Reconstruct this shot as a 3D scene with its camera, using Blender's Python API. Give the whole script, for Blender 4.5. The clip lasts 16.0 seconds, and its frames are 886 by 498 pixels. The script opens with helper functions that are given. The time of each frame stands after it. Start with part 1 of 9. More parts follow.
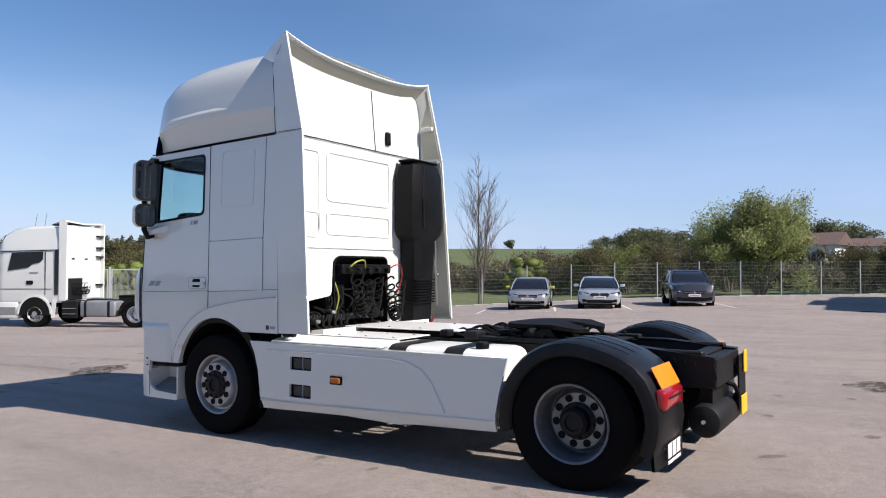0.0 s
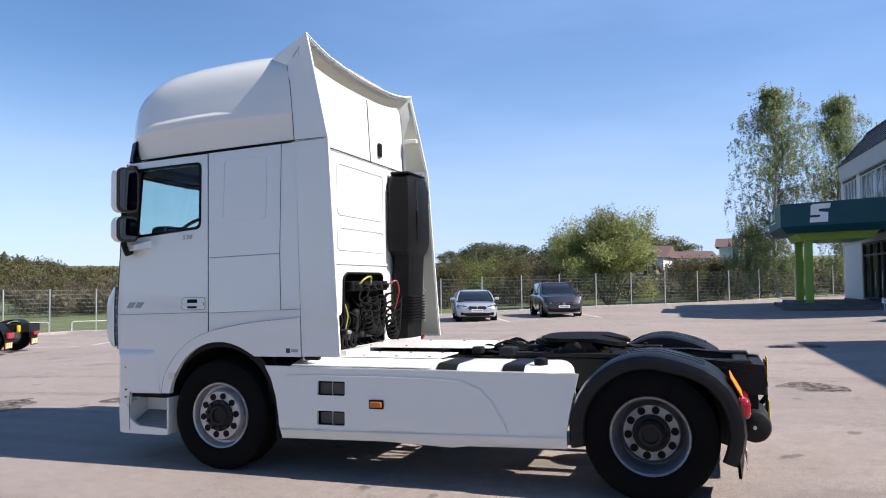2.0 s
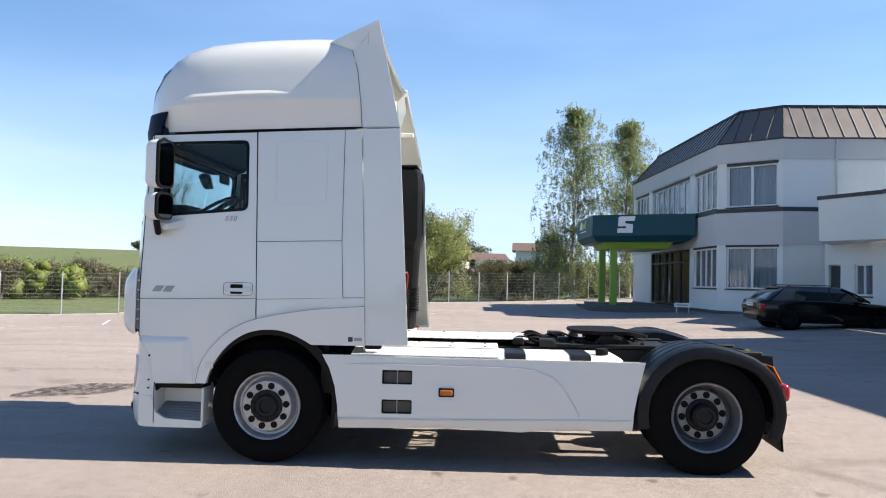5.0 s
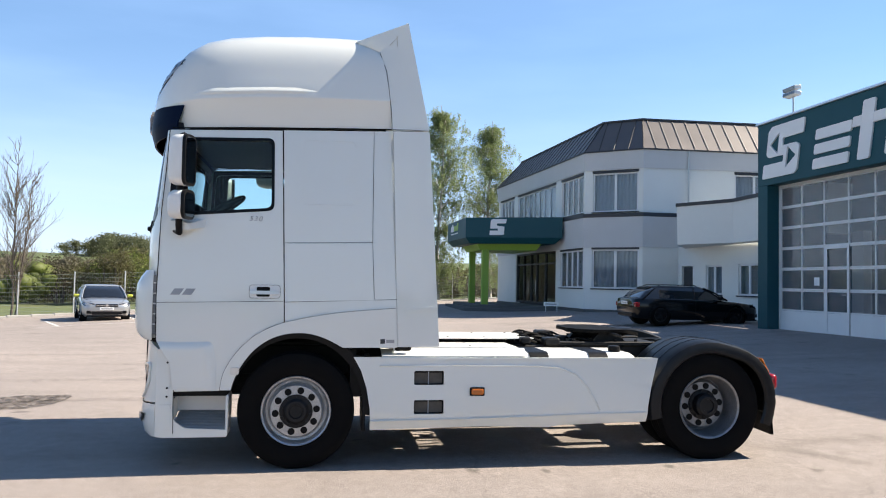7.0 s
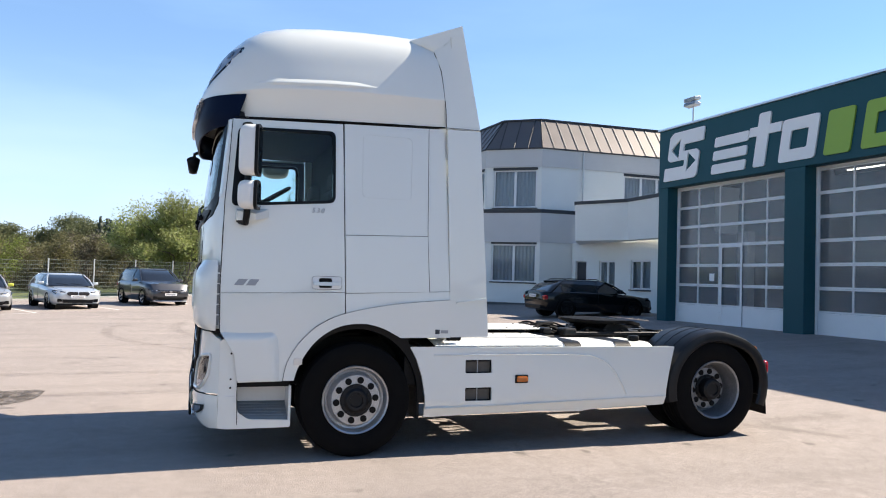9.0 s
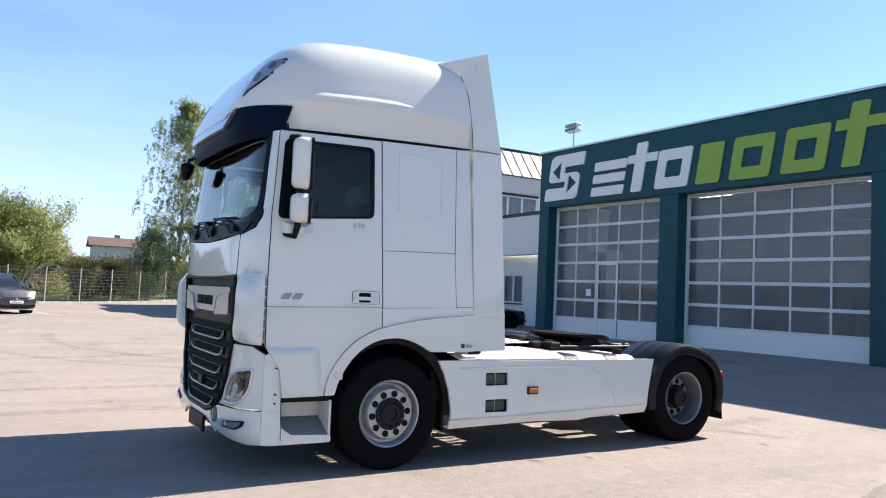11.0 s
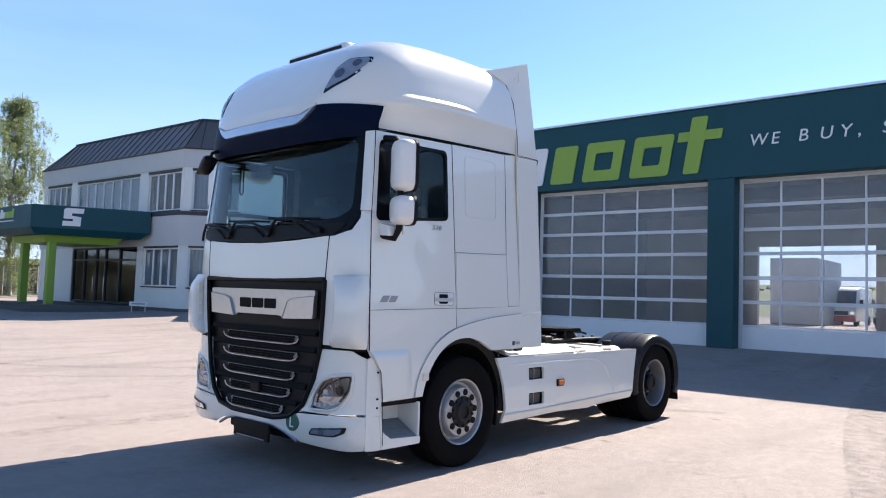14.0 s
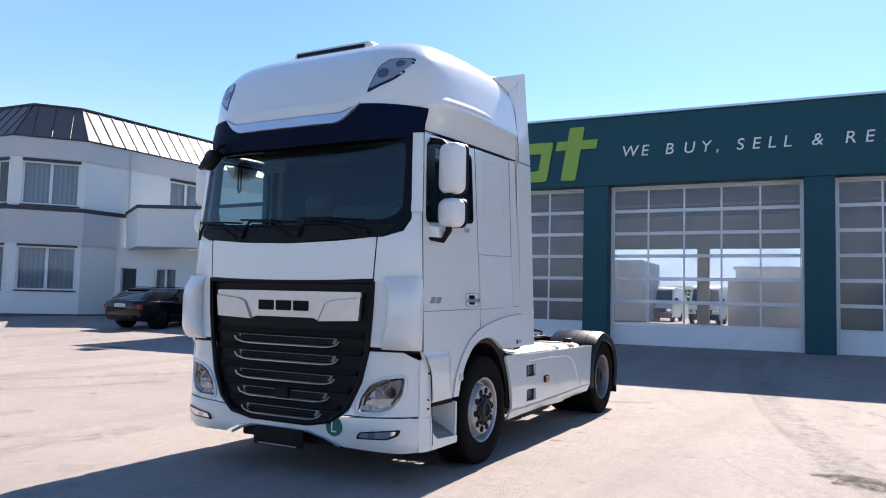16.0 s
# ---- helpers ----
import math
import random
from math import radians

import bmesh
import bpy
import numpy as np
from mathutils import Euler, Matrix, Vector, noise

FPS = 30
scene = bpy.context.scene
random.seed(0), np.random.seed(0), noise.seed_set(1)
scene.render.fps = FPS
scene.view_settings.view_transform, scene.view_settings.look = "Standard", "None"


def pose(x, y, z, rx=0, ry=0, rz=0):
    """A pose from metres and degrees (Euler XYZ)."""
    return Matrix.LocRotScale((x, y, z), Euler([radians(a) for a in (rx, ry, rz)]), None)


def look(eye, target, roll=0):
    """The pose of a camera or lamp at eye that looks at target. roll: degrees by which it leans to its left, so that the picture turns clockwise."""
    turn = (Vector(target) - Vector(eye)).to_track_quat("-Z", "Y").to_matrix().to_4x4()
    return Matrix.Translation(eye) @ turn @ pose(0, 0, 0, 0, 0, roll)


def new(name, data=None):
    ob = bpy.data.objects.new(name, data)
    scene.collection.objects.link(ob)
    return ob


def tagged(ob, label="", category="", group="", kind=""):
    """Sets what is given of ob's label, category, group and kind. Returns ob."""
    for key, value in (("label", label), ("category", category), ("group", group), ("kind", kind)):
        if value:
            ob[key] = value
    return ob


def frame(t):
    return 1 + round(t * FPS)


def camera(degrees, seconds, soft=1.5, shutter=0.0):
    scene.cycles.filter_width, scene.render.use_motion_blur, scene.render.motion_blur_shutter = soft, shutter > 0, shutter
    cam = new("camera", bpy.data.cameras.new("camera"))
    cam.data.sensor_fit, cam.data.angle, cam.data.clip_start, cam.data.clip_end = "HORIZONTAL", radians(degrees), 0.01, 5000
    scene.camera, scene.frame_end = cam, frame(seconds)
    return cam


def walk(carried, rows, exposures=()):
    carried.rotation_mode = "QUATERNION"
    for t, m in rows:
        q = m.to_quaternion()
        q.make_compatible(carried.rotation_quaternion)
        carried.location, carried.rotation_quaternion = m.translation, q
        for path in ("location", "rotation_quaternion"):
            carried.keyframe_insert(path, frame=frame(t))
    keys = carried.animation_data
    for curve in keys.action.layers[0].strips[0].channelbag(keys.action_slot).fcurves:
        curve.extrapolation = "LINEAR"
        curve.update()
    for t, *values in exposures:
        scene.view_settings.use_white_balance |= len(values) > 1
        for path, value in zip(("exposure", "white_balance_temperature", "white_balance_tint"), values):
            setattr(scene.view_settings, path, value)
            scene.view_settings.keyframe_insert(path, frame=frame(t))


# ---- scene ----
cam = camera(61.2, 16.0, 1.05)
PATH = [
    (0, (5.849, -6.382, 1.643), (4.794, -4.684, 1.695), 0.1),
    (0.5, (5.429, -6.564, 1.646), (4.483, -4.803, 1.708), -0.2),
    (1, (5.004, -6.696, 1.653), (4.157, -4.886, 1.728), -0.4),
    (1.5, (4.598, -6.858, 1.66), (3.845, -5.007, 1.743), -0.6),
    (2, (4.184, -6.966, 1.661), (3.516, -5.083, 1.75), -0.7),
    (2.5, (3.813, -7.147, 1.656), (3.224, -5.238, 1.75), -0.7),
    (3, (3.405, -7.26, 1.635), (2.909, -5.325, 1.725), -0.5),
    (3.5, (3.021, -7.399, 1.64), (2.622, -5.441, 1.725), -0.1),
    (4, (2.638, -7.509, 1.636), (2.34, -5.532, 1.715), 0.5),
    (6.3, (0.769, -7.761, 1.596), (0.928, -5.769, 1.681), 1.4),
    (6.5, (0.601, -7.741, 1.593), (0.808, -5.754, 1.68), 1.3),
    (7, (0.231, -7.728, 1.596), (0.533, -5.754, 1.687), 1.2),
    (7.5, (-0.186, -7.766, 1.603), (0.206, -5.807, 1.693), 1.3),
    (8, (-0.6, -7.7, 1.589), (-0.124, -5.759, 1.673), 1.4),
    (8.5, (-1.021, -7.684, 1.587), (-0.465, -5.764, 1.665), 1.7),
    (9, (-1.418, -7.627, 1.561), (-0.777, -5.734, 1.64), 1.8),
    (9.2, (-1.614, -7.637, 1.574), (-0.94, -5.755, 1.653), 2.1),
    (11.3, (-3.299, -7.001, 1.542), (-2.218, -5.323, 1.673), 2.4),
    (11.5, (-3.449, -6.93, 1.542), (-2.337, -5.273, 1.677), 2.2),
    (12, (-3.853, -6.767, 1.532), (-2.669, -5.162, 1.673), 1.9),
    (12.5, (-4.236, -6.519, 1.53), (-2.974, -4.973, 1.663), 1.7),
    (13, (-4.578, -6.266, 1.516), (-3.244, -4.781, 1.645), 1.7),
    (13.5, (-4.914, -5.984, 1.512), (-3.508, -4.567, 1.637), 1.8),
    (14, (-5.177, -5.633, 1.522), (-3.699, -4.291, 1.646), 1.9),
    (14.5, (-5.478, -5.351, 1.524), (-3.933, -4.087, 1.652), 1.9),
    (15, (-5.744, -4.98, 1.503), (-4.127, -3.809, 1.635), 1.8),
    (15.5, (-6.051, -4.624, 1.486), (-4.369, -3.552, 1.623), 1.8),
    (16, (-6.316, -4.217, 1.474), (-4.566, -3.259, 1.613), 1.5),
]
walk(cam, [(t, look(eye, target, roll)) for t, eye, target, roll in PATH],
     [(0.0, 0.74, 6500, 10), (1.0, 0.9, 6500, 10), (2.0, 1.04, 6500, 10), (4.0, 1.3, 6750, 8), (7.0, 1.42, 7050, 5), (9.0, 1.46, 7000, 6), (12.5, 1.53, 6800, 9), (16.0, 1.47, 6600, 10)])
# ---- light ----
SUN = Vector((1.0, 0.06, 0.92)).normalized()
world = bpy.data.worlds.new("sky")
scene.world = world
world.use_nodes = True
wn = world.node_tree
wn.nodes.clear()
w_out = wn.nodes.new("ShaderNodeOutputWorld")
w_bg = wn.nodes.new("ShaderNodeBackground")
w_sky = wn.nodes.new("ShaderNodeTexSky")
w_sky.sky_type = "NISHITA"
w_sky.sun_disc = False
w_sky.sun_elevation = math.asin(SUN.z)
w_sky.sun_rotation = math.atan2(SUN.x, SUN.y)
w_sky.air_density = 1.0
w_sky.dust_density = 0.2
w_sky.ozone_density = 2.5
w_bg.inputs[1].default_value = 0.063
# thin haze and faint streaks of cloud towards the horizon
w_co = wn.nodes.new("ShaderNodeTexCoord")
w_xyz = wn.nodes.new("ShaderNodeSeparateXYZ")
wn.links.new(w_co.outputs["Generated"], w_xyz.inputs[0])
w_map = wn.nodes.new("ShaderNodeMapping")
w_map.inputs["Scale"].default_value = (2.2, 2.2, 11.0)
wn.links.new(w_co.outputs["Generated"], w_map.inputs[0])
w_noise = wn.nodes.new("ShaderNodeTexNoise")
w_noise.inputs["Scale"].default_value, w_noise.inputs["Detail"].default_value = 1.5, 6
wn.links.new(w_map.outputs[0], w_noise.inputs["Vector"])
w_low = wn.nodes.new("ShaderNodeMapRange")
w_low.interpolation_type = "SMOOTHSTEP"
for i, v in enumerate((0.0, 0.3, 0.72, 0.0)):
    w_low.inputs[1 + i].default_value = v
wn.links.new(w_xyz.outputs[2], w_low.inputs[0])
w_cloud = wn.nodes.new("ShaderNodeMapRange")
for i, v in enumerate((0.42, 0.72, 0.8, 1.3)):
    w_cloud.inputs[1 + i].default_value = v
wn.links.new(w_noise.outputs["Fac"], w_cloud.inputs[0])
w_fac = wn.nodes.new("ShaderNodeMath")
w_fac.operation = "MULTIPLY"
w_fac.use_clamp = True
wn.links.new(w_low.outputs[0], w_fac.inputs[0])
wn.links.new(w_cloud.outputs[0], w_fac.inputs[1])
w_mix = wn.nodes.new("ShaderNodeMix")
w_mix.data_type = "RGBA"
w_mix.inputs[7].default_value = (5.9, 6.85, 9.3, 1)
wn.links.new(w_fac.outputs[0], w_mix.inputs[0])
w_tint = wn.nodes.new("ShaderNodeMix")
w_tint.data_type, w_tint.blend_type = "RGBA", "MULTIPLY"
w_tint.inputs[0].default_value = 1
w_tint.inputs[7].default_value = (0.8, 0.978, 1.185, 1)
wn.links.new(w_sky.outputs[0], w_tint.inputs[6])
wn.links.new(w_tint.outputs[2], w_mix.inputs[6])
# a thin high veil that whitens the northern sky
w_dot = wn.nodes.new("ShaderNodeVectorMath")
w_dot.operation = "DOT_PRODUCT"
w_dot.inputs[1].default_value = Vector((0.06, 0.93, 0.36)).normalized()
wn.links.new(w_co.outputs["Generated"], w_dot.inputs[0])
w_veil = wn.nodes.new("ShaderNodeMapRange")
w_veil.interpolation_type = "SMOOTHSTEP"
for i, v in enumerate((0.7, 1.0, 0.0, 0.32)):
    w_veil.inputs[1 + i].default_value = v
wn.links.new(w_dot.outputs["Value"], w_veil.inputs[0])
w_thin = wn.nodes.new("ShaderNodeMath")
w_thin.operation = "MULTIPLY"
w_thin.use_clamp = True
wn.links.new(w_veil.outputs[0], w_thin.inputs[0])
wn.links.new(w_cloud.outputs[0], w_thin.inputs[1])
w_high = wn.nodes.new("ShaderNodeMix")
w_high.data_type = "RGBA"
w_high.inputs[7].default_value = (3.2, 5.1, 9.2, 1)
wn.links.new(w_thin.outputs[0], w_high.inputs[0])
wn.links.new(w_mix.outputs[2], w_high.inputs[6])
wn.links.new(w_high.outputs[2], w_bg.inputs[0])
wn.links.new(w_bg.outputs[0], w_out.inputs[0])
sun_data = bpy.data.lights.new("sun", "SUN")
sun_data.energy = 4.3
sun_data.angle = radians(0.53)
sun_data.color = (1.0, 0.905, 0.825)
sun = new("sun", sun_data)
sun.matrix_world = look(SUN * 60, (0, 0, 0))


# ---- building helpers ----
def material(name, base, rough=0.5, metal=0.0, coat=0.0, vary=0.0, vary_scale=3.0, tint=None,
             grain=0.0, grain_scale=60.0, bump=0.0, bump_scale=80.0, random_each=0.0, spec=0.5):
    """A procedural surface: colour mixed at two scales, fine relief, optional clear coat."""
    m = bpy.data.materials.new(name)
    m.use_nodes = True
    t = m.node_tree
    b = t.nodes["Principled BSDF"]
    b.inputs["Roughness"].default_value = rough
    b.inputs["Metallic"].default_value = metal
    b.inputs["Coat Weight"].default_value = coat
    b.inputs["Coat Roughness"].default_value = 0.03
    b.inputs["Specular IOR Level"].default_value = spec
    b.inputs["Base Color"].default_value = (*base, 1)
    co = t.nodes.new("ShaderNodeTexCoord")
    last = None
    if vary or grain:
        dark = tint or tuple(c * 0.55 for c in base)
        n1 = t.nodes.new("ShaderNodeTexNoise")
        n1.inputs["Scale"].default_value = vary_scale
        n1.inputs["Detail"].default_value = 6
        n1.inputs["Roughness"].default_value = 0.65
        t.links.new(co.outputs["Object"], n1.inputs["Vector"])
        r1 = t.nodes.new("ShaderNodeMapRange")
        r1.inputs[1].default_value, r1.inputs[2].default_value = 0.35, 0.75
        r1.inputs[3].default_value, r1.inputs[4].default_value = 0.0, vary
        t.links.new(n1.outputs["Fac"], r1.inputs[0])
        mx = t.nodes.new("ShaderNodeMix")
        mx.data_type = "RGBA"
        mx.inputs[6].default_value = (*base, 1)
        mx.inputs[7].default_value = (*dark, 1)
        t.links.new(r1.outputs[0], mx.inputs[0])
        last = mx.outputs[2]
        if grain:
            n2 = t.nodes.new("ShaderNodeTexNoise")
            n2.inputs["Scale"].default_value = grain_scale
            n2.inputs["Detail"].default_value = 3
            t.links.new(co.outputs["Object"], n2.inputs["Vector"])
            r2 = t.nodes.new("ShaderNodeMapRange")
            r2.inputs[1].default_value, r2.inputs[2].default_value = 0.3, 0.7
            r2.inputs[3].default_value, r2.inputs[4].default_value = 1 - grain, 1 + grain
            t.links.new(n2.outputs["Fac"], r2.inputs[0])
            mg = t.nodes.new("ShaderNodeMix")
            mg.data_type, mg.blend_type = "RGBA", "MULTIPLY"
            mg.inputs[0].default_value = 1
            t.links.new(last, mg.inputs[6])
            t.links.new(r2.outputs[0], mg.inputs[7])
            last = mg.outputs[2]
        r3 = t.nodes.new("ShaderNodeMapRange")
        r3.inputs[3].default_value, r3.inputs[4].default_value = max(0.02, rough - 0.08), min(1, rough + 0.12)
        t.links.new(n1.outputs["Fac"], r3.inputs[0])
        t.links.new(r3.outputs[0], b.inputs["Roughness"])
    if random_each:
        oi = t.nodes.new("ShaderNodeObjectInfo")
        r4 = t.nodes.new("ShaderNodeMapRange")
        r4.inputs[3].default_value, r4.inputs[4].default_value = 1 - random_each, 1 + random_each
        t.links.new(oi.outputs["Random"], r4.inputs[0])
        mr = t.nodes.new("ShaderNodeMix")
        mr.data_type, mr.blend_type = "RGBA", "MULTIPLY"
        mr.inputs[0].default_value = 1
        mr.inputs[6].default_value = (*base, 1)
        if last:
            t.links.new(last, mr.inputs[6])
        t.links.new(r4.outputs[0], mr.inputs[7])
        last = mr.outputs[2]
    if last:
        t.links.new(last, b.inputs["Base Color"])
    if bump:
        n3 = t.nodes.new("ShaderNodeTexNoise")
        n3.inputs["Scale"].default_value = bump_scale
        n3.inputs["Detail"].default_value = 4
        t.links.new(co.outputs["Object"], n3.inputs["Vector"])
        bp = t.nodes.new("ShaderNodeBump")
        bp.inputs["Strength"].default_value = bump
        bp.inputs["Distance"].default_value = 0.01
        t.links.new(n3.outputs["Fac"], bp.inputs["Height"])
        t.links.new(bp.outputs["Normal"], b.inputs["Normal"])
    return m


def glass(name, tint=(0.8, 0.9, 0.9), rough=0.0, clear=0.8, skin=0.035):
    """A thin pane: see-through with a mirror-like skin."""
    m = bpy.data.materials.new(name)
    m.use_nodes = True
    t = m.node_tree
    t.nodes.clear()
    out = t.nodes.new("ShaderNodeOutputMaterial")
    tr = t.nodes.new("ShaderNodeBsdfTransparent")
    tr.inputs[0].default_value = (*[c * clear for c in tint], 1)
    gl = t.nodes.new("ShaderNodeBsdfGlossy")
    gl.inputs["Roughness"].default_value = rough
    lw = t.nodes.new("ShaderNodeLayerWeight")
    lw.inputs[0].default_value = 0.5
    pw = t.nodes.new("ShaderNodeMath")
    pw.operation = "POWER"
    pw.inputs[1].default_value = 4.5
    t.links.new(lw.outputs["Facing"], pw.inputs[0])
    fr = t.nodes.new("ShaderNodeMapRange")
    fr.inputs[3].default_value, fr.inputs[4].default_value = skin, 0.9
    t.links.new(pw.outputs[0], fr.inputs[0])
    mx = t.nodes.new("ShaderNodeMixShader")
    t.links.new(fr.outputs[0], mx.inputs[0])
    t.links.new(tr.outputs[0], mx.inputs[1])
    t.links.new(gl.outputs[0], mx.inputs[2])
    t.links.new(mx.outputs[0], out.inputs[0])
    return m


def finish(bm, name, mat, smooth=0.0):
    me = bpy.data.meshes.new(name)
    bmesh.ops.recalc_face_normals(bm, faces=bm.faces)
    bm.to_mesh(me)
    bm.free()
    me.materials.append(mat)
    if smooth:
        me.shade_smooth()
        me.set_sharp_from_angle(angle=radians(smooth))
    return me


def part(name, bm, mat, parent=None, label="", smooth=0.0, m=None, shadow=True):
    """Links a bmesh as one mesh object under a thing or a part."""
    ob = new(name, finish(bm, name, mat, smooth))
    if parent:
        ob.parent = parent
    if m is not None:
        ob.matrix_basis = m
    ob.visible_shadow = shadow
    if label:
        ob["label"] = label
    return ob


def thing(name, label, category, m=None, group="", kind=""):
    ob = new(name)
    ob.empty_display_size = 0.1
    if m is not None:
        ob.matrix_basis = m
    return tagged(ob, label, category, group, kind)


def box(x0, x1, y0, y1, z0, z1, bevel=0.0, seg=2, bm=None):
    b = bmesh.new()
    bmesh.ops.create_cube(b, size=1)
    bmesh.ops.scale(b, vec=(x1 - x0, y1 - y0, z1 - z0), verts=b.verts)
    bmesh.ops.translate(b, vec=((x0 + x1) / 2, (y0 + y1) / 2, (z0 + z1) / 2), verts=b.verts)
    if bevel:
        bmesh.ops.bevel(b, geom=b.edges[:], offset=bevel, segments=seg, profile=0.5, affect="EDGES")
    return merge(bm, b)


def merge(bm, b):
    if bm is None:
        return b
    me = bpy.data.meshes.new("tmp")
    b.to_mesh(me)
    b.free()
    bm.from_mesh(me)
    bpy.data.meshes.remove(me)
    return bm


def turned(b, m):
    bmesh.ops.transform(b, matrix=m, verts=b.verts)
    return b


def fill2d(outline, holes=()):
    """A flat face in x, y with holes, as a triangulated bmesh."""
    b = bmesh.new()
    edges = []
    for loop in (outline, *holes):
        vs = [b.verts.new((p[0], p[1], 0)) for p in loop]
        edges += [b.edges.new((vs[i], vs[(i + 1) % len(vs)])) for i in range(len(vs))]
    bmesh.ops.triangle_fill(b, use_beauty=True, use_dissolve=False, edges=edges)
    return b


def plate(outline, thick, to3d, holes=(), bm=None, split=0):
    """A sheet from a 2D outline, mapped by to3d(u, v, w); w runs 0 to thick through the sheet."""
    b = fill2d(outline, holes)
    if split:
        bmesh.ops.subdivide_edges(b, edges=[e for e in b.edges if e.calc_length() > split], cuts=2)
        bmesh.ops.triangulate(b, faces=[f for f in b.faces if len(f.verts) > 4])
    r = bmesh.ops.extrude_face_region(b, geom=b.faces[:])
    for v in r["geom"]:
        if isinstance(v, bmesh.types.BMVert):
            v.co.z = thick
    for v in b.verts:
        v.co = Vector(to3d(*v.co))
    return merge(bm, b)


def side_y(u, v, w):
    return (u, w, v)


def prism(outline, z0, z1, bm=None):
    return plate(outline, z1 - z0, lambda u, v, w: (u, v, z0 + w), bm=bm)


def cyl(r, h, seg=24, r2=None, axis="z", at=(0, 0, 0), bm=None, bevel=0.0):
    b = bmesh.new()
    bmesh.ops.create_cone(b, cap_ends=True, segments=seg, radius1=r, radius2=r if r2 is None else r2, depth=h)
    if bevel:
        bmesh.ops.bevel(b, geom=[e for e in b.edges if len(e.link_faces) == 2 and any(len(f.verts) > 4 for f in e.link_faces)],
                        offset=bevel, segments=2, profile=0.5, affect="EDGES")
    if axis == "y":
        turned(b, pose(0, 0, 0, 90))
    elif axis == "x":
        turned(b, pose(0, 0, 0, 0, 90))
    turned(b, Matrix.Translation(at))
    return merge(bm, b)


def loft(rings, closed=True, caps=True, bm=None):
    """Skins rings of equal length; closed joins each ring's ends."""
    b = bmesh.new()
    vv = [[b.verts.new(p) for p in ring] for ring in rings]
    n = len(vv[0])
    for a, c in zip(vv, vv[1:]):
        for i in range(n if closed else n - 1):
            j = (i + 1) % n
            b.faces.new((a[i], a[j], c[j], c[i]))
    if closed and caps:
        b.faces.new(vv[0])
        b.faces.new(vv[-1])
    return merge(bm, b)


def lathe(profile, seg=48, axis="y", at=(0, 0, 0), bm=None):
    """Turns (radius, along) pairs round an axis."""
    rings = []
    for r, a in profile:
        rings.append([(r * math.cos(k * math.tau / seg), a, r * math.sin(k * math.tau / seg)) for k in range(seg)])
    b = loft(rings, True, False)
    if axis == "x":
        turned(b, pose(0, 0, 0, 0, 0, -90))
    elif axis == "z":
        turned(b, pose(0, 0, 0, 90))
    turned(b, Matrix.Translation(at))
    return merge(bm, b)


def tube(points, r, seg=8, bm=None, closed=False, r_end=None):
    """A round bar along points."""
    pts = [Vector(p) for p in points]
    rings = []
    side = None
    for i, p in enumerate(pts):
        d = (pts[min(i + 1, len(pts) - 1)] - pts[max(i - 1, 0)]).normalized()
        if side is None:
            side = d.orthogonal().normalized()
        side = (side - d * side.dot(d)).normalized()
        up = d.cross(side)
        rr = r if r_end is None else r + (r_end - r) * i / (len(pts) - 1)
        rings.append([p + rr * (math.cos(k * math.tau / seg) * side + math.sin(k * math.tau / seg) * up) for k in range(seg)])
    return loft(rings, True, True, bm)


def rounded(x0, x1, z0, z1, r, seg=5):
    """A rounded rectangle outline."""
    out = []
    for cx, cz, a in ((x1 - r, z1 - r, 0), (x0 + r, z1 - r, 90), (x0 + r, z0 + r, 180), (x1 - r, z0 + r, 270)):
        out += [(cx + r * math.cos(radians(a + 90 * k / seg)), cz + r * math.sin(radians(a + 90 * k / seg))) for k in range(seg + 1)]
    return out


def round_poly(pts, r, seg=4):
    """Rounds the corners of a polygon."""
    out = []
    n = len(pts)
    for i in range(n):
        p, a, c = Vector(pts[i]), Vector(pts[i - 1]), Vector(pts[(i + 1) % n])
        rr = r[i] if isinstance(r, (list, tuple)) else r
        da, dc = a - p, c - p
        k = min(rr, da.length * 0.45, dc.length * 0.45)
        s, e = p + da.normalized() * k, p + dc.normalized() * k
        for q in range(seg + 1):
            f = q / seg
            out.append(tuple(s * (1 - f) ** 2 + p * 2 * f * (1 - f) + e * f * f))
    return out


def eased(points, n=5):
    """A smooth curve through points."""
    pts = [Vector(p) for p in points]
    out = []
    for i in range(len(pts) - 1):
        a, b, c, d = pts[max(i - 1, 0)], pts[i], pts[i + 1], pts[min(i + 2, len(pts) - 1)]
        for k in range(n):
            t = k / n
            out.append(0.5 * (2 * b + (c - a) * t + (2 * a - 5 * b + 4 * c - d) * t * t + (3 * b - a - 3 * c + d) * t ** 3))
    return [tuple(p) for p in out + [pts[-1]]]


def text_mesh(body, size, depth=0.004, shear=0.0, space=1.0):
    cu = bpy.data.curves.new("lettering", "FONT")
    cu.body, cu.size, cu.extrude, cu.shear, cu.space_character = body, size, depth, shear, space
    ob = new("lettering", cu)
    me = bpy.data.meshes.new_from_object(ob.evaluated_get(bpy.context.evaluated_depsgraph_get()))
    bpy.data.objects.remove(ob)
    bpy.data.curves.remove(cu)
    b = bmesh.new()
    b.from_mesh(me)
    bpy.data.meshes.remove(me)
    return b


# ---- materials ----
WHITE_PAINT = material("white_paint", (0.69, 0.712, 0.685), 0.3, coat=1.0, vary=0.03, vary_scale=1.5, tint=(0.64, 0.63, 0.6))


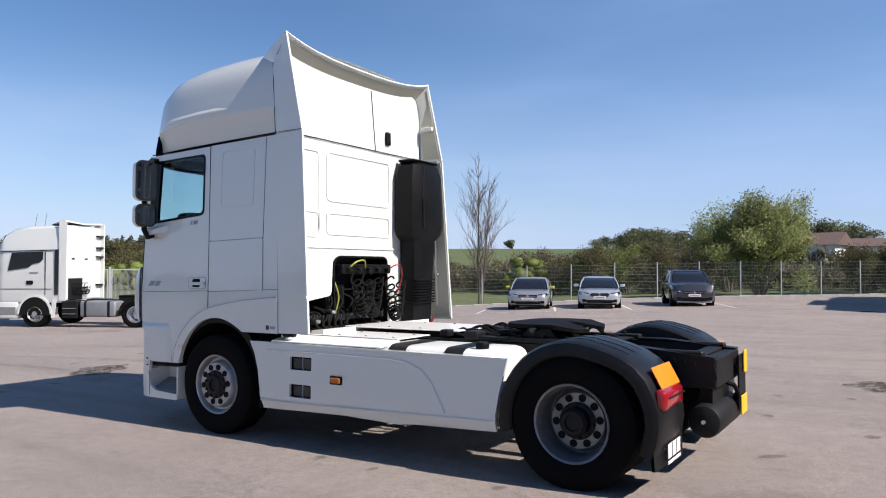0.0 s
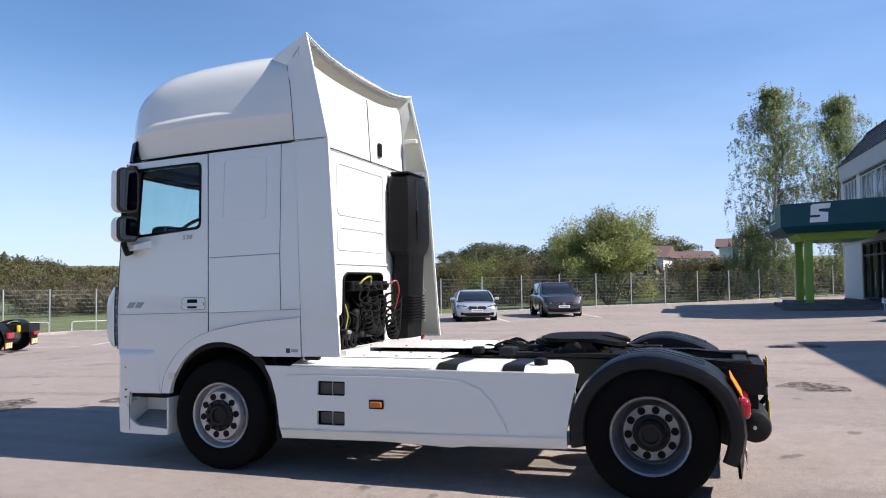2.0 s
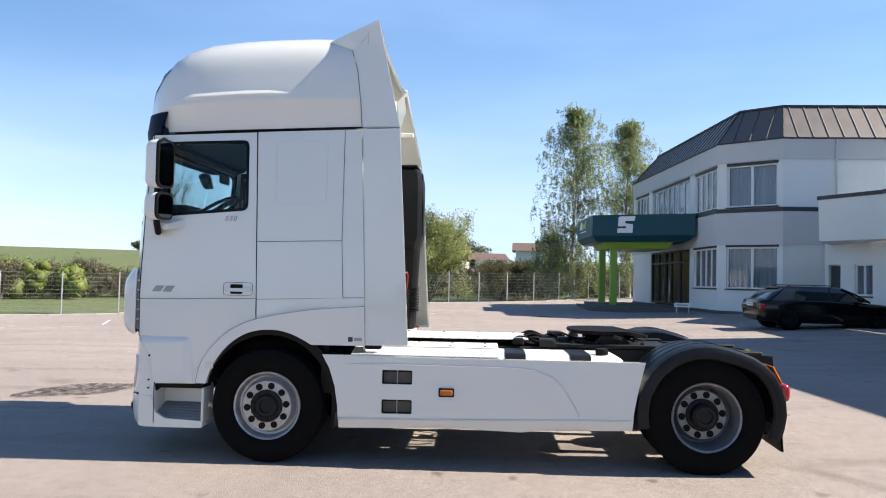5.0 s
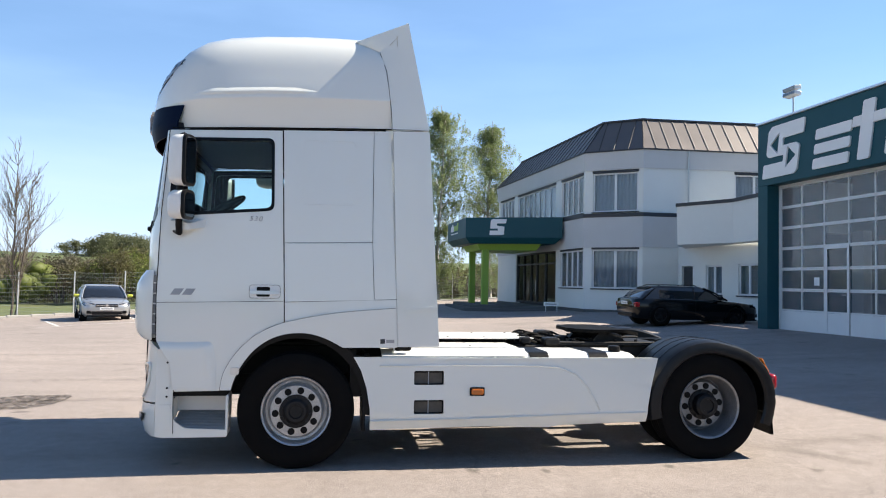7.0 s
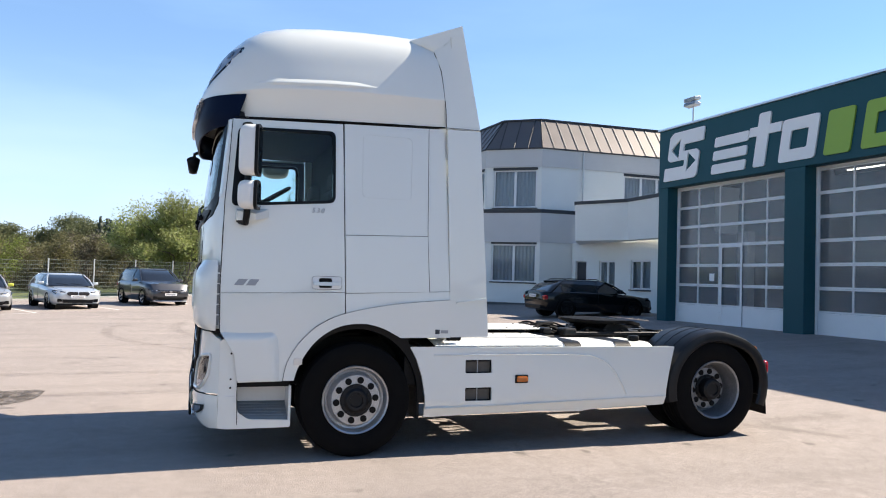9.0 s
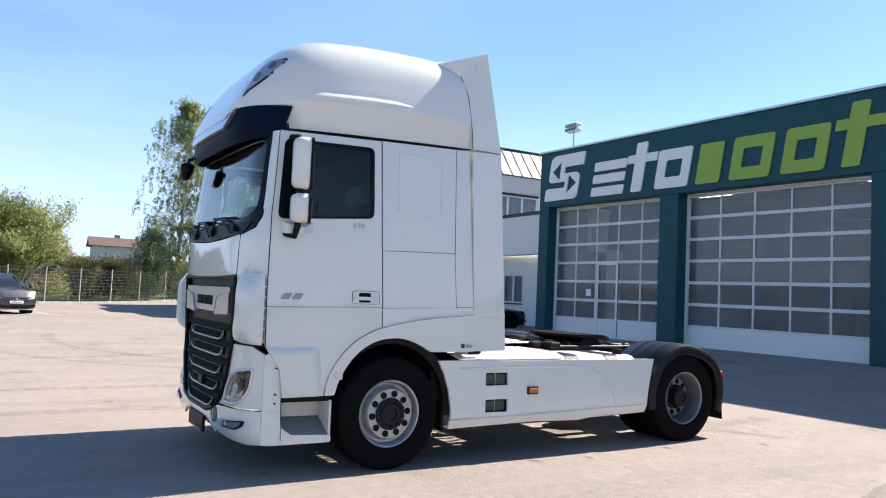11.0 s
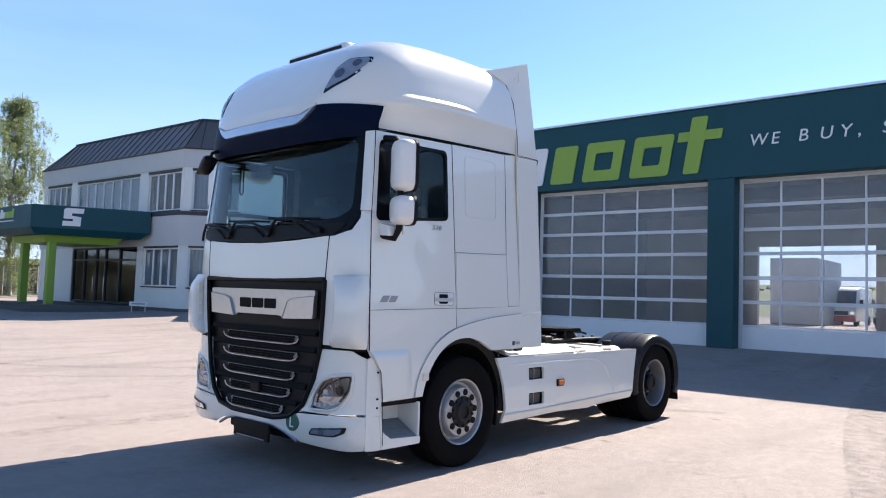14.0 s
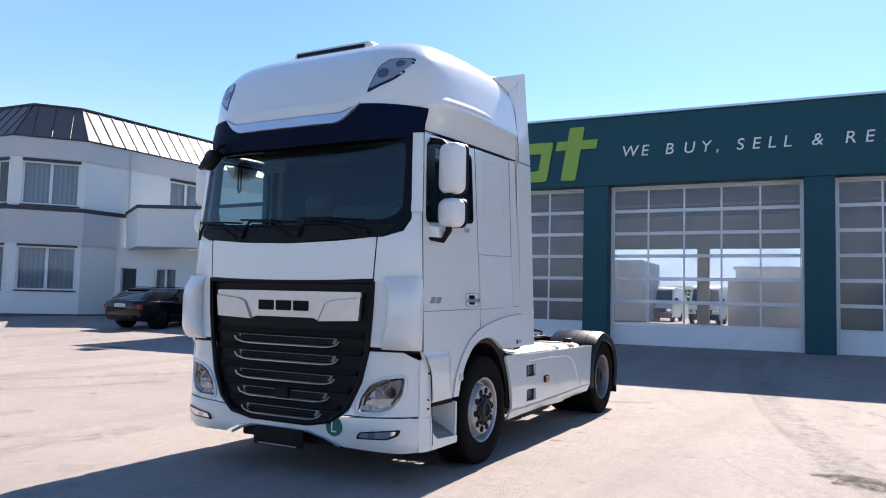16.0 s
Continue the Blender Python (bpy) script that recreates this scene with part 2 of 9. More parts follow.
def wavy_coat(m, scale, strength):
    """Pressed panels are never quite flat: their clear coat mirrors with a slow ripple."""
    t = m.node_tree
    co, ns, bp = t.nodes.new("ShaderNodeTexCoord"), t.nodes.new("ShaderNodeTexNoise"), t.nodes.new("ShaderNodeBump")
    ns.inputs["Scale"].default_value, ns.inputs["Detail"].default_value = scale, 1
    t.links.new(co.outputs["Object"], ns.inputs["Vector"])
    bp.inputs["Strength"].default_value, bp.inputs["Distance"].default_value = strength, 0.05
    t.links.new(ns.outputs["Fac"], bp.inputs["Height"])
    t.links.new(bp.outputs["Normal"], t.nodes["Principled BSDF"].inputs["Coat Normal"])


wavy_coat(WHITE_PAINT, 1.6, 0.25)
WHITE_PLASTIC = material("white_plastic", (0.74, 0.74, 0.72), 0.38, vary=0.08, vary_scale=4, coat=0.3)
CREAM = material("primer_white", (0.72, 0.71, 0.66), 0.5, vary=0.15, vary_scale=3, tint=(0.5, 0.49, 0.44))
BLACK_PLASTIC = material("black_plastic", (0.0045, 0.0047, 0.0055), 0.42, spec=0.14, vary=0.5, vary_scale=4, tint=(0.015, 0.015, 0.016), bump=0.15, bump_scale=300)
GLOSS_BLACK = material("gloss_black", (0.01, 0.012, 0.018), 0.15, coat=0.6)
SEAM = material("seam_rubber", (0.007, 0.007, 0.007), 0.85, spec=0.2)
RUBBER = material("tyre_rubber", (0.004, 0.004, 0.0045), 0.8, spec=0.08, vary=0.6, vary_scale=5, tint=(0.009, 0.0086, 0.008), bump=0.2, bump_scale=90)
RIM = material("rim_steel", (0.44, 0.45, 0.465), 0.36, 0.65, vary=0.5, vary_scale=8, tint=(0.22, 0.22, 0.225), grain=0.15, grain_scale=90)
# same steel, darkened for the shade inside the deep rear rims
RIM_REAR = material("rim_steel_shaded", (0.27, 0.275, 0.29), 0.45, 0.6, vary=0.6, vary_scale=8, tint=(0.12, 0.12, 0.125), grain=0.15, grain_scale=90)
HUB = material("hub_dark", (0.01, 0.0105, 0.012), 0.5, 0.2, spec=0.3, vary=0.4, vary_scale=15)
CHASSIS = material("chassis_black", (0.006, 0.0062, 0.007), 0.55, spec=0.3, vary=0.6, vary_scale=6, tint=(0.018, 0.017, 0.016), bump=0.2, bump_scale=60)
GREASE = material("fifth_wheel_steel", (0.004, 0.004, 0.0045), 0.6, 0.0, spec=0.06, vary=0.6, vary_scale=9, tint=(0.02, 0.018, 0.016), bump=0.3, bump_scale=40)
CHROME = material("chrome", (0.75, 0.76, 0.78), 0.12, 1.0)
ALU = material("brushed_aluminium", (0.6, 0.61, 0.63), 0.3, 0.9, vary=0.2, vary_scale=12)
STEP_GREY = material("step_grey", (0.22, 0.225, 0.23), 0.6, vary=0.3, vary_scale=14, bump=0.4, bump_scale=160)
ORANGE = material("amber_lens", (0.42, 0.11, 0.01), 0.25, coat=0.5)
RED_LENS = material("red_lens", (0.3, 0.008, 0.014), 0.18, coat=0.6)
REFLECT = material("orange_reflector", (0.9, 0.22, 0.01), 0.35, vary=0.25, vary_scale=20, tint=(0.95, 0.4, 0.03))
YELLOW = material("yellow_plate", (0.75, 0.5, 0.02), 0.4, vary=0.3, vary_scale=14, tint=(0.55, 0.33, 0.03))
LAMP_GLASS = glass("lamp_glass", (0.95, 0.97, 1.0), 0.02, 0.85)
CAB_GLASS = glass("cab_glass", (0.86, 0.97, 0.98), 0.0, 0.88, 0.034)
MESH_GREY = material("mesh_grey", (0.17, 0.175, 0.185), 0.4, 0.4, vary=0.2, vary_scale=20)
VENT_INNER = material("vent_inner_dusty", (0.1, 0.088, 0.075), 0.8, vary=0.5, vary_scale=14, tint=(0.04, 0.036, 0.032))
MIRROR_GLASS = material("mirror_glass", (0.22, 0.24, 0.26), 0.03, 1.0)
SIDE_GLASS = glass("side_glass", (0.9, 0.985, 0.985), 0.0, 0.96, 0.016)
CABIN_DARK = material("cabin_trim_dark", (0.016, 0.017, 0.02), 0.75, vary=0.3, vary_scale=6)
CABIN_GREY = material("cabin_trim_grey", (0.07, 0.07, 0.072), 0.8, vary=0.3, vary_scale=5)
SILVER_SHELL = material("silver_shell", (0.42, 0.42, 0.41), 0.35, 0.4, vary=0.1, vary_scale=6)
GREY_PAINT = material("grey_print", (0.3, 0.31, 0.33), 0.4, 0.3)
TEAL = material("teal_cladding", (0.005, 0.064, 0.084), 0.5, vary=0.3, vary_scale=0.8, tint=(0.0035, 0.048, 0.064), spec=0.3)
LIME = material("lime_green", (0.25, 0.4, 0.055), 0.5, vary=0.15, vary_scale=1.2)
SIGN_WHITE = material("sign_white", (0.78, 0.78, 0.78), 0.5, vary=0.08, vary_scale=2)
RENDER_WHITE = material("wall_render_white", (0.75, 0.765, 0.74), 0.85, vary=0.25, vary_scale=0.7, tint=(0.6, 0.6, 0.59), grain=0.05, grain_scale=40, bump=0.25, bump_scale=120)
RENDER_GREY = material("wall_panel_grey", (0.55, 0.56, 0.57), 0.8, vary=0.25, vary_scale=0.9, tint=(0.45, 0.455, 0.46), bump=0.15, bump_scale=90)
FRAME_WHITE = material("frame_white", (0.72, 0.73, 0.75), 0.45, vary=0.1, vary_scale=3)
DOOR_ALU = material("door_aluminium", (0.68, 0.69, 0.71), 0.42, 0.15, vary=0.15, vary_scale=3)
DARK_TRIM = material("dark_trim", (0.03, 0.033, 0.04), 0.5, vary=0.3, vary_scale=5)
ROOF_METAL = material("standing_seam_brown", (0.135, 0.118, 0.112), 0.46, 0.35, vary=0.35, vary_scale=1.2, tint=(0.185, 0.162, 0.155), grain=0.06, grain_scale=20)
ROOF_SEAM = material("roof_seam_dark", (0.05, 0.042, 0.04), 0.6)
PANE = glass("building_pane", (0.85, 0.89, 0.92), 0.01, 0.9)


def scratched_pane(name, grey, clear):
    """Scuffed plastic glazing: partly see-through, partly a dull grey film."""
    m = glass(name, (0.95, 0.97, 1.0), 0.06, 0.95)
    t = m.node_tree
    out = t.nodes["Material Output"]
    thin = out.inputs[0].links[0].from_socket
    film = t.nodes.new("ShaderNodeBsdfDiffuse")
    co = t.nodes.new("ShaderNodeTexCoord")
    ns = t.nodes.new("ShaderNodeTexNoise")
    ns.inputs["Scale"].default_value, ns.inputs["Detail"].default_value = 1.3, 6
    t.links.new(co.outputs["Object"], ns.inputs["Vector"])
    rp = t.nodes.new("ShaderNodeMapRange")
    rp.inputs[1].default_value, rp.inputs[2].default_value = 0.3, 0.7
    rp.inputs[3].default_value, rp.inputs[4].default_value = clear - 0.06, clear + 0.06
    t.links.new(ns.outputs["Fac"], rp.inputs[0])
    film.inputs[0].default_value = (*grey, 1)
    mx = t.nodes.new("ShaderNodeMixShader")
    t.links.new(rp.outputs[0], mx.inputs[0])
    t.links.new(film.outputs[0], mx.inputs[1])
    t.links.new(thin, mx.inputs[2])
    t.links.new(mx.outputs[0], out.inputs[0])
    return m


DOOR_PANE = scratched_pane("door_pane", (0.36, 0.365, 0.385), 0.81)
CURTAIN = material("curtain_grey", (0.54, 0.56, 0.59), 0.9, vary=0.3, vary_scale=3)
# the dimness of the rooms behind the windows, put into the colour
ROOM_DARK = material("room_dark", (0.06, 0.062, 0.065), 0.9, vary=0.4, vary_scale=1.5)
CONCRETE = material("concrete", (0.34, 0.33, 0.315), 0.9, vary=0.4, vary_scale=2, grain=0.15, grain_scale=50, bump=0.3, bump_scale=90)
STEP_STONE = material("step_stone", (0.1, 0.1, 0.1), 0.8, vary=0.4, vary_scale=3)
GALV = material("galvanised_steel", (0.5, 0.52, 0.53), 0.45, 0.6, vary=0.3, vary_scale=6)
FENCE_GREEN = material("fence_wire", (0.2, 0.23, 0.215), 0.5, 0.3)
BARK = material("bark", (0.13, 0.105, 0.085), 0.95, vary=0.5, vary_scale=8, bump=0.6, bump_scale=30)
BIRCH_BARK = material("birch_bark", (0.5, 0.48, 0.44), 0.9, vary=0.9, vary_scale=5, tint=(0.1, 0.09, 0.08))
ROOF_TILE = material("roof_tile_red", (0.125, 0.08, 0.068), 0.8, vary=0.4, vary_scale=2)


def foliage(name, base, other, trans=0.35):
    """Leaves that let some light through, each card a little different."""
    m = bpy.data.materials.new(name)
    m.use_nodes = True
    t = m.node_tree
    b = t.nodes["Principled BSDF"]
    out = t.nodes["Material Output"]
    geo = t.nodes.new("ShaderNodeNewGeometry")
    mx = t.nodes.new("ShaderNodeMix")
    mx.data_type = "RGBA"
    mx.inputs[6].default_value, mx.inputs[7].default_value = (*base, 1), (*other, 1)
    t.links.new(geo.outputs["Random Per Island"], mx.inputs[0])
    co = t.nodes.new("ShaderNodeTexCoord")
    ns = t.nodes.new("ShaderNodeTexNoise")
    ns.inputs["Scale"].default_value, ns.inputs["Detail"].default_value = 0.22, 4
    t.links.new(co.outputs["Object"], ns.inputs["Vector"])
    mr = t.nodes.new("ShaderNodeMapRange")
    mr.inputs[1].default_value, mr.inputs[2].default_value = 0.3, 0.7
    mr.inputs[3].default_value, mr.inputs[4].default_value = 0.7, 1.3
    t.links.new(ns.outputs["Fac"], mr.inputs[0])
    mm = t.nodes.new("ShaderNodeMix")
    mm.data_type, mm.blend_type = "RGBA", "MULTIPLY"
    mm.inputs[0].default_value = 1
    t.links.new(mx.outputs[2], mm.inputs[6])
    t.links.new(mr.outputs[0], mm.inputs[7])
    t.links.new(mm.outputs[2], b.inputs["Base Color"])
    b.inputs["Roughness"].default_value = 0.6
    tl = t.nodes.new("ShaderNodeBsdfTranslucent")
    t.links.new(mm.outputs[2], tl.inputs[0])
    ms = t.nodes.new("ShaderNodeMixShader")
    ms.inputs[0].default_value = trans
    t.links.new(b.outputs[0], ms.inputs[1])
    t.links.new(tl.outputs[0], ms.inputs[2])
    t.links.new(ms.outputs[0], out.inputs[0])
    return m


LEAF_BIRCH = foliage("leaf_birch", (0.16, 0.205, 0.085), (0.31, 0.36, 0.165), 0.55)
LEAF_BUSH = foliage("leaf_bush", (0.2, 0.24, 0.07), (0.38, 0.41, 0.17), 0.5)
LEAF_WOOD = foliage("leaf_wood", (0.1, 0.098, 0.04), (0.15, 0.135, 0.062), 0.5)
LEAF_FAR = foliage("leaf_far", (0.1, 0.115, 0.055), (0.13, 0.14, 0.07), 0.5)
LEAF_FRESH = foliage("leaf_fresh", (0.13, 0.17, 0.03), (0.2, 0.24, 0.05))
BARE_BARK = material("bare_bark", (0.13, 0.105, 0.085), 0.9, vary=0.5, vary_scale=6)
LEAF_FIR = foliage("leaf_fir", (0.03, 0.045, 0.028), (0.05, 0.065, 0.04), 0.1)
TWIG = foliage("twig_brown", (0.06, 0.055, 0.03), (0.125, 0.105, 0.06), 0.15)


def asphalt():
    m = bpy.data.materials.new("asphalt_yard")
    m.use_nodes = True
    t = m.node_tree
    b = t.nodes["Principled BSDF"]
    co = t.nodes.new("ShaderNodeTexCoord")

    def noise_at(scale, detail=5, rough=0.6, dist=0.0):
        n = t.nodes.new("ShaderNodeTexNoise")
        n.inputs["Scale"].default_value, n.inputs["Detail"].default_value = scale, detail
        n.inputs["Roughness"].default_value, n.inputs["Distortion"].default_value = rough, dist
        t.links.new(co.outputs["Object"], n.inputs["Vector"])
        return n.outputs["Fac"]

    def ranged(src, a, c, lo, hi):
        r = t.nodes.new("ShaderNodeMapRange")
        r.inputs[1].default_value, r.inputs[2].default_value = a, c
        r.inputs[3].default_value, r.inputs[4].default_value = lo, hi
        t.links.new(src, r.inputs[0])
        return r.outputs[0]

    def mixed(fac, a, c, mode="MIX"):
        x = t.nodes.new("ShaderNodeMix")
        x.data_type, x.blend_type = "RGBA", mode
        for s, i in ((fac, 0), (a, 6), (c, 7)):
            if isinstance(s, tuple):
                x.inputs[i].default_value = (*s, 1)
            elif isinstance(s, float):
                x.inputs[i].default_value = s
            else:
                t.links.new(s, x.inputs[i])
        return x.outputs[2]

    col = mixed(ranged(noise_at(0.18, 4), 0.35, 0.7, 0.0, 1.0), (0.305, 0.262, 0.238), (0.245, 0.213, 0.197))
    col = mixed(ranged(noise_at(1.1, 6, 0.7, 0.6), 0.52, 0.75, 0.0, 0.4), col, (0.155, 0.135, 0.124))
    # broad wheel-worn lanes
    st = t.nodes.new("ShaderNodeMapping")
    st.inputs["Rotation"].default_value = (0, 0, 0.5)
    st.inputs["Scale"].default_value = (0.1, 1.4, 1)
    t.links.new(co.outputs["Object"], st.inputs[0])
    ln = t.nodes.new("ShaderNodeTexNoise")
    ln.inputs["Scale"].default_value, ln.inputs["Detail"].default_value = 0.8, 5
    ln.inputs["Distortion"].default_value = 0.5
    t.links.new(st.outputs[0], ln.inputs["Vector"])
    col = mixed(ranged(ln.outputs["Fac"], 0.5, 0.72, 0.0, 0.35), col, (0.15, 0.13, 0.12))
    # oil and damp spots
    col = mixed(ranged(noise_at(0.55, 3, 0.5, 0.4), 0.64, 0.72, 0.0, 0.45), col, (0.1, 0.087, 0.078))
    col = mixed(ranged(noise_at(2.6, 2, 0.4, 0.2), 0.7, 0.75, 0.0, 0.6), col, (0.075, 0.067, 0.06))
    # stone grain
    col = mixed(1.0, col, ranged(noise_at(9, 4, 0.7), 0.3, 0.7, 0.88, 1.12), "MULTIPLY")
    col = mixed(1.0, col, ranged(noise_at(85, 3), 0.32, 0.68, 0.72, 1.28), "MULTIPLY")
    col = mixed(1.0, col, ranged(noise_at(210, 2), 0.3, 0.7, 0.5, 1.5), "MULTIPLY")
    # a few hairline cracks
    v = t.nodes.new("ShaderNodeTexVoronoi")
    v.feature = "DISTANCE_TO_EDGE"
    v.inputs["Scale"].default_value = 0.11
    wob = t.nodes.new("ShaderNodeTexNoise")
    wob.inputs["Scale"].default_value = 1.3
    wob.inputs["Detail"].default_value = 7
    t.links.new(co.outputs["Object"], wob.inputs["Vector"])
    add = t.nodes.new("ShaderNodeMix")
    add.data_type, add.blend_type = "RGBA", "ADD"
    add.inputs[0].default_value = 0.9
    t.links.new(co.outputs["Object"], add.inputs[6])
    t.links.new(wob.outputs["Color"], add.inputs[7])
    t.links.new(add.outputs[2], v.inputs["Vector"])
    near_crack = ranged(v.outputs["Distance"], 0.0, 0.0016, 1.0, 0.0)
    where = ranged(noise_at(0.21, 2), 0.5, 0.6, 0.0, 0.35)
    both = t.nodes.new("ShaderNodeMath")
    both.operation = "MULTIPLY"
    t.links.new(near_crack, both.inputs[0])
    t.links.new(where, both.inputs[1])
    col = mixed(both.outputs[0], col, (0.07, 0.065, 0.06))
    t.links.new(col, b.inputs["Base Color"])
    b.inputs["Roughness"].default_value = 0.85
    b.inputs["Specular IOR Level"].default_value = 0.35
    bp = t.nodes.new("ShaderNodeBump")
    bp.inputs["Strength"].default_value = 0.7
    bp.inputs["Distance"].default_value = 0.008
    t.links.new(noise_at(120, 3), bp.inputs["Height"])
    t.links.new(bp.outputs["Normal"], b.inputs["Normal"])
    return m


ASPHALT = asphalt()


def worn_mark(name, col, cover):
    """A patchy stain that lets the ground show through."""
    m = bpy.data.materials.new(name)
    m.use_nodes = True
    t = m.node_tree
    b = t.nodes["Principled BSDF"]
    b.inputs["Base Color"].default_value = (*col, 1)
    b.inputs["Roughness"].default_value = 0.9
    b.inputs["Specular IOR Level"].default_value = 0.2
    co = t.nodes.new("ShaderNodeTexCoord")
    ns = t.nodes.new("ShaderNodeTexNoise")
    ns.inputs["Scale"].default_value, ns.inputs["Detail"].default_value = 7.0, 8
    ns.inputs["Roughness"].default_value = 0.75
    t.links.new(co.outputs["Object"], ns.inputs["Vector"])
    rp = t.nodes.new("ShaderNodeMapRange")
    rp.inputs[1].default_value, rp.inputs[2].default_value = 0.42, 0.68
    rp.inputs[3].default_value, rp.inputs[4].default_value = 0.0, cover
    t.links.new(ns.outputs["Fac"], rp.inputs[0])
    t.links.new(rp.outputs[0], b.inputs["Alpha"])
    return m


TYRE_MARK = worn_mark("tyre_mark", (0.07, 0.064, 0.06), 0.3)
OIL_MARK = worn_mark("oil_mark", (0.05, 0.045, 0.042), 0.75)
CRACK_MARK = worn_mark("crack_seal", (0.04, 0.036, 0.034), 0.95)
GRASS = material("meadow_grass", (0.075, 0.11, 0.032), 0.95, vary=0.8, vary_scale=0.08, tint=(0.12, 0.118, 0.05), grain=0.4, grain_scale=3)

FIBRE = material("fairing_fibreglass", (0.47, 0.455, 0.38), 0.6, vary=0.4, vary_scale=3, tint=(0.36, 0.35, 0.29))


# ---- ground ----
FENCE_LINE = [(-90, -95), (-24.2, 17.0), (-24.07, 20.13), (8.48, 47.45), (40, 57), (130, 64)]


def fence_y(x):
    for (xa, ya), (xb, yb) in zip(FENCE_LINE, FENCE_LINE[1:]):
        if x <= xb:
            return ya + (yb - ya) * (x - xa) / (xb - xa)
    return FENCE_LINE[-1][1]


def yard_z(x, y):
    f = min(max((y - 8.0) / 12.0, 0.0), 1.0)
    dip = -0.02 * min(max(-1.5 - x, 0.0), 6.5) * f * f * (3 - 2 * f)
    return dip - 0.045 * min(max(-8.0 - x, 0.0), 8.0) + 0.0022 * min(max(x, 0.0), 14.0) ** 2 + 0.005 * min(max(y - 25.0, 0.0), 25.0)


def land_z(x, y):
    d = math.hypot(x, y)
    far = min(max((d - 62) / 110, 0.0), 1.0)
    return yard_z(x, y) * (1 - far) + 6.3 * far * far * (3 - 2 * far) + 0.25 * far * noise.noise((x * 0.02, y * 0.02, 0.3))


def sheet(xs, rows, height):
    b = bmesh.new()
    grid = [[b.verts.new((x, y, height(x, y))) for y in rows(x)] for x in xs]
    for a, c in zip(grid, grid[1:]):
        for i in range(len(a) - 1):
            b.faces.new((a[i], c[i], c[i + 1], a[i + 1]))
    return b


spread = sorted({s * v for v in list(range(0, 90, 6)) + [100, 115, 130, 145, 160, 175, 200, 260, 400, 700, 1300, 2200] for s in (-1, 1)})
tagged(part("ground", sheet(spread, lambda x: spread, lambda x, y: land_z(x, y) - 0.12), GRASS, smooth=60), "green meadow and fields rising to a low ridge", "ground", kind="structure")
yard_xs = [-90, -70, -50, -35, -26, -22] + [-18.5 + 1.625 * k for k in range(5)] + [-10.5 + 1.5 * k for k in range(18)] + [18, 24, 32, 45, 70, 130]
yard_f = [0, 0.2, 0.35, 0.45, 0.55] + [0.6 + 0.02 * k for k in range(21)]


def yard_rows(x):
    top = fence_y(x)
    return [-110 + (top + 110) * f for f in yard_f]


tagged(part("yard", sheet(yard_xs, yard_rows, yard_z), ASPHALT, smooth=60), "sun-bleached asphalt yard with stains and cracks", "asphalt", kind="structure")


def along(line, step, offset=0.0):
    """Points every step metres along a polyline, with headings."""
    out, left = [], offset
    for (xa, ya), (xb, yb) in zip(line, line[1:]):
        n = math.hypot(xb - xa, yb - ya)
        while left <= n:
            f = left / n
            out.append((xa + (xb - xa) * f, ya + (yb - ya) * f, math.atan2(yb - ya, xb - xa)))
            left += step
        left -= n
    return out


KERB = [(-24.3, 3), (-24.2, 17.0), (-24.07, 20.13), (8.48, 47.45), (30, 54)]
kerb = thing("kerb", "pale concrete kerb along the yard fence", "kerb", kind="structure")
for (xa, ya), (xb, yb) in zip(KERB, KERB[1:]):
    a = math.atan2(yb - ya, xb - xa)
    n = math.hypot(xb - xa, yb - ya)
    k = int(n // 1.0)
    stone = None
    for i in range(k):
        f = (i + 0.5) / k
        x, y = xa + (xb - xa) * f, ya + (yb - ya) * f
        m = pose(x, y, yard_z(x, y), 0, 0, math.degrees(a))
        if stone is None:
            stone = part("kerb_stone", box(-n / k / 2 + 0.006, n / k / 2 - 0.006, -0.13, 0.13, -0.15, 0.1, 0.015, 1), CONCRETE, kerb, m=m)
            mesh = stone.data
        else:
            ob = new("kerb_stone", mesh)
            ob.parent, ob.matrix_basis = kerb, m

tagged(part("manhole_cover", cyl(0.35, 0.012, 28, bevel=0.004), GREASE, m=pose(4.6, 25.8, yard_z(4.6, 25.8) + 0.004)), "dark iron manhole cover set in the yard", "manhole cover", kind="structure")


# tyre tracks, oil stains and sealed cracks on the asphalt
def ribbon(points, width, lift):
    pts = [Vector((x, y, 0)) for x, y in points]
    left, right = [], []
    for i, p in enumerate(pts):
        d = (pts[min(i + 1, len(pts) - 1)] - pts[max(i - 1, 0)]).normalized()
        n = Vector((-d.y, d.x, 0)) * width / 2
        for side, q in ((left, p + n), (right, p - n)):
            side.append((q.x, q.y, yard_z(q.x, q.y) + lift))
    return loft([left, right], False, False)


def bend(x0, y0, x1, y1, bow, n=24):
    """Points from one place to another, bowed sideways."""
    out = []
    for k in range(n + 1):
        f = k / n
        out.append((x0 + (x1 - x0) * f - (y1 - y0) * bow * 4 * f * (1 - f), y0 + (y1 - y0) * f + (x1 - x0) * bow * 4 * f * (1 - f)))
    return out


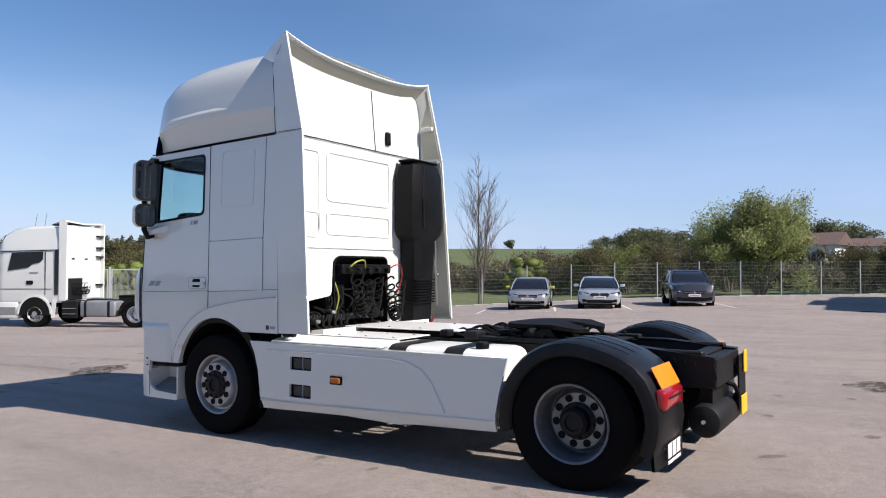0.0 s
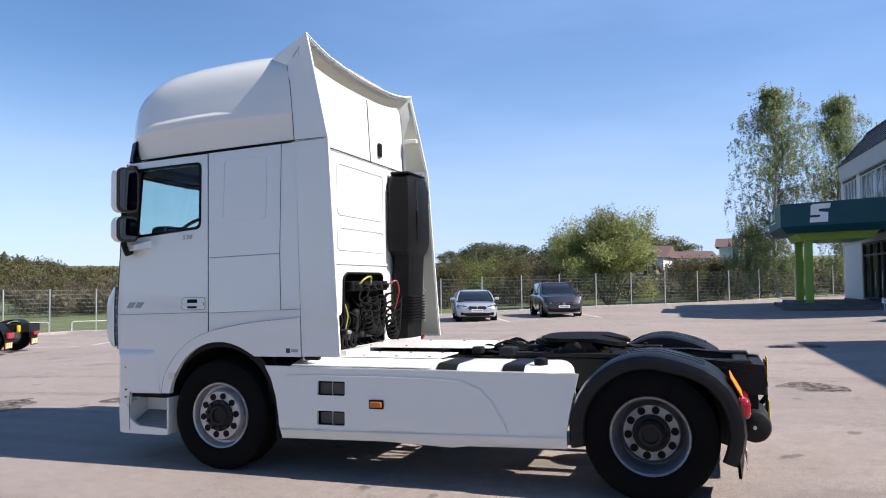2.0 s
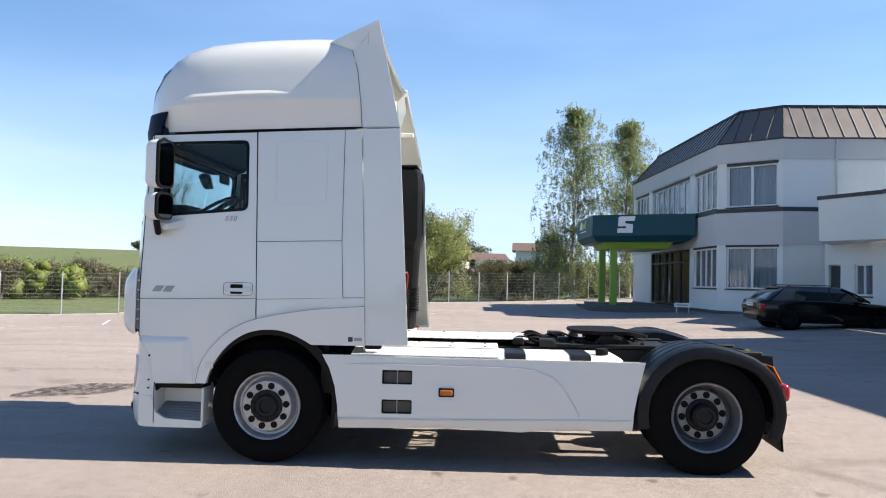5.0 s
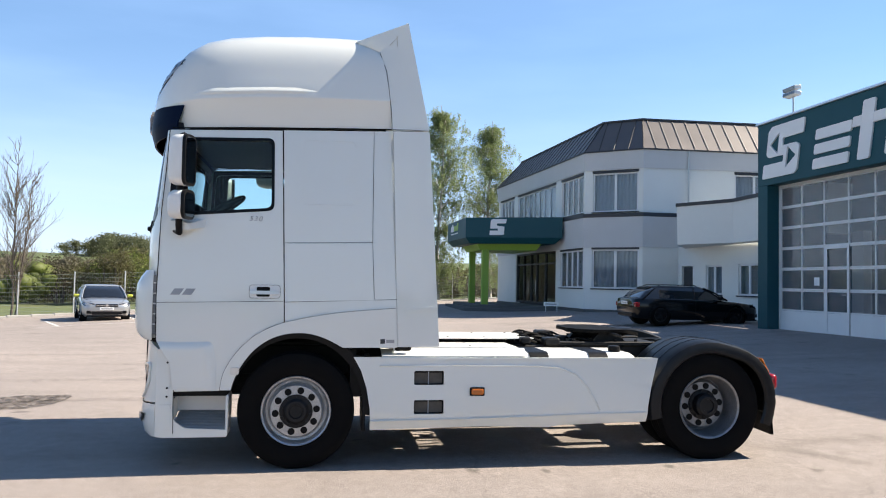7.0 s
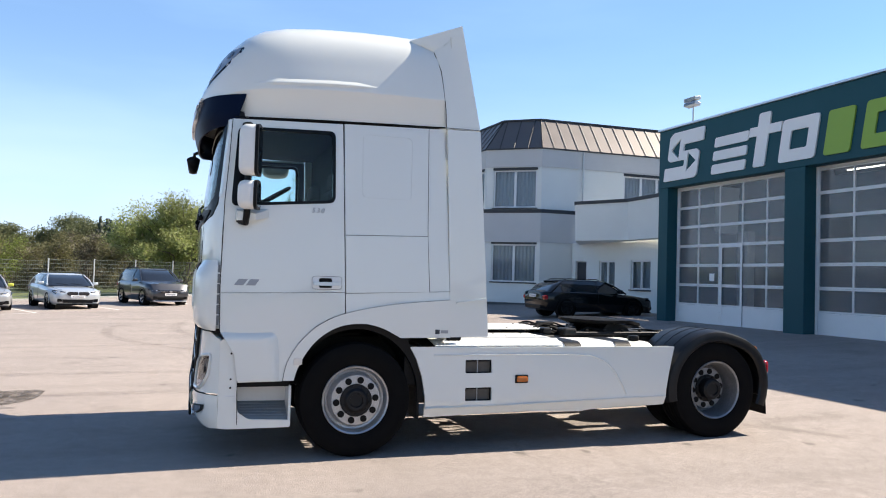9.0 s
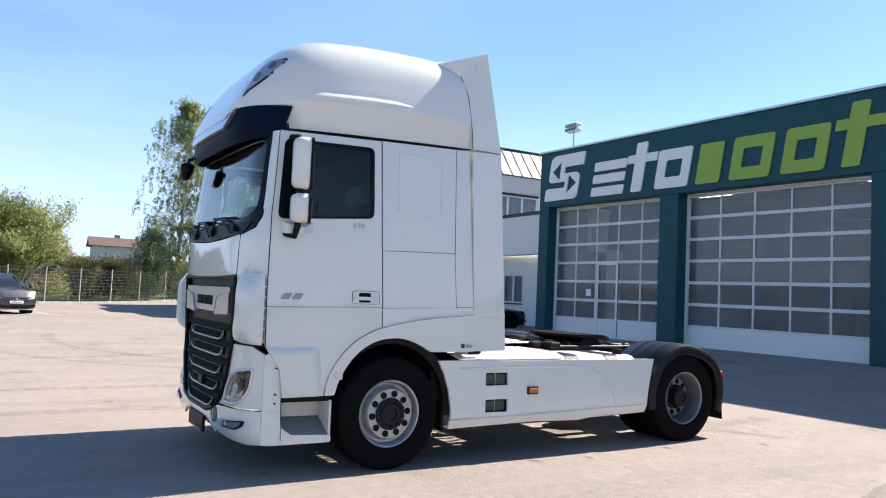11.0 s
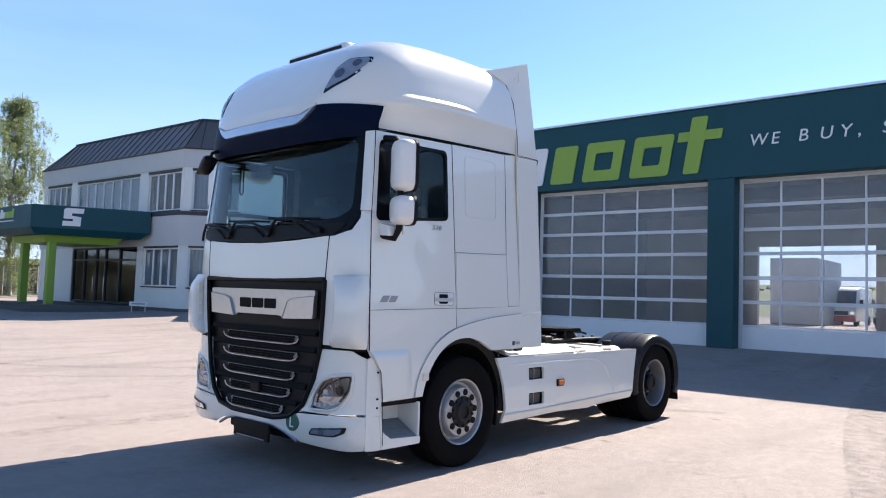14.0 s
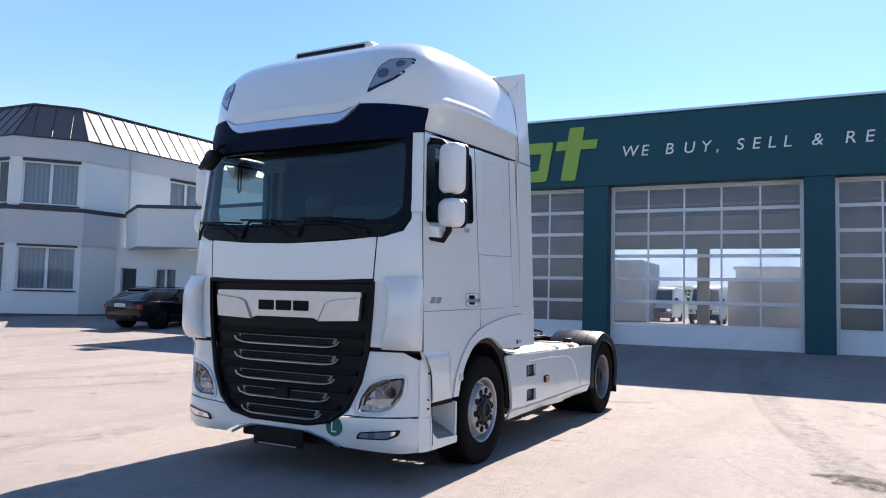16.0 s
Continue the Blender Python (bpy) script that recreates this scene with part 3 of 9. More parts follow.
# painted parking bay marks
MARK = material("road_mark_white", (0.62, 0.61, 0.58), 0.8, vary=0.6, vary_scale=6, tint=(0.4, 0.38, 0.36))
for x, y in ((-16.4, 13.6), (-13.9, 15.7), (-11.4, 17.8), (-8.9, 19.9), (-6.4, 22.0), (-3.9, 24.1), (-0.4, 27.0)):
    line = bend(x, y, x - 1.9, y + 4.3, 0.0, 6)
    tagged(part("parking_mark", ribbon(line, 0.1, 0.004), MARK), "worn white parking bay line on the asphalt", "road marking", "parking marks", "structure")
tagged(part("parking_mark", ribbon(bend(-18.0, 12.25, -6.4, 22.0, 0.0, 14), 0.1, 0.005), MARK), "long worn white line along the parking bays", "road marking", "parking marks", "structure")
for n_, (spec, wide) in enumerate((((-1.5, 16.4, 3.9, 6.5, -0.2), 0.28), ((-3.2, 15.0, 2.2, 6.0, -0.2), 0.28), ((-9.0, 3.2, -0.5, 4.6, 0.05), 0.3), ((-8.5, 1.2, -0.5, 2.6, 0.05), 0.3), ((0.5, -4.6, 12.5, -2.2, 0.03), 0.5), ((-9.5, 8.0, 4.0, 12.0, -0.08), 0.25), ((-10.0, 0.2, -2.5, 1.0, 0.0), 0.2))):
    tagged(part("tyre_mark", ribbon(bend(*spec), wide, 0.0045 + 0.0006 * n_), TYRE_MARK), "faint dark tyre track across the asphalt", "tyre track", "tyre tracks", "structure")
for n_, (x, y, r) in enumerate(((6.3, 12.2, 0.5), (-2.3, -3.4, 0.35), (1.2, -4.4, 0.3), (-5.2, 1.0, 0.4), (0.4, -5.3, 0.22), (3.4, -4.9, 0.3), (-3.6, 2.3, 0.5), (-6.9, -0.4, 0.25), (5.6, 5.2, 0.45))):
    rr = random.Random(n_)
    outline = [(r * rr.uniform(0.6, 1.2) * math.cos(k * math.tau / 14) * 1.7, r * rr.uniform(0.6, 1.2) * math.sin(k * math.tau / 14)) for k in range(14)]
    tagged(part("oil_stain", plate(round_poly(outline, 0.08), 0.0005, lambda u, v, w: (u, v, w)), OIL_MARK, m=pose(x, y, yard_z(x, y) + 0.0105, 0, 0, 40 * n_)), "dark patchy oil stain on the asphalt", "stain", "oil stains", "structure")
rr = random.Random(4)
for x0, y0, x1, y1 in ((4.5, -5.2, 7.5, -3.2), (6.0, -4.4, 6.6, -1.5)):
    path = [(x0 + (x1 - x0) * k / 16 + rr.uniform(-0.06, 0.06), y0 + (y1 - y0) * k / 16 + rr.uniform(-0.06, 0.06)) for k in range(17)]
    tagged(part("asphalt_crack", ribbon(path, 0.02, 0.012), CRACK_MARK), "thin dark crack in the asphalt", "crack", "asphalt cracks", "structure")

# ---- fence ----
fence = thing("fence", "grey welded-wire fence with pale steel posts", "fence")
posts = along([(-24.1, 17.0), KERB[2]], 2.4, 0.1) + along(KERB[2:], 2.5, 1.229)
post_mesh = panel_mesh = None
for i, (x, y, a) in enumerate(posts):
    z = yard_z(x, y)
    x, y = x - 0.35 * math.sin(a), y + 0.35 * math.cos(a)
    if post_mesh is None:
        b = box(-0.026, 0.026, -0.026, 0.026, -0.3, 2.03, 0.006, 1)
        box(-0.035, 0.035, -0.035, 0.035, 2.03, 2.05, bm=b)
        ob = part("post", b, GALV, fence)
        post_mesh = ob.data
    else:
        ob = new("post", post_mesh)
        ob.parent = fence
    ob.matrix_basis = pose(x, y, z, 0, 0, math.degrees(a))
    if i + 1 < len(posts):
        x2, y2, a2 = posts[i + 1]
        if panel_mesh is None:
            b = bmesh.new()
            for k in range(11):
                box(-1.22, 1.22, -0.007, 0.007, 0.04 + 0.195 * k - 0.005, 0.04 + 0.195 * k + 0.005, bm=b)
            for k in range(25):
                box(-1.2 + 0.1 * k - 0.0014, -1.2 + 0.1 * k + 0.0014, -0.003, 0.003, 0.03, 2.01, bm=b)
            ob = part("wire_panel", b, FENCE_GREEN, fence)
            panel_mesh = ob.data
            ob["kind"] = "stuff"
        else:
            ob = new("wire_panel", panel_mesh)
            ob.parent = fence
        x2, y2 = x2 - 0.35 * math.sin(a2), y2 + 0.35 * math.cos(a2)
        ob.matrix_basis = pose((x + x2) / 2, (y + y2) / 2, z, 0, 0, math.degrees(math.atan2(y2 - y, x2 - x)))

# low tubular barriers on the grass behind the fence
HOOP_WHITE = material("hoop_white", (0.6, 0.6, 0.58), 0.5, vary=0.3, vary_scale=8)
for along_m in (-8.4, -5.45):
    x0, y0 = -20.96 + 0.766 * along_m, 24.97 + 0.643 * along_m
    hoop = part("low_barrier", tube([(0, 0, -0.2), (0, 0, 0.46), (0.03, 0, 0.53), (0.1, 0, 0.56), (1.85, 0, 0.56), (1.92, 0, 0.53), (1.95, 0, 0.46), (1.95, 0, -0.2)], 0.03, 8), HOOP_WHITE, m=pose(x0, y0, land_z(x0, y0) - 0.1, 0, 0, 40), smooth=60)
    tagged(hoop, "low white tubular barrier on the grass behind the fence", "barrier", "low barriers")

# ---- workshop hall ----
G = pose(13.48, 13.88, 0.0, 0, 0, -87.7)  # local x runs along the front, y into the hall
HALL_TOP, DOOR_TOP, SILL, HALL_FLOOR = 6.72, 4.82, 0.37, 0.36
DOORS = [(0.48, 5.4), (6.08, 11.49), (12.18, 17.08), (17.77, 22.7), (23.4, 28.4)]
hall = thing("workshop_hall", "long workshop hall clad in dark teal sheet metal", "building", G)
HALL_LEN, HALL_DEEP = 29.2, 21.0
edges = [0.0] + [v for d in DOORS for v in d] + [HALL_LEN]
part("fascia", box(0, HALL_LEN, 0, 0.45, DOOR_TOP - 0.02, HALL_TOP, 0.01, 1), TEAL, hall)
for a, b_ in zip(edges[0::2], edges[1::2]):
    part("pillar", box(a, b_, 0.003, 0.5, 0.2, DOOR_TOP - 0.023, 0.01, 1), TEAL, hall)
part("coping", box(-0.05, HALL_LEN + 0.05, -0.06, 0.5, HALL_TOP, HALL_TOP + 0.07, 0.012, 1), ALU, hall, "pale metal roof edge")
part("side_wall", box(0.0, 0.3, 0.5, HALL_DEEP, 0.2, HALL_TOP, 0.01, 1), TEAL, hall)
part("side_wall", box(HALL_LEN - 0.3, HALL_LEN, 0.5, HALL_DEEP, 0.2, HALL_TOP, 0.01, 1), TEAL, hall)
part("roof", box(0.3, HALL_LEN - 0.3, 0.45, HALL_DEEP, HALL_TOP - 0.35, HALL_TOP - 0.05), CONCRETE, hall)
HALL_FLOOR_MAT = material("hall_floor", (0.2, 0.2, 0.195), 0.35, vary=0.4, vary_scale=1.5)
part("hall_floor", box(0.3, HALL_LEN - 0.3, 0.6, HALL_DEEP, 0.1, HALL_FLOOR), HALL_FLOOR_MAT, hall)
WIND_GREY = material("sheet_grey", (0.42, 0.43, 0.45), 0.6, vary=0.25, vary_scale=1.2)
HALL_WALL = material("hall_wall", (0.45, 0.45, 0.44), 0.8, vary=0.3, vary_scale=1)
REAR_OPEN = [(6.4, 11.79), (12.39, 17.4)]
last_x = 0.3
for a, b_ in REAR_OPEN + [(HALL_LEN - 0.3, 0)]:
    part("rear_wall", box(last_x, a, HALL_DEEP - 0.3, HALL_DEEP, HALL_FLOOR, 6.3), HALL_WALL, hall)
    if b_:
        part("rear_lintel", box(a, b_, HALL_DEEP - 0.3, HALL_DEEP, 4.58, 6.3), HALL_WALL, hall)
    last_x = b_
STEEL_BLUE = material("hall_post_grey", (0.18, 0.19, 0.2), 0.5, vary=0.2)
for k in range(4):
    part("roof_beam", box(0.3, HALL_LEN - 0.3, 3 + 4.6 * k, 3.25 + 4.6 * k, 5.85, 6.36), STEEL_BLUE, hall)
LIGHT_TUBE = bpy.data.materials.new("tube_light")
LIGHT_TUBE.use_nodes = True
LIGHT_TUBE.node_tree.nodes["Principled BSDF"].inputs["Emission Color"].default_value = (1, 0.95, 0.85, 1)
LIGHT_TUBE.node_tree.nodes["Principled BSDF"].inputs["Emission Strength"].default_value = 3.0
for u in (2.5, 8.8, 14.6, 20.2):
    for v in (2.2, 6.5):
        lamp = thing("strip_light", "white strip light under the hall ceiling", "lamp", G @ pose(u, v, 5.75), "hall strip lights")
        part("housing", box(-0.75, 0.75, -0.07, 0.07, 0.02, 0.1, 0.01, 1), WHITE_PLASTIC, lamp)
        part("tube", cyl(0.02, 1.4, 10, axis="x"), LIGHT_TUBE, lamp)
        part("hanger", box(-0.01, 0.01, -0.01, 0.01, 0.1, 0.62), GALV, lamp)


def sectional_door(u0, u1, wicket=None):
    d = thing("sectional_door", "closed sectional door of glazed aluminium panels, white foot panel", "door", G, "hall doors")
    y0, y1 = 0.42, 0.47
    part("door_frame", box(u0, u0 + 0.07, y0 - 0.03, y1 + 0.03, SILL, DOOR_TOP, 0.008, 1), DOOR_ALU, d)
    part("door_frame", box(u1 - 0.07, u1, y0 - 0.03, y1 + 0.03, SILL, DOOR_TOP, 0.008, 1), DOOR_ALU, d)
    part("door_head", box(u0 + 0.07, u1 - 0.07, y0 - 0.03, y1 + 0.03, DOOR_TOP - 0.08, DOOR_TOP, 0.008, 1), DOOR_ALU, d)
    a, c = u0 + 0.075, u1 - 0.075
    part("foot_panel", box(a, c, y0, y1, SILL + 0.03, 0.98, 0.006, 1), FRAME_WHITE, d)
    part("floor_seal", box(a, c, y0 + 0.01, y1 - 0.01, SILL - 0.02, SILL + 0.03), SEAM, d)
    rows, cols = 6, 5
    top = DOOR_TOP - 0.085
    hgt, wid = (top - 0.985) / rows, (c - a) / cols
    for r in range(rows):
        z0 = 0.985 + r * hgt
        part("rail", box(a, c, y0 - 0.004, y1, z0, z0 + 0.045, 0.004, 1), DOOR_ALU, d)
        part("rail", box(a, c, y0 - 0.004, y1, z0 + hgt - 0.045, z0 + hgt - 0.004, 0.004, 1), DOOR_ALU, d)
        for k in range(cols + 1):
            x = a + k * wid
            x0, x1 = max(a, x - 0.022), min(c, x + 0.022)
            part("stile", box(x0, x1, y0, y1 - 0.002, z0 + 0.046, z0 + hgt - 0.046), DOOR_ALU, d)
        for k in range(cols):
            part("pane", box(a + k * wid + 0.022, a + (k + 1) * wid - 0.022, y0 + 0.018, y0 + 0.024, z0 + 0.04, z0 + hgt - 0.04), DOOR_PANE, d, shadow=False)
    if wicket:
        w0, w1 = wicket
        for x0, x1, z0, z1 in ((w0, w0 + 0.085, 0.42, 2.86), (w1 - 0.085, w1, 0.42, 2.86), (w0 + 0.086, w1 - 0.086, 2.77, 2.86), (w0 + 0.086, w1 - 0.086, 0.42, 0.47)):
            part("wicket_frame", box(x0, x1, y0 - 0.024, y0 - 0.005, z0, z1, 0.003, 1), FRAME_WHITE, d)
        for x0 in (w0 - 0.012, w1 + 0.002):
            part("wicket_gap", box(x0, x0 + 0.01, y0 - 0.012, y0 - 0.0045, 0.42, 2.86), SEAM, d)
        b = tube([(w1 - 0.1, y0 - 0.015, 1.5), (w1 - 0.1, y0 - 0.06, 1.5), (w1 - 0.22, y0 - 0.06, 1.5)], 0.01, 6)
        part("handle", b, GALV, d)
    return d


for n, (u0, u1) in enumerate(DOORS):
    sectional_door(u0, u1, (2.52, 3.46) if n == 0 else None)
tagged(part("paper_notice", box(2.03, 2.25, 0.432, 0.436, 1.75, 1.98), SIGN_WHITE, m=G), "white paper notice behind the door glass", "notice")

# sign on the fascia: plain slabs in the sign's colours
sign = thing("fascia_sign", "large white and lime raised sign shapes on teal fascia", "sign", G)


def slab(name, outline, mat, holes=(), lean=0.17, base=5.0):
    return part(name, plate([(u + lean * (v - base) , v) for u, v in outline], -0.05, side_y, [[(u + lean * (v - base), v) for u, v in h] for h in holes]), mat, sign)


def bar(u0, u1, v0, v1):
    return [(u0, v0), (u1, v0), (u1, v1), (u0, v1)]


# arrow mark: a block with two arrow-shaped notches
slab("mark", round_poly([(0.29, 5.0), (1.78, 5.0), (1.9, 5.1), (1.9, 5.8), (1.75, 5.9), (1.12, 5.9), (1.12, 6.12), (2.02, 6.12), (2.02, 6.55), (0.55, 6.55), (0.38, 6.42), (0.38, 5.72), (0.5, 5.62), (1.22, 5.62), (1.22, 5.42), (0.29, 5.42)], 0.05), SIGN_WHITE,
     holes=[[(0.52, 6.0), (0.92, 5.68), (0.92, 6.32)], [(1.78, 5.53), (1.36, 5.22), (1.36, 5.84)]])
for v0, v1 in ((4.98, 5.27), (5.39, 5.67), (5.79, 6.08)):
    slab("sign_bar", round_poly(bar(2.57, 3.95, v0, v1), 0.06), SIGN_WHITE)
for u0, u1, mat in ((5.2, 6.4, SIGN_WHITE), (7.76, 8.95, LIME), (9.26, 10.4, LIME)):
    slab("sign_ring", round_poly(bar(u0, u1, 4.98, 6.12), 0.1), mat, [rounded(u0 + 0.32, u1 - 0.3, 5.3, 5.8, 0.04)])
for u0, u1, top, mat in ((4.28, 4.7, 6.48, SIGN_WHITE), (10.82, 11.25, 6.5, LIME)):
    slab("sign_block", round_poly(bar(u0, u1, 4.98, top), 0.06), mat)
    slab("sign_bar", bar(u0 - 0.3, u0 - 0.004, 5.86, 6.12), mat)
    slab("sign_bar", bar(u1 + 0.004, u1 + 0.45, 5.86, 6.12), mat)
slab("sign_block", round_poly(bar(6.68, 7.45, 4.98, 6.1), 0.08), LIME)
slogan = thing("slogan_lettering", "white raised slogan lettering on the teal fascia", "sign", G)
for ch, u in (("W", 12.54), ("E", 13.06), ("B", 13.7), ("U", 14.18), ("Y", 14.62), (",", 15.0), ("S", 15.5), ("E", 15.87), ("L", 16.24), ("L", 16.6), ("&", 17.25), ("R", 17.97), ("E", 18.4), ("N", 18.82), ("T", 19.3)):
    part("letter", turned(text_mesh(ch, 0.425, 0.012, 0.15), pose(u, -0.013, 5.58, 90)), SIGN_WHITE, slogan)

flood = thing("floodlight", "twin floodlight on a short pole above the hall edge", "floodlight", G @ pose(1.3, 0.3, HALL_TOP + 0.06))
part("pole", cyl(0.025, 0.62, 10, at=(0, 0, 0.31)), GALV, flood)
for z, t in ((0.66, -8), (0.83, 8)):
    part("lamp_head", turned(box(-0.28, 0.28, -0.12, 0.12, -0.06, 0.06, 0.02), pose(0, -0.05, z, t)), GALV, flood)
    part("lamp_lens", turned(box(-0.25, 0.25, -0.135, -0.124, -0.045, 0.045), pose(0, -0.05, z, t)), LAMP_GLASS, flood)

# ---- beyond the hall's back opening ----
shed = thing("storage_shed", "pale metal storage building behind the workshop", "building", G @ pose(14.3, 33, 0.35))
part("wall", box(-1.7, 2.6, 0, 7, 0, 3.75, 0.02, 1), RENDER_WHITE, shed)
part("roof", box(-1.85, 2.75, -0.2, 7.2, 3.75, 3.95, 0.02, 1), SIGN_WHITE, shed)
for k in range(3):
    part("wall_joint", box(-1.0 + 1.3 * k, -0.97 + 1.3 * k, -0.008, 0.0, 0.1, 3.7), GREY_PAINT, shed)
gate = thing("metal_screen", "pale grey sheet-metal screen behind the workshop", "screen", G @ pose(14.8, 24.5, 0.36))
for k in range(3):
    part("screen_panel", box(-1.85 + 1.24 * k, -0.63 + 1.24 * k, -0.02, 0.02, 0.15, 2.65, 0.008, 1), WIND_GREY, gate)
for k in range(4):
    part("screen_post", box(-1.87 + 1.235 * k, -1.82 + 1.235 * k, -0.03, 0.03, 0.0, 2.68, 0.006, 1), GALV, gate)
cont = thing("box_container", "grey steel box container behind the workshop", "container", G @ pose(5.7, 30, 0.36))
part("container_body", box(-1.4, 1.4, 0, 6, 0.12, 4.2, 0.03, 1), WIND_GREY, cont)
for k in range(8):
    part("container_rib", box(-1.3 + 0.36 * k, -1.24 + 0.36 * k, -0.03, 0.0, 0.2, 4.1), WIND_GREY, cont)
part("container_skid", box(-1.35, 1.35, 0.05, 5.9, 0.0, 0.12), DARK_TRIM, cont)


def box_van(label, m, paint, low):
    """A tall delivery van seen from the front, nose to local -y."""
    van = thing("delivery_van", label, "van", m)
    rings = []
    for y, z1, wv in ((0.0, 1.0, 0.86), (0.08, 1.2, 0.95), (0.55, 1.35, 1.0), (1.15, 2.35, 0.93), (1.6, 2.55, 0.92), (5.2, 2.55, 0.92)):
        rings.append([(x, y, z) for x, z in rounded(-wv, wv, 0.32, z1, 0.12, 3)])
    part("body", loft(rings), paint, van, smooth=40)
    part("windscreen", loft([[(-0.85, 0.53, 1.36), (0.85, 0.53, 1.36)], [(-0.78, 1.08, 2.28), (0.78, 1.08, 2.28)]], False, False), GLOSS_BLACK, van)
    part("bumper", box(-0.92, 0.92, -0.06, 0.15, 0.3, 0.68, 0.04), low, van)
    part("grille", box(-0.5, 0.5, -0.03, 0.06, 0.72, 0.98, 0.03), BLACK_PLASTIC, van)
    for s in (-1, 1):
        part("headlight", box(s * 0.72 - 0.15, s * 0.72 + 0.15, -0.02, 0.12, 0.75, 0.98, 0.03), CHROME, van)
        part("wing_mirror", box(s * 1.08 - 0.1, s * 1.08 + 0.1, 0.9, 1.05, 1.35, 1.75, 0.04), BLACK_PLASTIC, van)
        for y in (0.8, 4.3):
            part("wheel", cyl(0.34, 0.24, 24, axis="x", at=(s * 0.82, y, 0.34), bevel=0.03), RUBBER, van, smooth=40)
    return van


box_van("white delivery van parked behind the workshop", G @ pose(10.95, 30, 0.4), WHITE_PLASTIC, BLACK_PLASTIC)
box_van("red and white van parked behind the workshop", G @ pose(7.4, 34, 0.4), WHITE_PLASTIC, material("paint_red", (0.45, 0.02, 0.02), 0.35, coat=0.5))

# ---- office building ----
office = thing("office_building", "white two-storey office with chamfered corner and mansard roof", "building")
GROUND_O = 0.2


def wall_frame(p0, p1):
    """A frame whose x runs from p0 to p1 and whose y points out to the right of that way."""
    a = math.atan2(p1[1] - p0[1], p1[0] - p0[0])
    return Matrix.Translation((p0[0], p0[1], 0)) @ Matrix.Rotation(a, 4, "Z"), math.hypot(p1[0] - p0[0], p1[1] - p0[1])


def office_wall(p0, p1, holes, name="wall"):
    """A wall with window openings; outside is local -y."""
    m, n = wall_frame(p0, p1)
    b = plate(bar(0, n, GROUND_O, 8.0), 0.3, side_y, [bar(*h) for h in holes])
    part(name, b, RENDER_WHITE, office, m=m)
    return m, n


def window_unit(m, u0, u1, v0, v1, panes, fill="curtain", lintel=True):
    w = thing("window", "white-framed office window with grey curtains" if fill == "curtain" else "white-framed office window with half-lowered blinds" if fill == "blind" else "white-framed office window, dark room behind", "window", m, "office windows")
    f = 0.075
    y0, y1 = 0.06, 0.13
    for x0, x1, z0, z1 in ((u0, u0 + f, v0, v1), (u1 - f, u1, v0, v1), (u0 + f, u1 - f, v0, v0 + f), (u0 + f, u1 - f, v1 - f, v1)):
        part("frame", box(x0, x1, y0, y1, z0, z1, 0.008, 1), FRAME_WHITE, w)
    step = (u1 - u0 - 2 * f) / panes
    for k in range(panes):
        a, c = u0 + f + k * step, u0 + f + (k + 1) * step
        part("pane", box(a, c, y0 + 0.03, y0 + 0.036, v0 + f, v1 - f), PANE, w, shadow=False)
        if k:
            part("mullion", box(a - 0.06, a + 0.06, y0 - 0.006, y1 - 0.004, v0 + f, v1 - f, 0.008, 1), FRAME_WHITE, w)
    if lintel:
        part("lintel", box(u0 - 0.03, u1 + 0.03, -0.03, 0.1, v1, v1 + 0.12, 0.008, 1), DARK_TRIM, w)
    part("sill", box(u0 - 0.05, u1 + 0.05, -0.08, 0.1, v0 - 0.05, v0, 0.008, 1), DARK_TRIM, w)
    if fill == "curtain":
        b = bmesh.new()
        k = int((u1 - u0) / 0.04)
        ring = [(u0 + 0.05 + (u1 - u0 - 0.1) * i / k, 0.25 + 0.025 * math.sin(i * 1.3) + 0.012 * math.sin(i * 0.41), 0) for i in range(k + 1)]
        loft([[(x, y, v0 + 0.06) for x, y, z in ring], [(x, y, v1 - 0.05) for x, y, z in ring]], False, False, b)
        part("curtain", b, CURTAIN, w)
    elif fill == "blind":
        b = bmesh.new()
        for k in range(int((v1 - v0 - 0.4) / 0.06)):
            z = v1 - 0.1 - 0.06 * k
            turned_box = turned(box(u0 + 0.1, u0 + (u1 - u0) * 0.5, -0.022, 0.022, -0.002, 0.002), pose(0, 0.2, z, 35))
            merge(b, turned_box)
        part("blind", b, DARK_TRIM, w)
    return w


C0, C1, C2 = (14.6, 25.1), (12.45, 26.9), (11.5, 41.4)
UP, LO = (5.14, 7.0), (1.5, 3.36)
# long wall, seen from its far end to the chamfer so that outside is local -y
nL = math.hypot(C2[0] - C1[0], C2[1] - C1[1])


def flip(a, c):
    return nL - c, nL - a


up_long = [flip(0.25, 3.1), flip(3.95, 10.4), flip(11.15, 14.0)]
lo_long = [flip(0.25, 3.2)]
entrance = flip(3.85, 10.6)
mL, _ = office_wall(C2, C1, [(a, c, *UP) for a, c in up_long] + [(a, c, *LO) for a, c in lo_long] + [(*entrance, GROUND_O + 0.28, 3.45)])
mF, nF = office_wall(C1, C0, [(0.38, 2.58, *UP), (0.36, 2.62, *LO)])
C3 = (29.0, 24.6)
mR, nR = office_wall(C0, C3, [(4.5, 7.4, *UP)])
office_wall(C3, (29.0, 41.4), [])
office_wall((29.0, 41.4), C2, [])
window_unit(mL, *up_long[0], *UP, 4, "blind")
window_unit(mL, *up_long[1], *UP, 7, "curtain")
window_unit(mL, *up_long[2], *UP, 4, "curtain")
window_unit(mL, *lo_long[0], *LO, 4, "curtain")
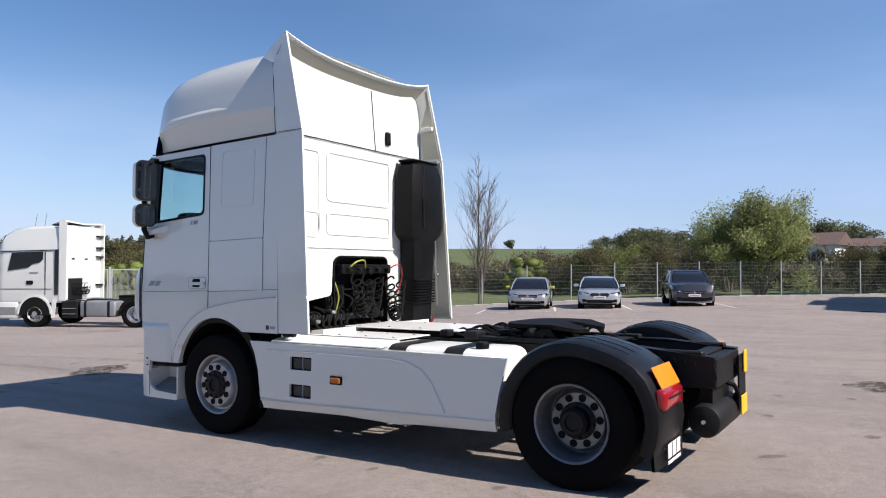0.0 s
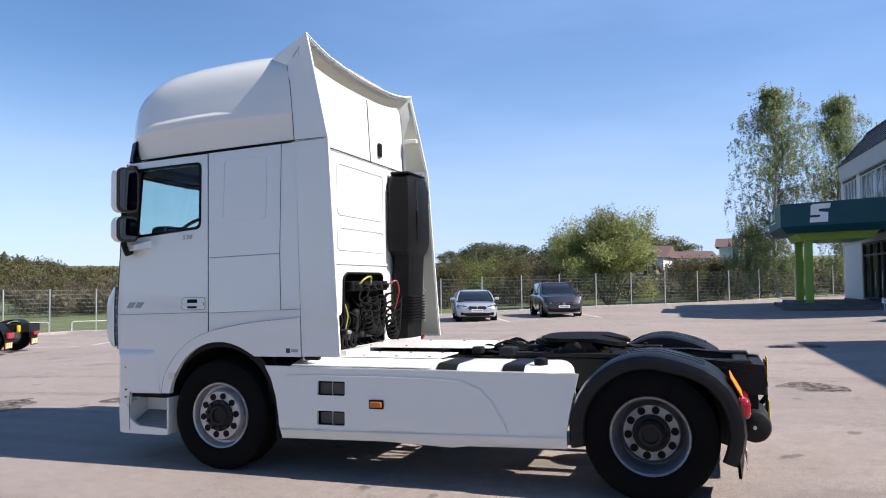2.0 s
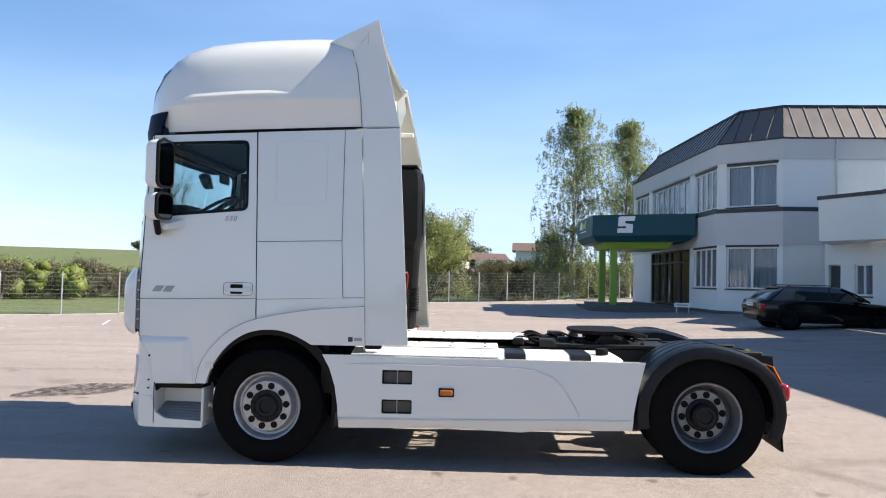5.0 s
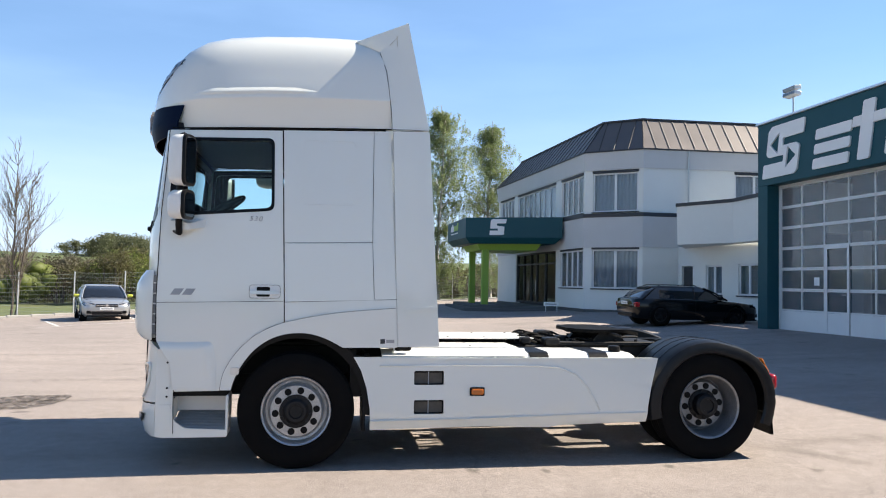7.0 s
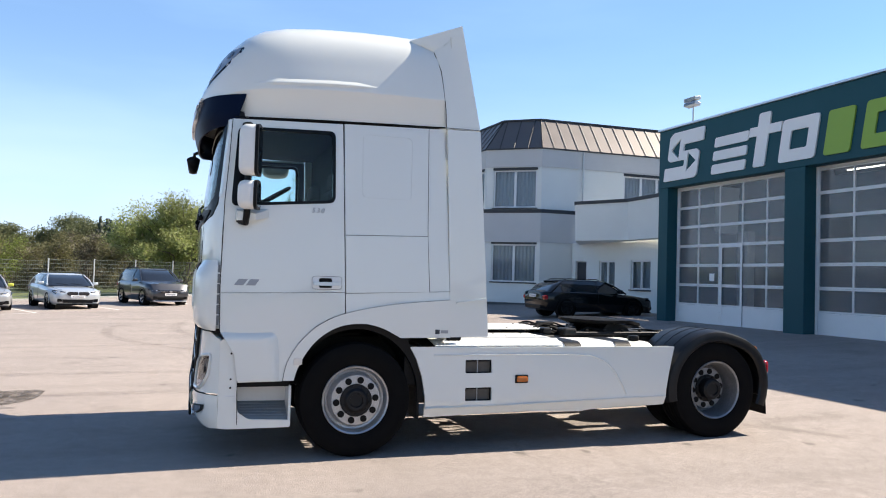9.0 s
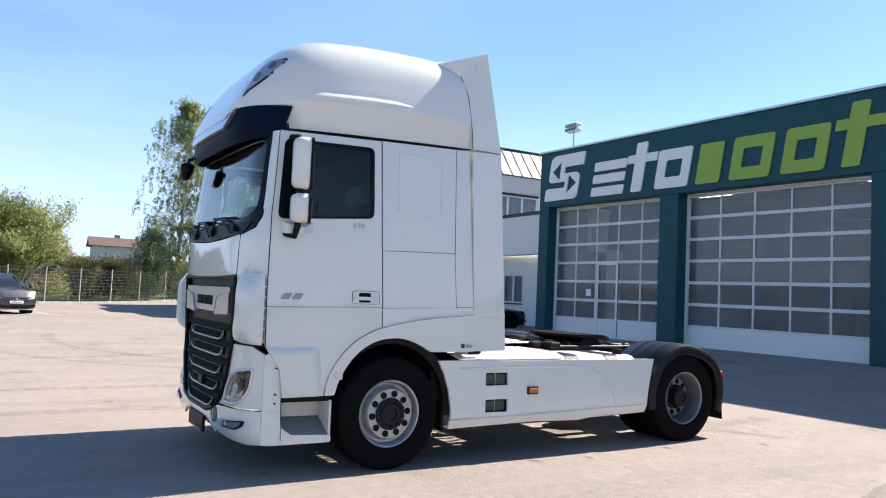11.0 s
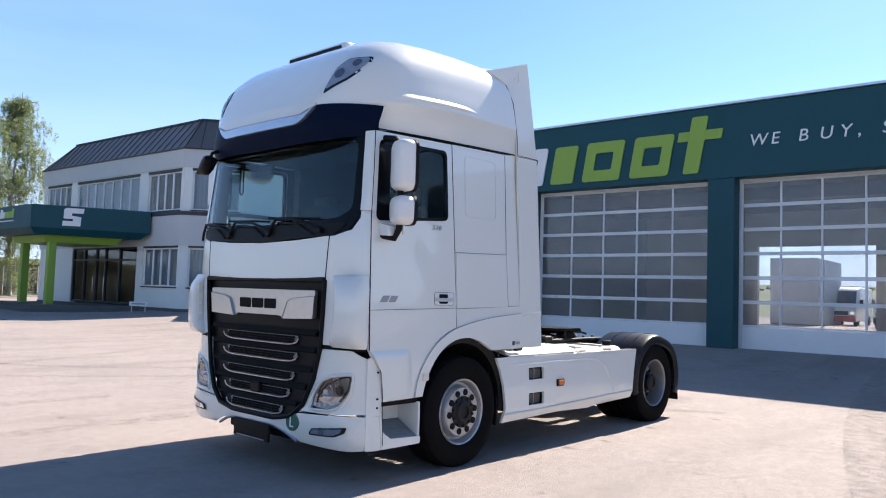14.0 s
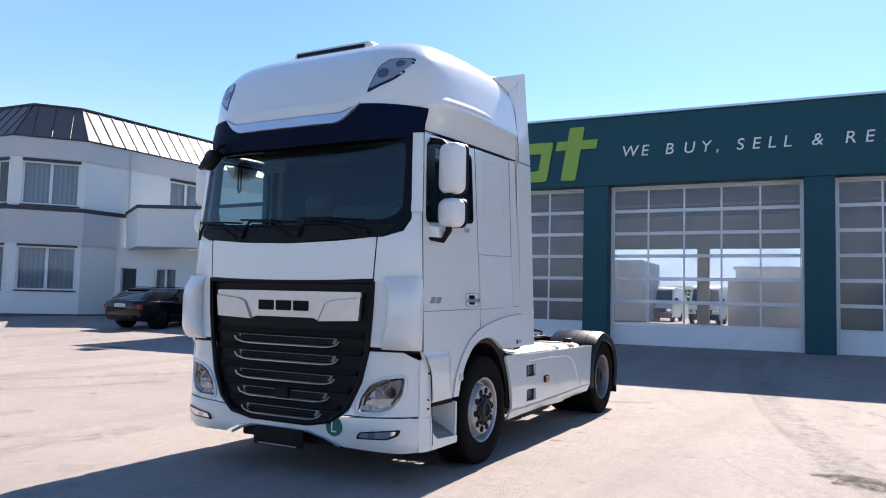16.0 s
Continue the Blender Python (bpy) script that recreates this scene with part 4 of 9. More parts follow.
window_unit(mF, 0.38, 2.58, *UP, 2, "curtain")
window_unit(mF, 0.36, 2.62, *LO, 2, "curtain")
window_unit(mR, 4.5, 7.4, *UP, 3, "curtain")


def inset(poly, d):
    """Moves each side of an anticlockwise polygon inwards by d."""
    out = []
    n = len(poly)
    for i in range(n):
        p, a, c = Vector(poly[i]), Vector(poly[i - 1]), Vector(poly[(i + 1) % n])
        e1, e2 = (p - a).normalized(), (c - p).normalized()
        n1, n2 = Vector((-e1.y, e1.x)), Vector((-e2.y, e2.x))
        k = d / (1 + n1.dot(n2))
        out.append(tuple(p + (n1 + n2) * k))
    return out


PLAN = [C2, C1, C0, C3, (29.0, 41.4)]
# spandrel band between the storeys, leaning back towards its foot, with dark courses
b = loft([[(*p, 3.45) for p in inset(PLAN, -0.05)], [(*p, 4.88) for p in inset(PLAN, -0.13)]], True, False)
part("spandrel", b, RENDER_GREY, office, "light grey panel band between the storeys")
part("course", loft([[(*p, 4.88) for p in inset(PLAN, -0.16)], [(*p, 5.06) for p in inset(PLAN, -0.16)], [(*p, 5.06) for p in inset(PLAN, 0.02)], [(*p, 4.88) for p in inset(PLAN, 0.02)], [(*p, 4.88) for p in inset(PLAN, -0.16)]], True, False), DARK_TRIM, office, "dark string course")
part("spandrel", loft([[(*p, 7.14) for p in inset(PLAN, -0.05)], [(*p, 8.0) for p in inset(PLAN, -0.1)]], True, False), RENDER_GREY, office, "light grey panel band under the eaves")
part("plinth", loft([[(*p, 0.1) for p in inset(PLAN, -0.03)], [(*p, 0.5) for p in inset(PLAN, -0.03)], [(*p, 0.5) for p in inset(PLAN, 0.05)]], True, False), STEP_STONE, office, "dark base course")
part("eave_trim", loft([[(*p, 8.0) for p in inset(PLAN, -0.16)], [(*p, 8.06) for p in inset(PLAN, -0.16)], [(*p, 8.06) for p in inset(PLAN, 0.2)], [(*p, 8.0) for p in inset(PLAN, 0.2)], [(*p, 8.0) for p in inset(PLAN, -0.16)]], True, False), DARK_TRIM, office)
part("roof", loft([[(*p, 8.06) for p in inset(PLAN, -0.1)], [(*p, 9.66) for p in inset(PLAN, 1.15)]]), ROOF_METAL, office, "brown standing-seam mansard roof")
part("roof_cap", loft([[(*p, 9.66) for p in inset(PLAN, 1.1)], [(*p, 9.74) for p in inset(PLAN, 1.1)]]), DARK_TRIM, office)
lower, upper = inset(PLAN, -0.1), inset(PLAN, 1.15)
for i in (0, 1, 2):
    p, q, r_, s_ = Vector((*lower[i], 8.07)), Vector((*lower[i + 1], 8.07)), Vector((*upper[i], 9.67)), Vector((*upper[i + 1], 9.67))
    n = int((q - p).length / 0.62)
    for k in range(n + 1):
        f = k / n
        lo_p = p + (q - p) * f
        # seams run straight up the slope
        e = (q - p).normalized()
        foot = (lo_p - r_).dot(e)
        span = (s_ - r_).length
        hi_p = r_ + e * min(max(foot, 0), span)
        part("roof_seam", tube([lo_p, hi_p], 0.028, 4), ROOF_SEAM, office)
part("roof_ladder", box(17.5, 22.5, 27.0, 27.08, 9.72, 9.85), DARK_TRIM, office)
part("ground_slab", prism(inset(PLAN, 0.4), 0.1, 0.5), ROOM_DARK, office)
part("storey_slab", prism(inset(PLAN, 0.31), 4.3, 4.6), CABIN_GREY, office)
# added solid core, coloured dark so the rooms look unlit
part("dark_room_core", prism(inset(PLAN, 3.2), 0.5, 7.9), ROOM_DARK, office)
part("rain_pipe", cyl(0.04, 2.8, 10, at=(16.75, 24.92, 6.6)), GALV, office)

# entrance: glazed front, canopy, green columns, steps
ent = thing("glazed_entrance", "dark-framed glazed entrance with double door", "entrance", mL)
e0, e1 = entrance
marks = [e0, e0 + 1.3, e0 + 2.6, e0 + 3.55, e0 + 5.0, e1]
for k, x in enumerate(marks):
    x0, x1 = (x, x + 0.1) if k == 0 else (x - 0.1, x) if k == len(marks) - 1 else (x - 0.05, x + 0.05)
    part("post", box(x0, x1, 0.05, 0.2, 0.55, 3.45, 0.006, 1), DARK_TRIM, ent)
for z in (0.55, 2.75, 3.35):
    part("transom", box(e0 + 0.1, e1 - 0.1, 0.07, 0.18, z, z + 0.1, 0.006, 1), DARK_TRIM, ent)
for a, c in zip(marks, marks[1:]):
    part("pane", box(a + 0.05, c - 0.05, 0.12, 0.126, 0.65, 2.75), PANE, ent, shadow=False)
    part("pane", box(a + 0.05, c - 0.05, 0.12, 0.126, 2.85, 3.35), PANE, ent, shadow=False)
for x in (e0 + 2.5, e0 + 3.65):
    part("door_pull", tube([(x, 0.02, 1.1), (x, -0.02, 1.1), (x, -0.02, 1.9), (x, 0.02, 1.9)], 0.015, 6), ALU, ent)
CANOPY = [(12.05, 29.2), (12.05, 36.6), (7.25, 36.3), (7.4, 31.3)]
canopy = thing("entrance_canopy", "dark teal entrance canopy with lime underside", "canopy")
part("fascia", loft([[(*p, 3.75) for p in inset(CANOPY, 0.25)], [(*p, 4.05) for p in CANOPY], [(*p, 5.1) for p in CANOPY], [(*p, 5.12) for p in inset(CANOPY, 0.3)], [(*p, 4.98) for p in inset(CANOPY, 0.35)]]), TEAL, canopy)
part("soffit_beam", loft([[(*p, 3.42) for p in inset(CANOPY, 0.95)], [(*p, 3.76) for p in inset(CANOPY, 0.75)]]), LIME, canopy)
mk, nk = wall_frame(CANOPY[3], CANOPY[0])
s = 0.48
mark_o = [(x * s + 1.15, 4.18 + (z - 5.0) * s * 1.12) for x, z in round_poly([(0.29, 5.0), (1.9, 5.0), (1.95, 5.8), (1.12, 5.9), (1.12, 6.12), (2.1, 6.12), (2.2, 6.55), (0.65, 6.55), (0.42, 6.42), (0.38, 5.62), (1.22, 5.62), (1.22, 5.42), (0.34, 5.42)], 0.04)]
part("mark", plate(mark_o, -0.03, side_y), SIGN_WHITE, canopy, "white sign mark", m=mk @ Matrix.Translation((0, -0.004, 0)))
ms, ns = wall_frame(CANOPY[2], CANOPY[3])
for k in range(7):
    h = 0.42 if k in (1, 6) else 0.3
    x = 1.0 + 0.29 * k
    part("sign_shape", plate([(x, 4.55), (x + 0.24, 4.55), (x + 0.24 + h * 0.17, 4.55 + h), (x + h * 0.17, 4.55 + h)], -0.02, side_y), SIGN_WHITE if k < 3 else LIME, canopy, m=ms @ Matrix.Translation((0, -0.004, 0)))
part("sign_line", plate(bar(1.0, 3.0, 4.38, 4.43), -0.01, side_y), SIGN_WHITE, canopy, m=ms @ Matrix.Translation((0, -0.004, 0)))
for x, y in ((8.5, 35.0), (8.6, 31.9)):
    c = thing("canopy_column", "lime green square column under the canopy", "column", pose(x, y, 0.5), "canopy columns")
    part("shaft", box(-0.17, 0.17, -0.17, 0.17, 0, 2.95, 0.015), LIME, c)
steps = thing("entrance_steps", "dark stone steps in front of the entrance", "steps")
STEP_PLAN = [(11.8, 28.6), (11.6, 38.5), (7.5, 38.3), (7.4, 31.5), (9.0, 29.8)]
part("lower_step", prism(inset(STEP_PLAN[::-1], 0.0)[::-1], 0.05, 0.34), STEP_STONE, steps)
part("upper_step", prism([(11.7, 29.1), (11.55, 38.0), (7.9, 37.8), (7.8, 31.8), (9.2, 30.3)], 0.34, 0.5), STEP_STONE, steps)
plate_sign = thing("low_sign", "small white sign board on two short posts", "sign", pose(11.2, 28.2, 0.15, 0, 0, -40))
part("board", box(-0.4, 0.4, -0.012, 0.012, 0.42, 0.62, 0.006, 1), SIGN_WHITE, plate_sign)
part("lettering_bar", box(-0.3, 0.3, -0.018, -0.013, 0.49, 0.55), GREY_PAINT, plate_sign)
for x in (-0.3, 0.3):
    part("post", box(x - 0.02, x + 0.02, 0.013, 0.04, 0, 0.5), GALV, plate_sign)

# annex between office and hall, with an overhanging upper room
annex = thing("office_annex", "white annex with overhanging upper storey beside the office", "building")
ma, na = wall_frame((16.3, 25.0), (16.6, 13.2))
part("wall", plate(bar(0, na, 0.2, 3.5), 0.3, side_y, [bar(0.35, 1.35, 0.42, 2.6), bar(2.45, 3.75, 1.35, 2.6), bar(4.95, 6.35, 1.35, 2.6)]), RENDER_WHITE, annex, m=ma)
OVER = [(16.4, 24.6), (16.4, 13.4), (15.55, 13.4), (15.75, 19.3), (14.55, 21.6)]
OVER = OVER[::-1]
part("upper_room", loft([[(*p, 3.4) for p in inset(OVER, 0.04)], [(*p, 4.98) for p in OVER]]), RENDER_WHITE, annex)
part("parapet_cap", loft([[(*p, 4.98) for p in inset(OVER, -0.04)], [(*p, 5.12) for p in inset(OVER, -0.04)]]), DARK_TRIM, annex, "dark parapet capping")
# added block filling the annex, dark in place of room shade
part("dark_room_fill", box(17.2, 20, 13.6, 24.3, 0.3, 3.4), ROOM_DARK, annex)
door = thing("side_door", "dark green side door in the annex", "door", ma)
part("leaf", box(0.4, 1.3, 0.08, 0.14, 0.42, 2.55, 0.008, 1), DARK_TRIM, door)
part("handle", tube([(1.2, 0.07, 1.5), (1.2, 0.02, 1.5), (1.08, 0.02, 1.5)], 0.012, 6), ALU, door)
window_unit(ma, 2.45, 3.75, 1.35, 2.6, 2, "curtain", False)
window_unit(ma, 4.95, 6.35, 1.35, 2.6, 2, "curtain", False)


# ---- tractor truck ----
# local x runs from nose (negative) to tail, front axle at 0; y across; z up
truck = thing("tractor_truck", "white two-axle tractor truck with high-roof sleeper cab", "truck", pose(0, 0.035, 0.0, 0, -0.32, 0) @ Matrix.Diagonal((1, 1.028, 1, 1)))


HEAD_BACK = material("headlight_silver", (0.36, 0.37, 0.39), 0.3, 0.7, vary=0.6, vary_scale=22, tint=(0.1, 0.105, 0.11))
BOWL = material("lamp_bowl", (0.2, 0.21, 0.23), 0.15, 0.8)
LAMP_SILVER = material("lamp_silver", (0.42, 0.44, 0.48), 0.3, 0.6, vary=0.5, vary_scale=14, tint=(0.2, 0.21, 0.24))
BROW = material("brow_silver", (0.62, 0.64, 0.68), 0.22, 0.8)
VISOR_NAVY = material("visor_navy", (0.004, 0.009, 0.026), 0.4, spec=0.03)
SCREEN_BORDER = material("screen_border_black", (0.004, 0.005, 0.007), 0.2, spec=0.12)


def smoothstep(a, c, v):
    f = min(max((v - a) / (c - a), 0), 1)
    return f * f * (3 - 2 * f)


def interp(table, v):
    if v <= table[0][0]:
        return table[0][1]
    for (a, p), (c, q) in zip(table, table[1:]):
        if v <= c:
            f = (v - a) / (c - a)
            return p + (q - p) * f
    return table[-1][1]


def side_at(z):
    """Half width of the cab at a height."""
    return 1.236 - 0.045 * max(0.0, z - 1.35)


NOSE = [(0.27, -1.285), (0.3, -1.318), (0.36, -1.338), (0.5, -1.345), (0.62, -1.325), (1.06, -1.31), (1.1, -1.315), (1.6, -1.33), (1.95, -1.325), (2.05, -1.312), (2.82, -1.22)]


def front_x(y, z):
    k = abs(y) / 1.22
    return interp(NOSE, z) + 0.035 * k ** 2 + 0.17 * k ** 9


def sheet_on(outline, fn, holes=(), step=0.12, thick=0.02):
    """A panel cut from a 2D outline, diced finely and laid on a curved surface fn(u, v) -> point; thick goes inwards along fn's normal."""
    b = fill2d(outline, holes)
    us, vs = [p[0] for p in outline], [p[1] for p in outline]
    for lo, hi, n in ((min(us), max(us), (1, 0, 0)), (min(vs), max(vs), (0, 1, 0))):
        k = int((hi - lo) / step)
        for i in range(1, k + 1):
            c = lo + (hi - lo) * i / (k + 1)
            bmesh.ops.bisect_plane(b, geom=b.verts[:] + b.edges[:] + b.faces[:], plane_co=(c * n[0], c * n[1], 0), plane_no=n)
    inner = {}
    flat = [(v, v.co.x, v.co.y) for v in b.verts]
    r = bmesh.ops.extrude_face_region(b, geom=b.faces[:])
    new_vs = [g for g in r["geom"] if isinstance(g, bmesh.types.BMVert)]
    e = 0.004
    for v in b.verts:
        u, w = v.co.x, v.co.y
        p = Vector(fn(u, w))
        inner[v] = p
    back = []
    for v in new_vs:
        u, w = v.co.x, v.co.y
        p = Vector(fn(u, w))
        n = (Vector(fn(u + e, w)) - p).cross(Vector(fn(u, w + e)) - p).normalized()
        back.append((v, p + n * thick))
    for v, p in inner.items():
        v.co = p
    for v, p in back:
        v.co = p
    return b


def on_front(proud=0.0):
    # normal of (dy, dz) points to +x, into the cab
    return lambda y, z: (front_x(y, z) - proud, y, z)


def on_side(s, proud=0.0):
    return lambda x, z: (x, s * (side_at(z) + proud), z)


def side_sheet(outline, s, holes=(), proud=0.0, thick=0.02, step=0.4):
    return sheet_on(outline, on_side(s, proud), holes, step, thick if s > 0 else thick)


def inward(s, t):
    return t if s > 0 else -t


WIN = round_poly([(-1.055, 2.79), (-0.235, 2.815), (-0.222, 2.185), (-1.095, 2.113)], 0.06)
ARCH_IN = [(0.38, 1.025), (0.29, 1.075), (0.2, 1.115), (0.08, 1.145), (-0.05, 1.145), (-0.17, 1.12), (-0.28, 1.065), (-0.38, 0.98), (-0.46, 0.87), (-0.51, 0.77), (-0.54, 0.67)]
ARCH_OUT = [(-0.63, 0.67), (-0.61, 0.79), (-0.56, 0.9), (-0.48, 1.01), (-0.37, 1.115), (-0.25, 1.185), (-0.12, 1.235), (0.1, 1.285), (0.4, 1.33), (0.833, 1.366)]
ARCH_IN, ARCH_OUT = eased(ARCH_IN, 3), eased(ARCH_OUT, 3)
DOOR_OUT = [(-1.1, 2.85), (-0.172, 2.885), (-0.118, 1.24), (-0.25, 1.19), (-0.37, 1.12), (-0.48, 1.015), (-0.56, 0.905), (-0.61, 0.795), (-0.635, 0.665), (-1.0, 0.66), (-1.03, 0.9), (-1.148, 1.08), (-1.157, 1.45), (-1.143, 2.15)]

ROOF = [(-1.385, 0.118, 0.3), (-1.375, 0.15, 0.5), (-1.335, 0.25, 0.72), (-1.275, 0.365, 0.86), (-1.2, 0.5, 0.965), (-1.11, 0.625, 1.045), (-1.0, 0.725, 1.11), (-0.85, 0.81, 1.145), (-0.65, 0.86, 1.165), (-0.35, 0.892, 1.175), (0.0, 0.91, 1.18), (0.3, 0.915, 1.18), (0.55, 0.91, 1.18), (0.8, 0.9, 1.18)]
ROOF_Z, ROOF_N = 2.945, 5.5
CREASE_Z = [(-1.4, 3.062), (-1.25, 3.075), (-1.03, 3.1), (-0.8, 3.13), (-0.3, 3.16), (0.15, 3.175), (0.8, 3.18)]
CREASE_OUT = [(-1.25, 0.006), (-1.0, 0.042), (-0.3, 0.045), (0.2, 0.036), (0.8, 0.02)]


def roof_ring(x, h, w):
    top = ROOF_Z + h
    base = interp([(-1.12, 3.035), (-1.05, 2.876), (-0.5, 2.9), (0.2, 2.925), (0.8, 2.94)], x)
    zc, led = min(interp(CREASE_Z, x), base + 0.6 * (top - base)), interp(CREASE_OUT, x)
    half = [(w - 0.012, base), (w - 0.012 + 0.5 * led, base + 0.5 * (zc - base)), (w + 0.9 * led - 0.002, zc - 0.012), (w + led, zc), (w + led - 0.001, zc + 0.01)]
    for k in range(21):
        a = radians(90 * k / 20)
        half.append((w * math.cos(a) ** (2 / ROOF_N) + (led - 0.001) * math.cos(a) * math.exp(-6.5 * math.sin(a) ** (2 / 3.4) * (top - zc)), zc + 0.02 + (top - zc - 0.02) * math.sin(a) ** (2 / 3.4)))
    return [(x, -y, z) for y, z in half] + [(x, y, z) for y, z in half[::-1][1:]]


def skin_y(x, z):
    """Half width of the roof skin above its crease at a height."""
    h, w = interp([(a, b_) for a, b_, c in ROOF], x), interp([(a, c) for a, b_, c in ROOF], x)
    top, zc, led = ROOF_Z + h, interp(CREASE_Z, x), interp(CREASE_OUT, x)
    q = min(max((z - zc - 0.02) / (top - zc - 0.02), 0.0), 0.98)
    a = math.asin(q ** 1.7)
    return w * math.cos(a) ** (2 / ROOF_N) + (led - 0.001) * math.cos(a) * math.exp(-6.5 * q * (top - zc))


def roof_top(x, y):
    """Height of the roof skin over a point."""
    h, w = interp([(a, b_) for a, b_, c in ROOF], x), interp([(a, c) for a, b_, c in ROOF], x)
    q = min(abs(y) / w, 0.9999)
    z0 = interp(CREASE_Z, x) + 0.02
    return z0 + (ROOF_Z + h - z0) * math.sqrt(1 - q ** ROOF_N) ** (2 / 3.4)


def roof_front(y, z):
    """Where the roof skin reaches a height, coming from the nose."""
    lo, hi = -1.37, 0.3
    for _ in range(30):
        m_ = (lo + hi) / 2
        if abs(y) < interp([(a, c) for a, b_, c in ROOF], m_) and roof_top(m_, y) > z:
            hi = m_
        else:
            lo = m_
    return hi


def roof_y(z, x=0.55):
    """Half width of the roof skin at a height."""
    lo, hi = 0.3, 1.179
    for _ in range(24):
        m_ = (lo + hi) / 2
        lo, hi = (m_, hi) if roof_top(x, m_) > z else (lo, m_)
    return lo


def fin_y(x, z):
    """The upper fairing leans from the roof skin out to its rear edge."""
    xr = 1.102 - 0.2137 * (z - 2.94)
    xf = interp([(3.1, 0.765), (3.45, 0.72), (3.635, 0.66), (3.735, 0.44)], z)
    f = min(max((x - xf) / (xr - xf), 0.0), 1.0)
    r = roof_y(min(z, 3.735), xf) + 0.006
    out = r + (1.205 - r) * f ** 0.85
    return 1.205 + (out - 1.205) * smoothstep(3.05, 3.4, z)


for s in (-1, 1):
    door = part("door", side_sheet(DOOR_OUT, s, [WIN], thick=inward(s, 0.03)), WHITE_PAINT, truck, smooth=30)
    part("window_seal", side_sheet(WIN, s, [round_poly([(-0.925, 2.77), (-0.26, 2.788), (-0.247, 2.21), (-0.955, 2.15)], 0.05)], 0.003, inward(s, 0.03)), SCREEN_BORDER, door)
    part("window_glass", side_sheet(round_poly([(-0.98, 2.773), (-0.255, 2.793), (-0.242, 2.205), (-1.005, 2.14)], 0.05), s, (), -0.012, inward(s, 0.005)), SIDE_GLASS, door, shadow=False)
    part("door_belt_joint", tube([(x, s * (side_at(z) + 0.001), z) for x, z in ((-1.15, 1.394), (-0.6, 1.405), (-0.125, 1.415))], 0.002, 4), SEAM, door)
    part("door_bulge", sheet_on([(-1.14, 1.085), (-0.66, 1.085), (-0.66, 0.675), (-1.0, 0.675), (-1.03, 0.9), (-1.135, 1.06)], lambda x, z, s=s: (x, s * (side_at(z) - 0.004 + 0.026 * smoothstep(1.08, 1.03, z) * smoothstep(-0.665, -0.76, x - 0.12 * max(0.0, 1.05 - z))), z), (), 0.03, inward(s, 0.004)), WHITE_PAINT, door, smooth=60)
    # handle recess and grip
    part("handle_recess", side_sheet(rounded(-0.41, -0.155, 1.44, 1.55, 0.025), s, (), 0.004, inward(s, 0.004)), WHITE_PLASTIC, door)
    part("handle_joint", tube([(x, s * (side_at(z) + 0.004), z) for x, z in rounded(-0.41, -0.155, 1.44, 1.55, 0.025) + [(-0.155, 1.525)]], 0.0018, 4), SEAM, door)
    part("handle_cup", side_sheet(rounded(-0.35, -0.24, 1.452, 1.535, 0.012), s, (), 0.007, inward(s, 0.003)), SEAM, door)
    part("handle", side_sheet(rounded(-0.4, -0.165, 1.472, 1.502, 0.01), s, (), 0.018, inward(s, 0.012)), ALU, door, "grey door handle")
    # printed model marks
    if s < 0:
        b = text_mesh("530", 0.062, 0.002, 0.25, 1.25)
        turned(b, pose(-0.43, -side_at(2.1) - 0.003, 2.092, 90))
        part("power_number", b, GREY_PAINT, door, "grey number 530")
        for x in (-1.05, -0.955):
            part("model_mark", side_sheet([(x, 1.46), (x + 0.075, 1.46), (x + 0.11, 1.512), (x + 0.035, 1.512)], s, (), 0.003, inward(s, 0.003)), GREY_PAINT, door, "grey metal mark")
    # sleeper side
    rear_out = [(-0.16, 2.888), (0.762, 2.92), (0.835, 1.36), (0.4, 1.33), (0.1, 1.285), (-0.11, 1.24)]
    panel = part("side_panel", side_sheet(rear_out, s, thick=inward(s, 0.03)), WHITE_PAINT, truck, smooth=30)
    lock = part("locker_door", side_sheet(round_poly([(-0.118, 1.905), (0.617, 1.925), (0.637, 1.432), (-0.11, 1.412)], 0.01), s, (), 0.004, inward(s, 0.006)), WHITE_PAINT, panel)
    for pts in ([(-0.125, 1.912), (0.62, 1.932), (0.642, 1.44)], [(-0.115, 1.408), (0.835, 1.44)], [(0.617, 2.91), (0.62, 1.932)]):
        part("panel_joint", tube([(x, s * (side_at(z) + 0.0015), z) for x, z in pts], 0.0022, 4), SEAM, panel)
    part("pressed_panel", side_sheet(rounded(0.01, 0.47, 2.25, 2.82, 0.05), s, [rounded(0.02, 0.46, 2.26, 2.81, 0.042)], 0.004, inward(s, 0.011)), WHITE_PAINT, panel)
    part("door_joint", tube([(x, s * (side_at(z) + 0.001), z) for x, z in ((-0.168, 2.885), (-0.117, 1.25))], 0.003, 4), SEAM, truck)
    part("door_joint", tube([(x, s * (side_at(z) + 0.001), z) for x, z in ((-1.102, 2.85), (-1.12, 2.5), (-1.145, 2.15), (-1.159, 1.45), (-1.15, 1.075))], 0.004, 4), SEAM, truck)
    # wheel arch
    flare = part("wheel_arch_flare", side_sheet(ARCH_OUT + [(0.845, 1.027)] + ARCH_IN, s, (), 0.012, inward(s, 0.05), 0.2), WHITE_PAINT, truck, smooth=30)
    part("arch_joint", tube([(x, s * (side_at(z) + 0.012), z) for x, z in ARCH_OUT], 0.0016, 4), SEAM, flare)
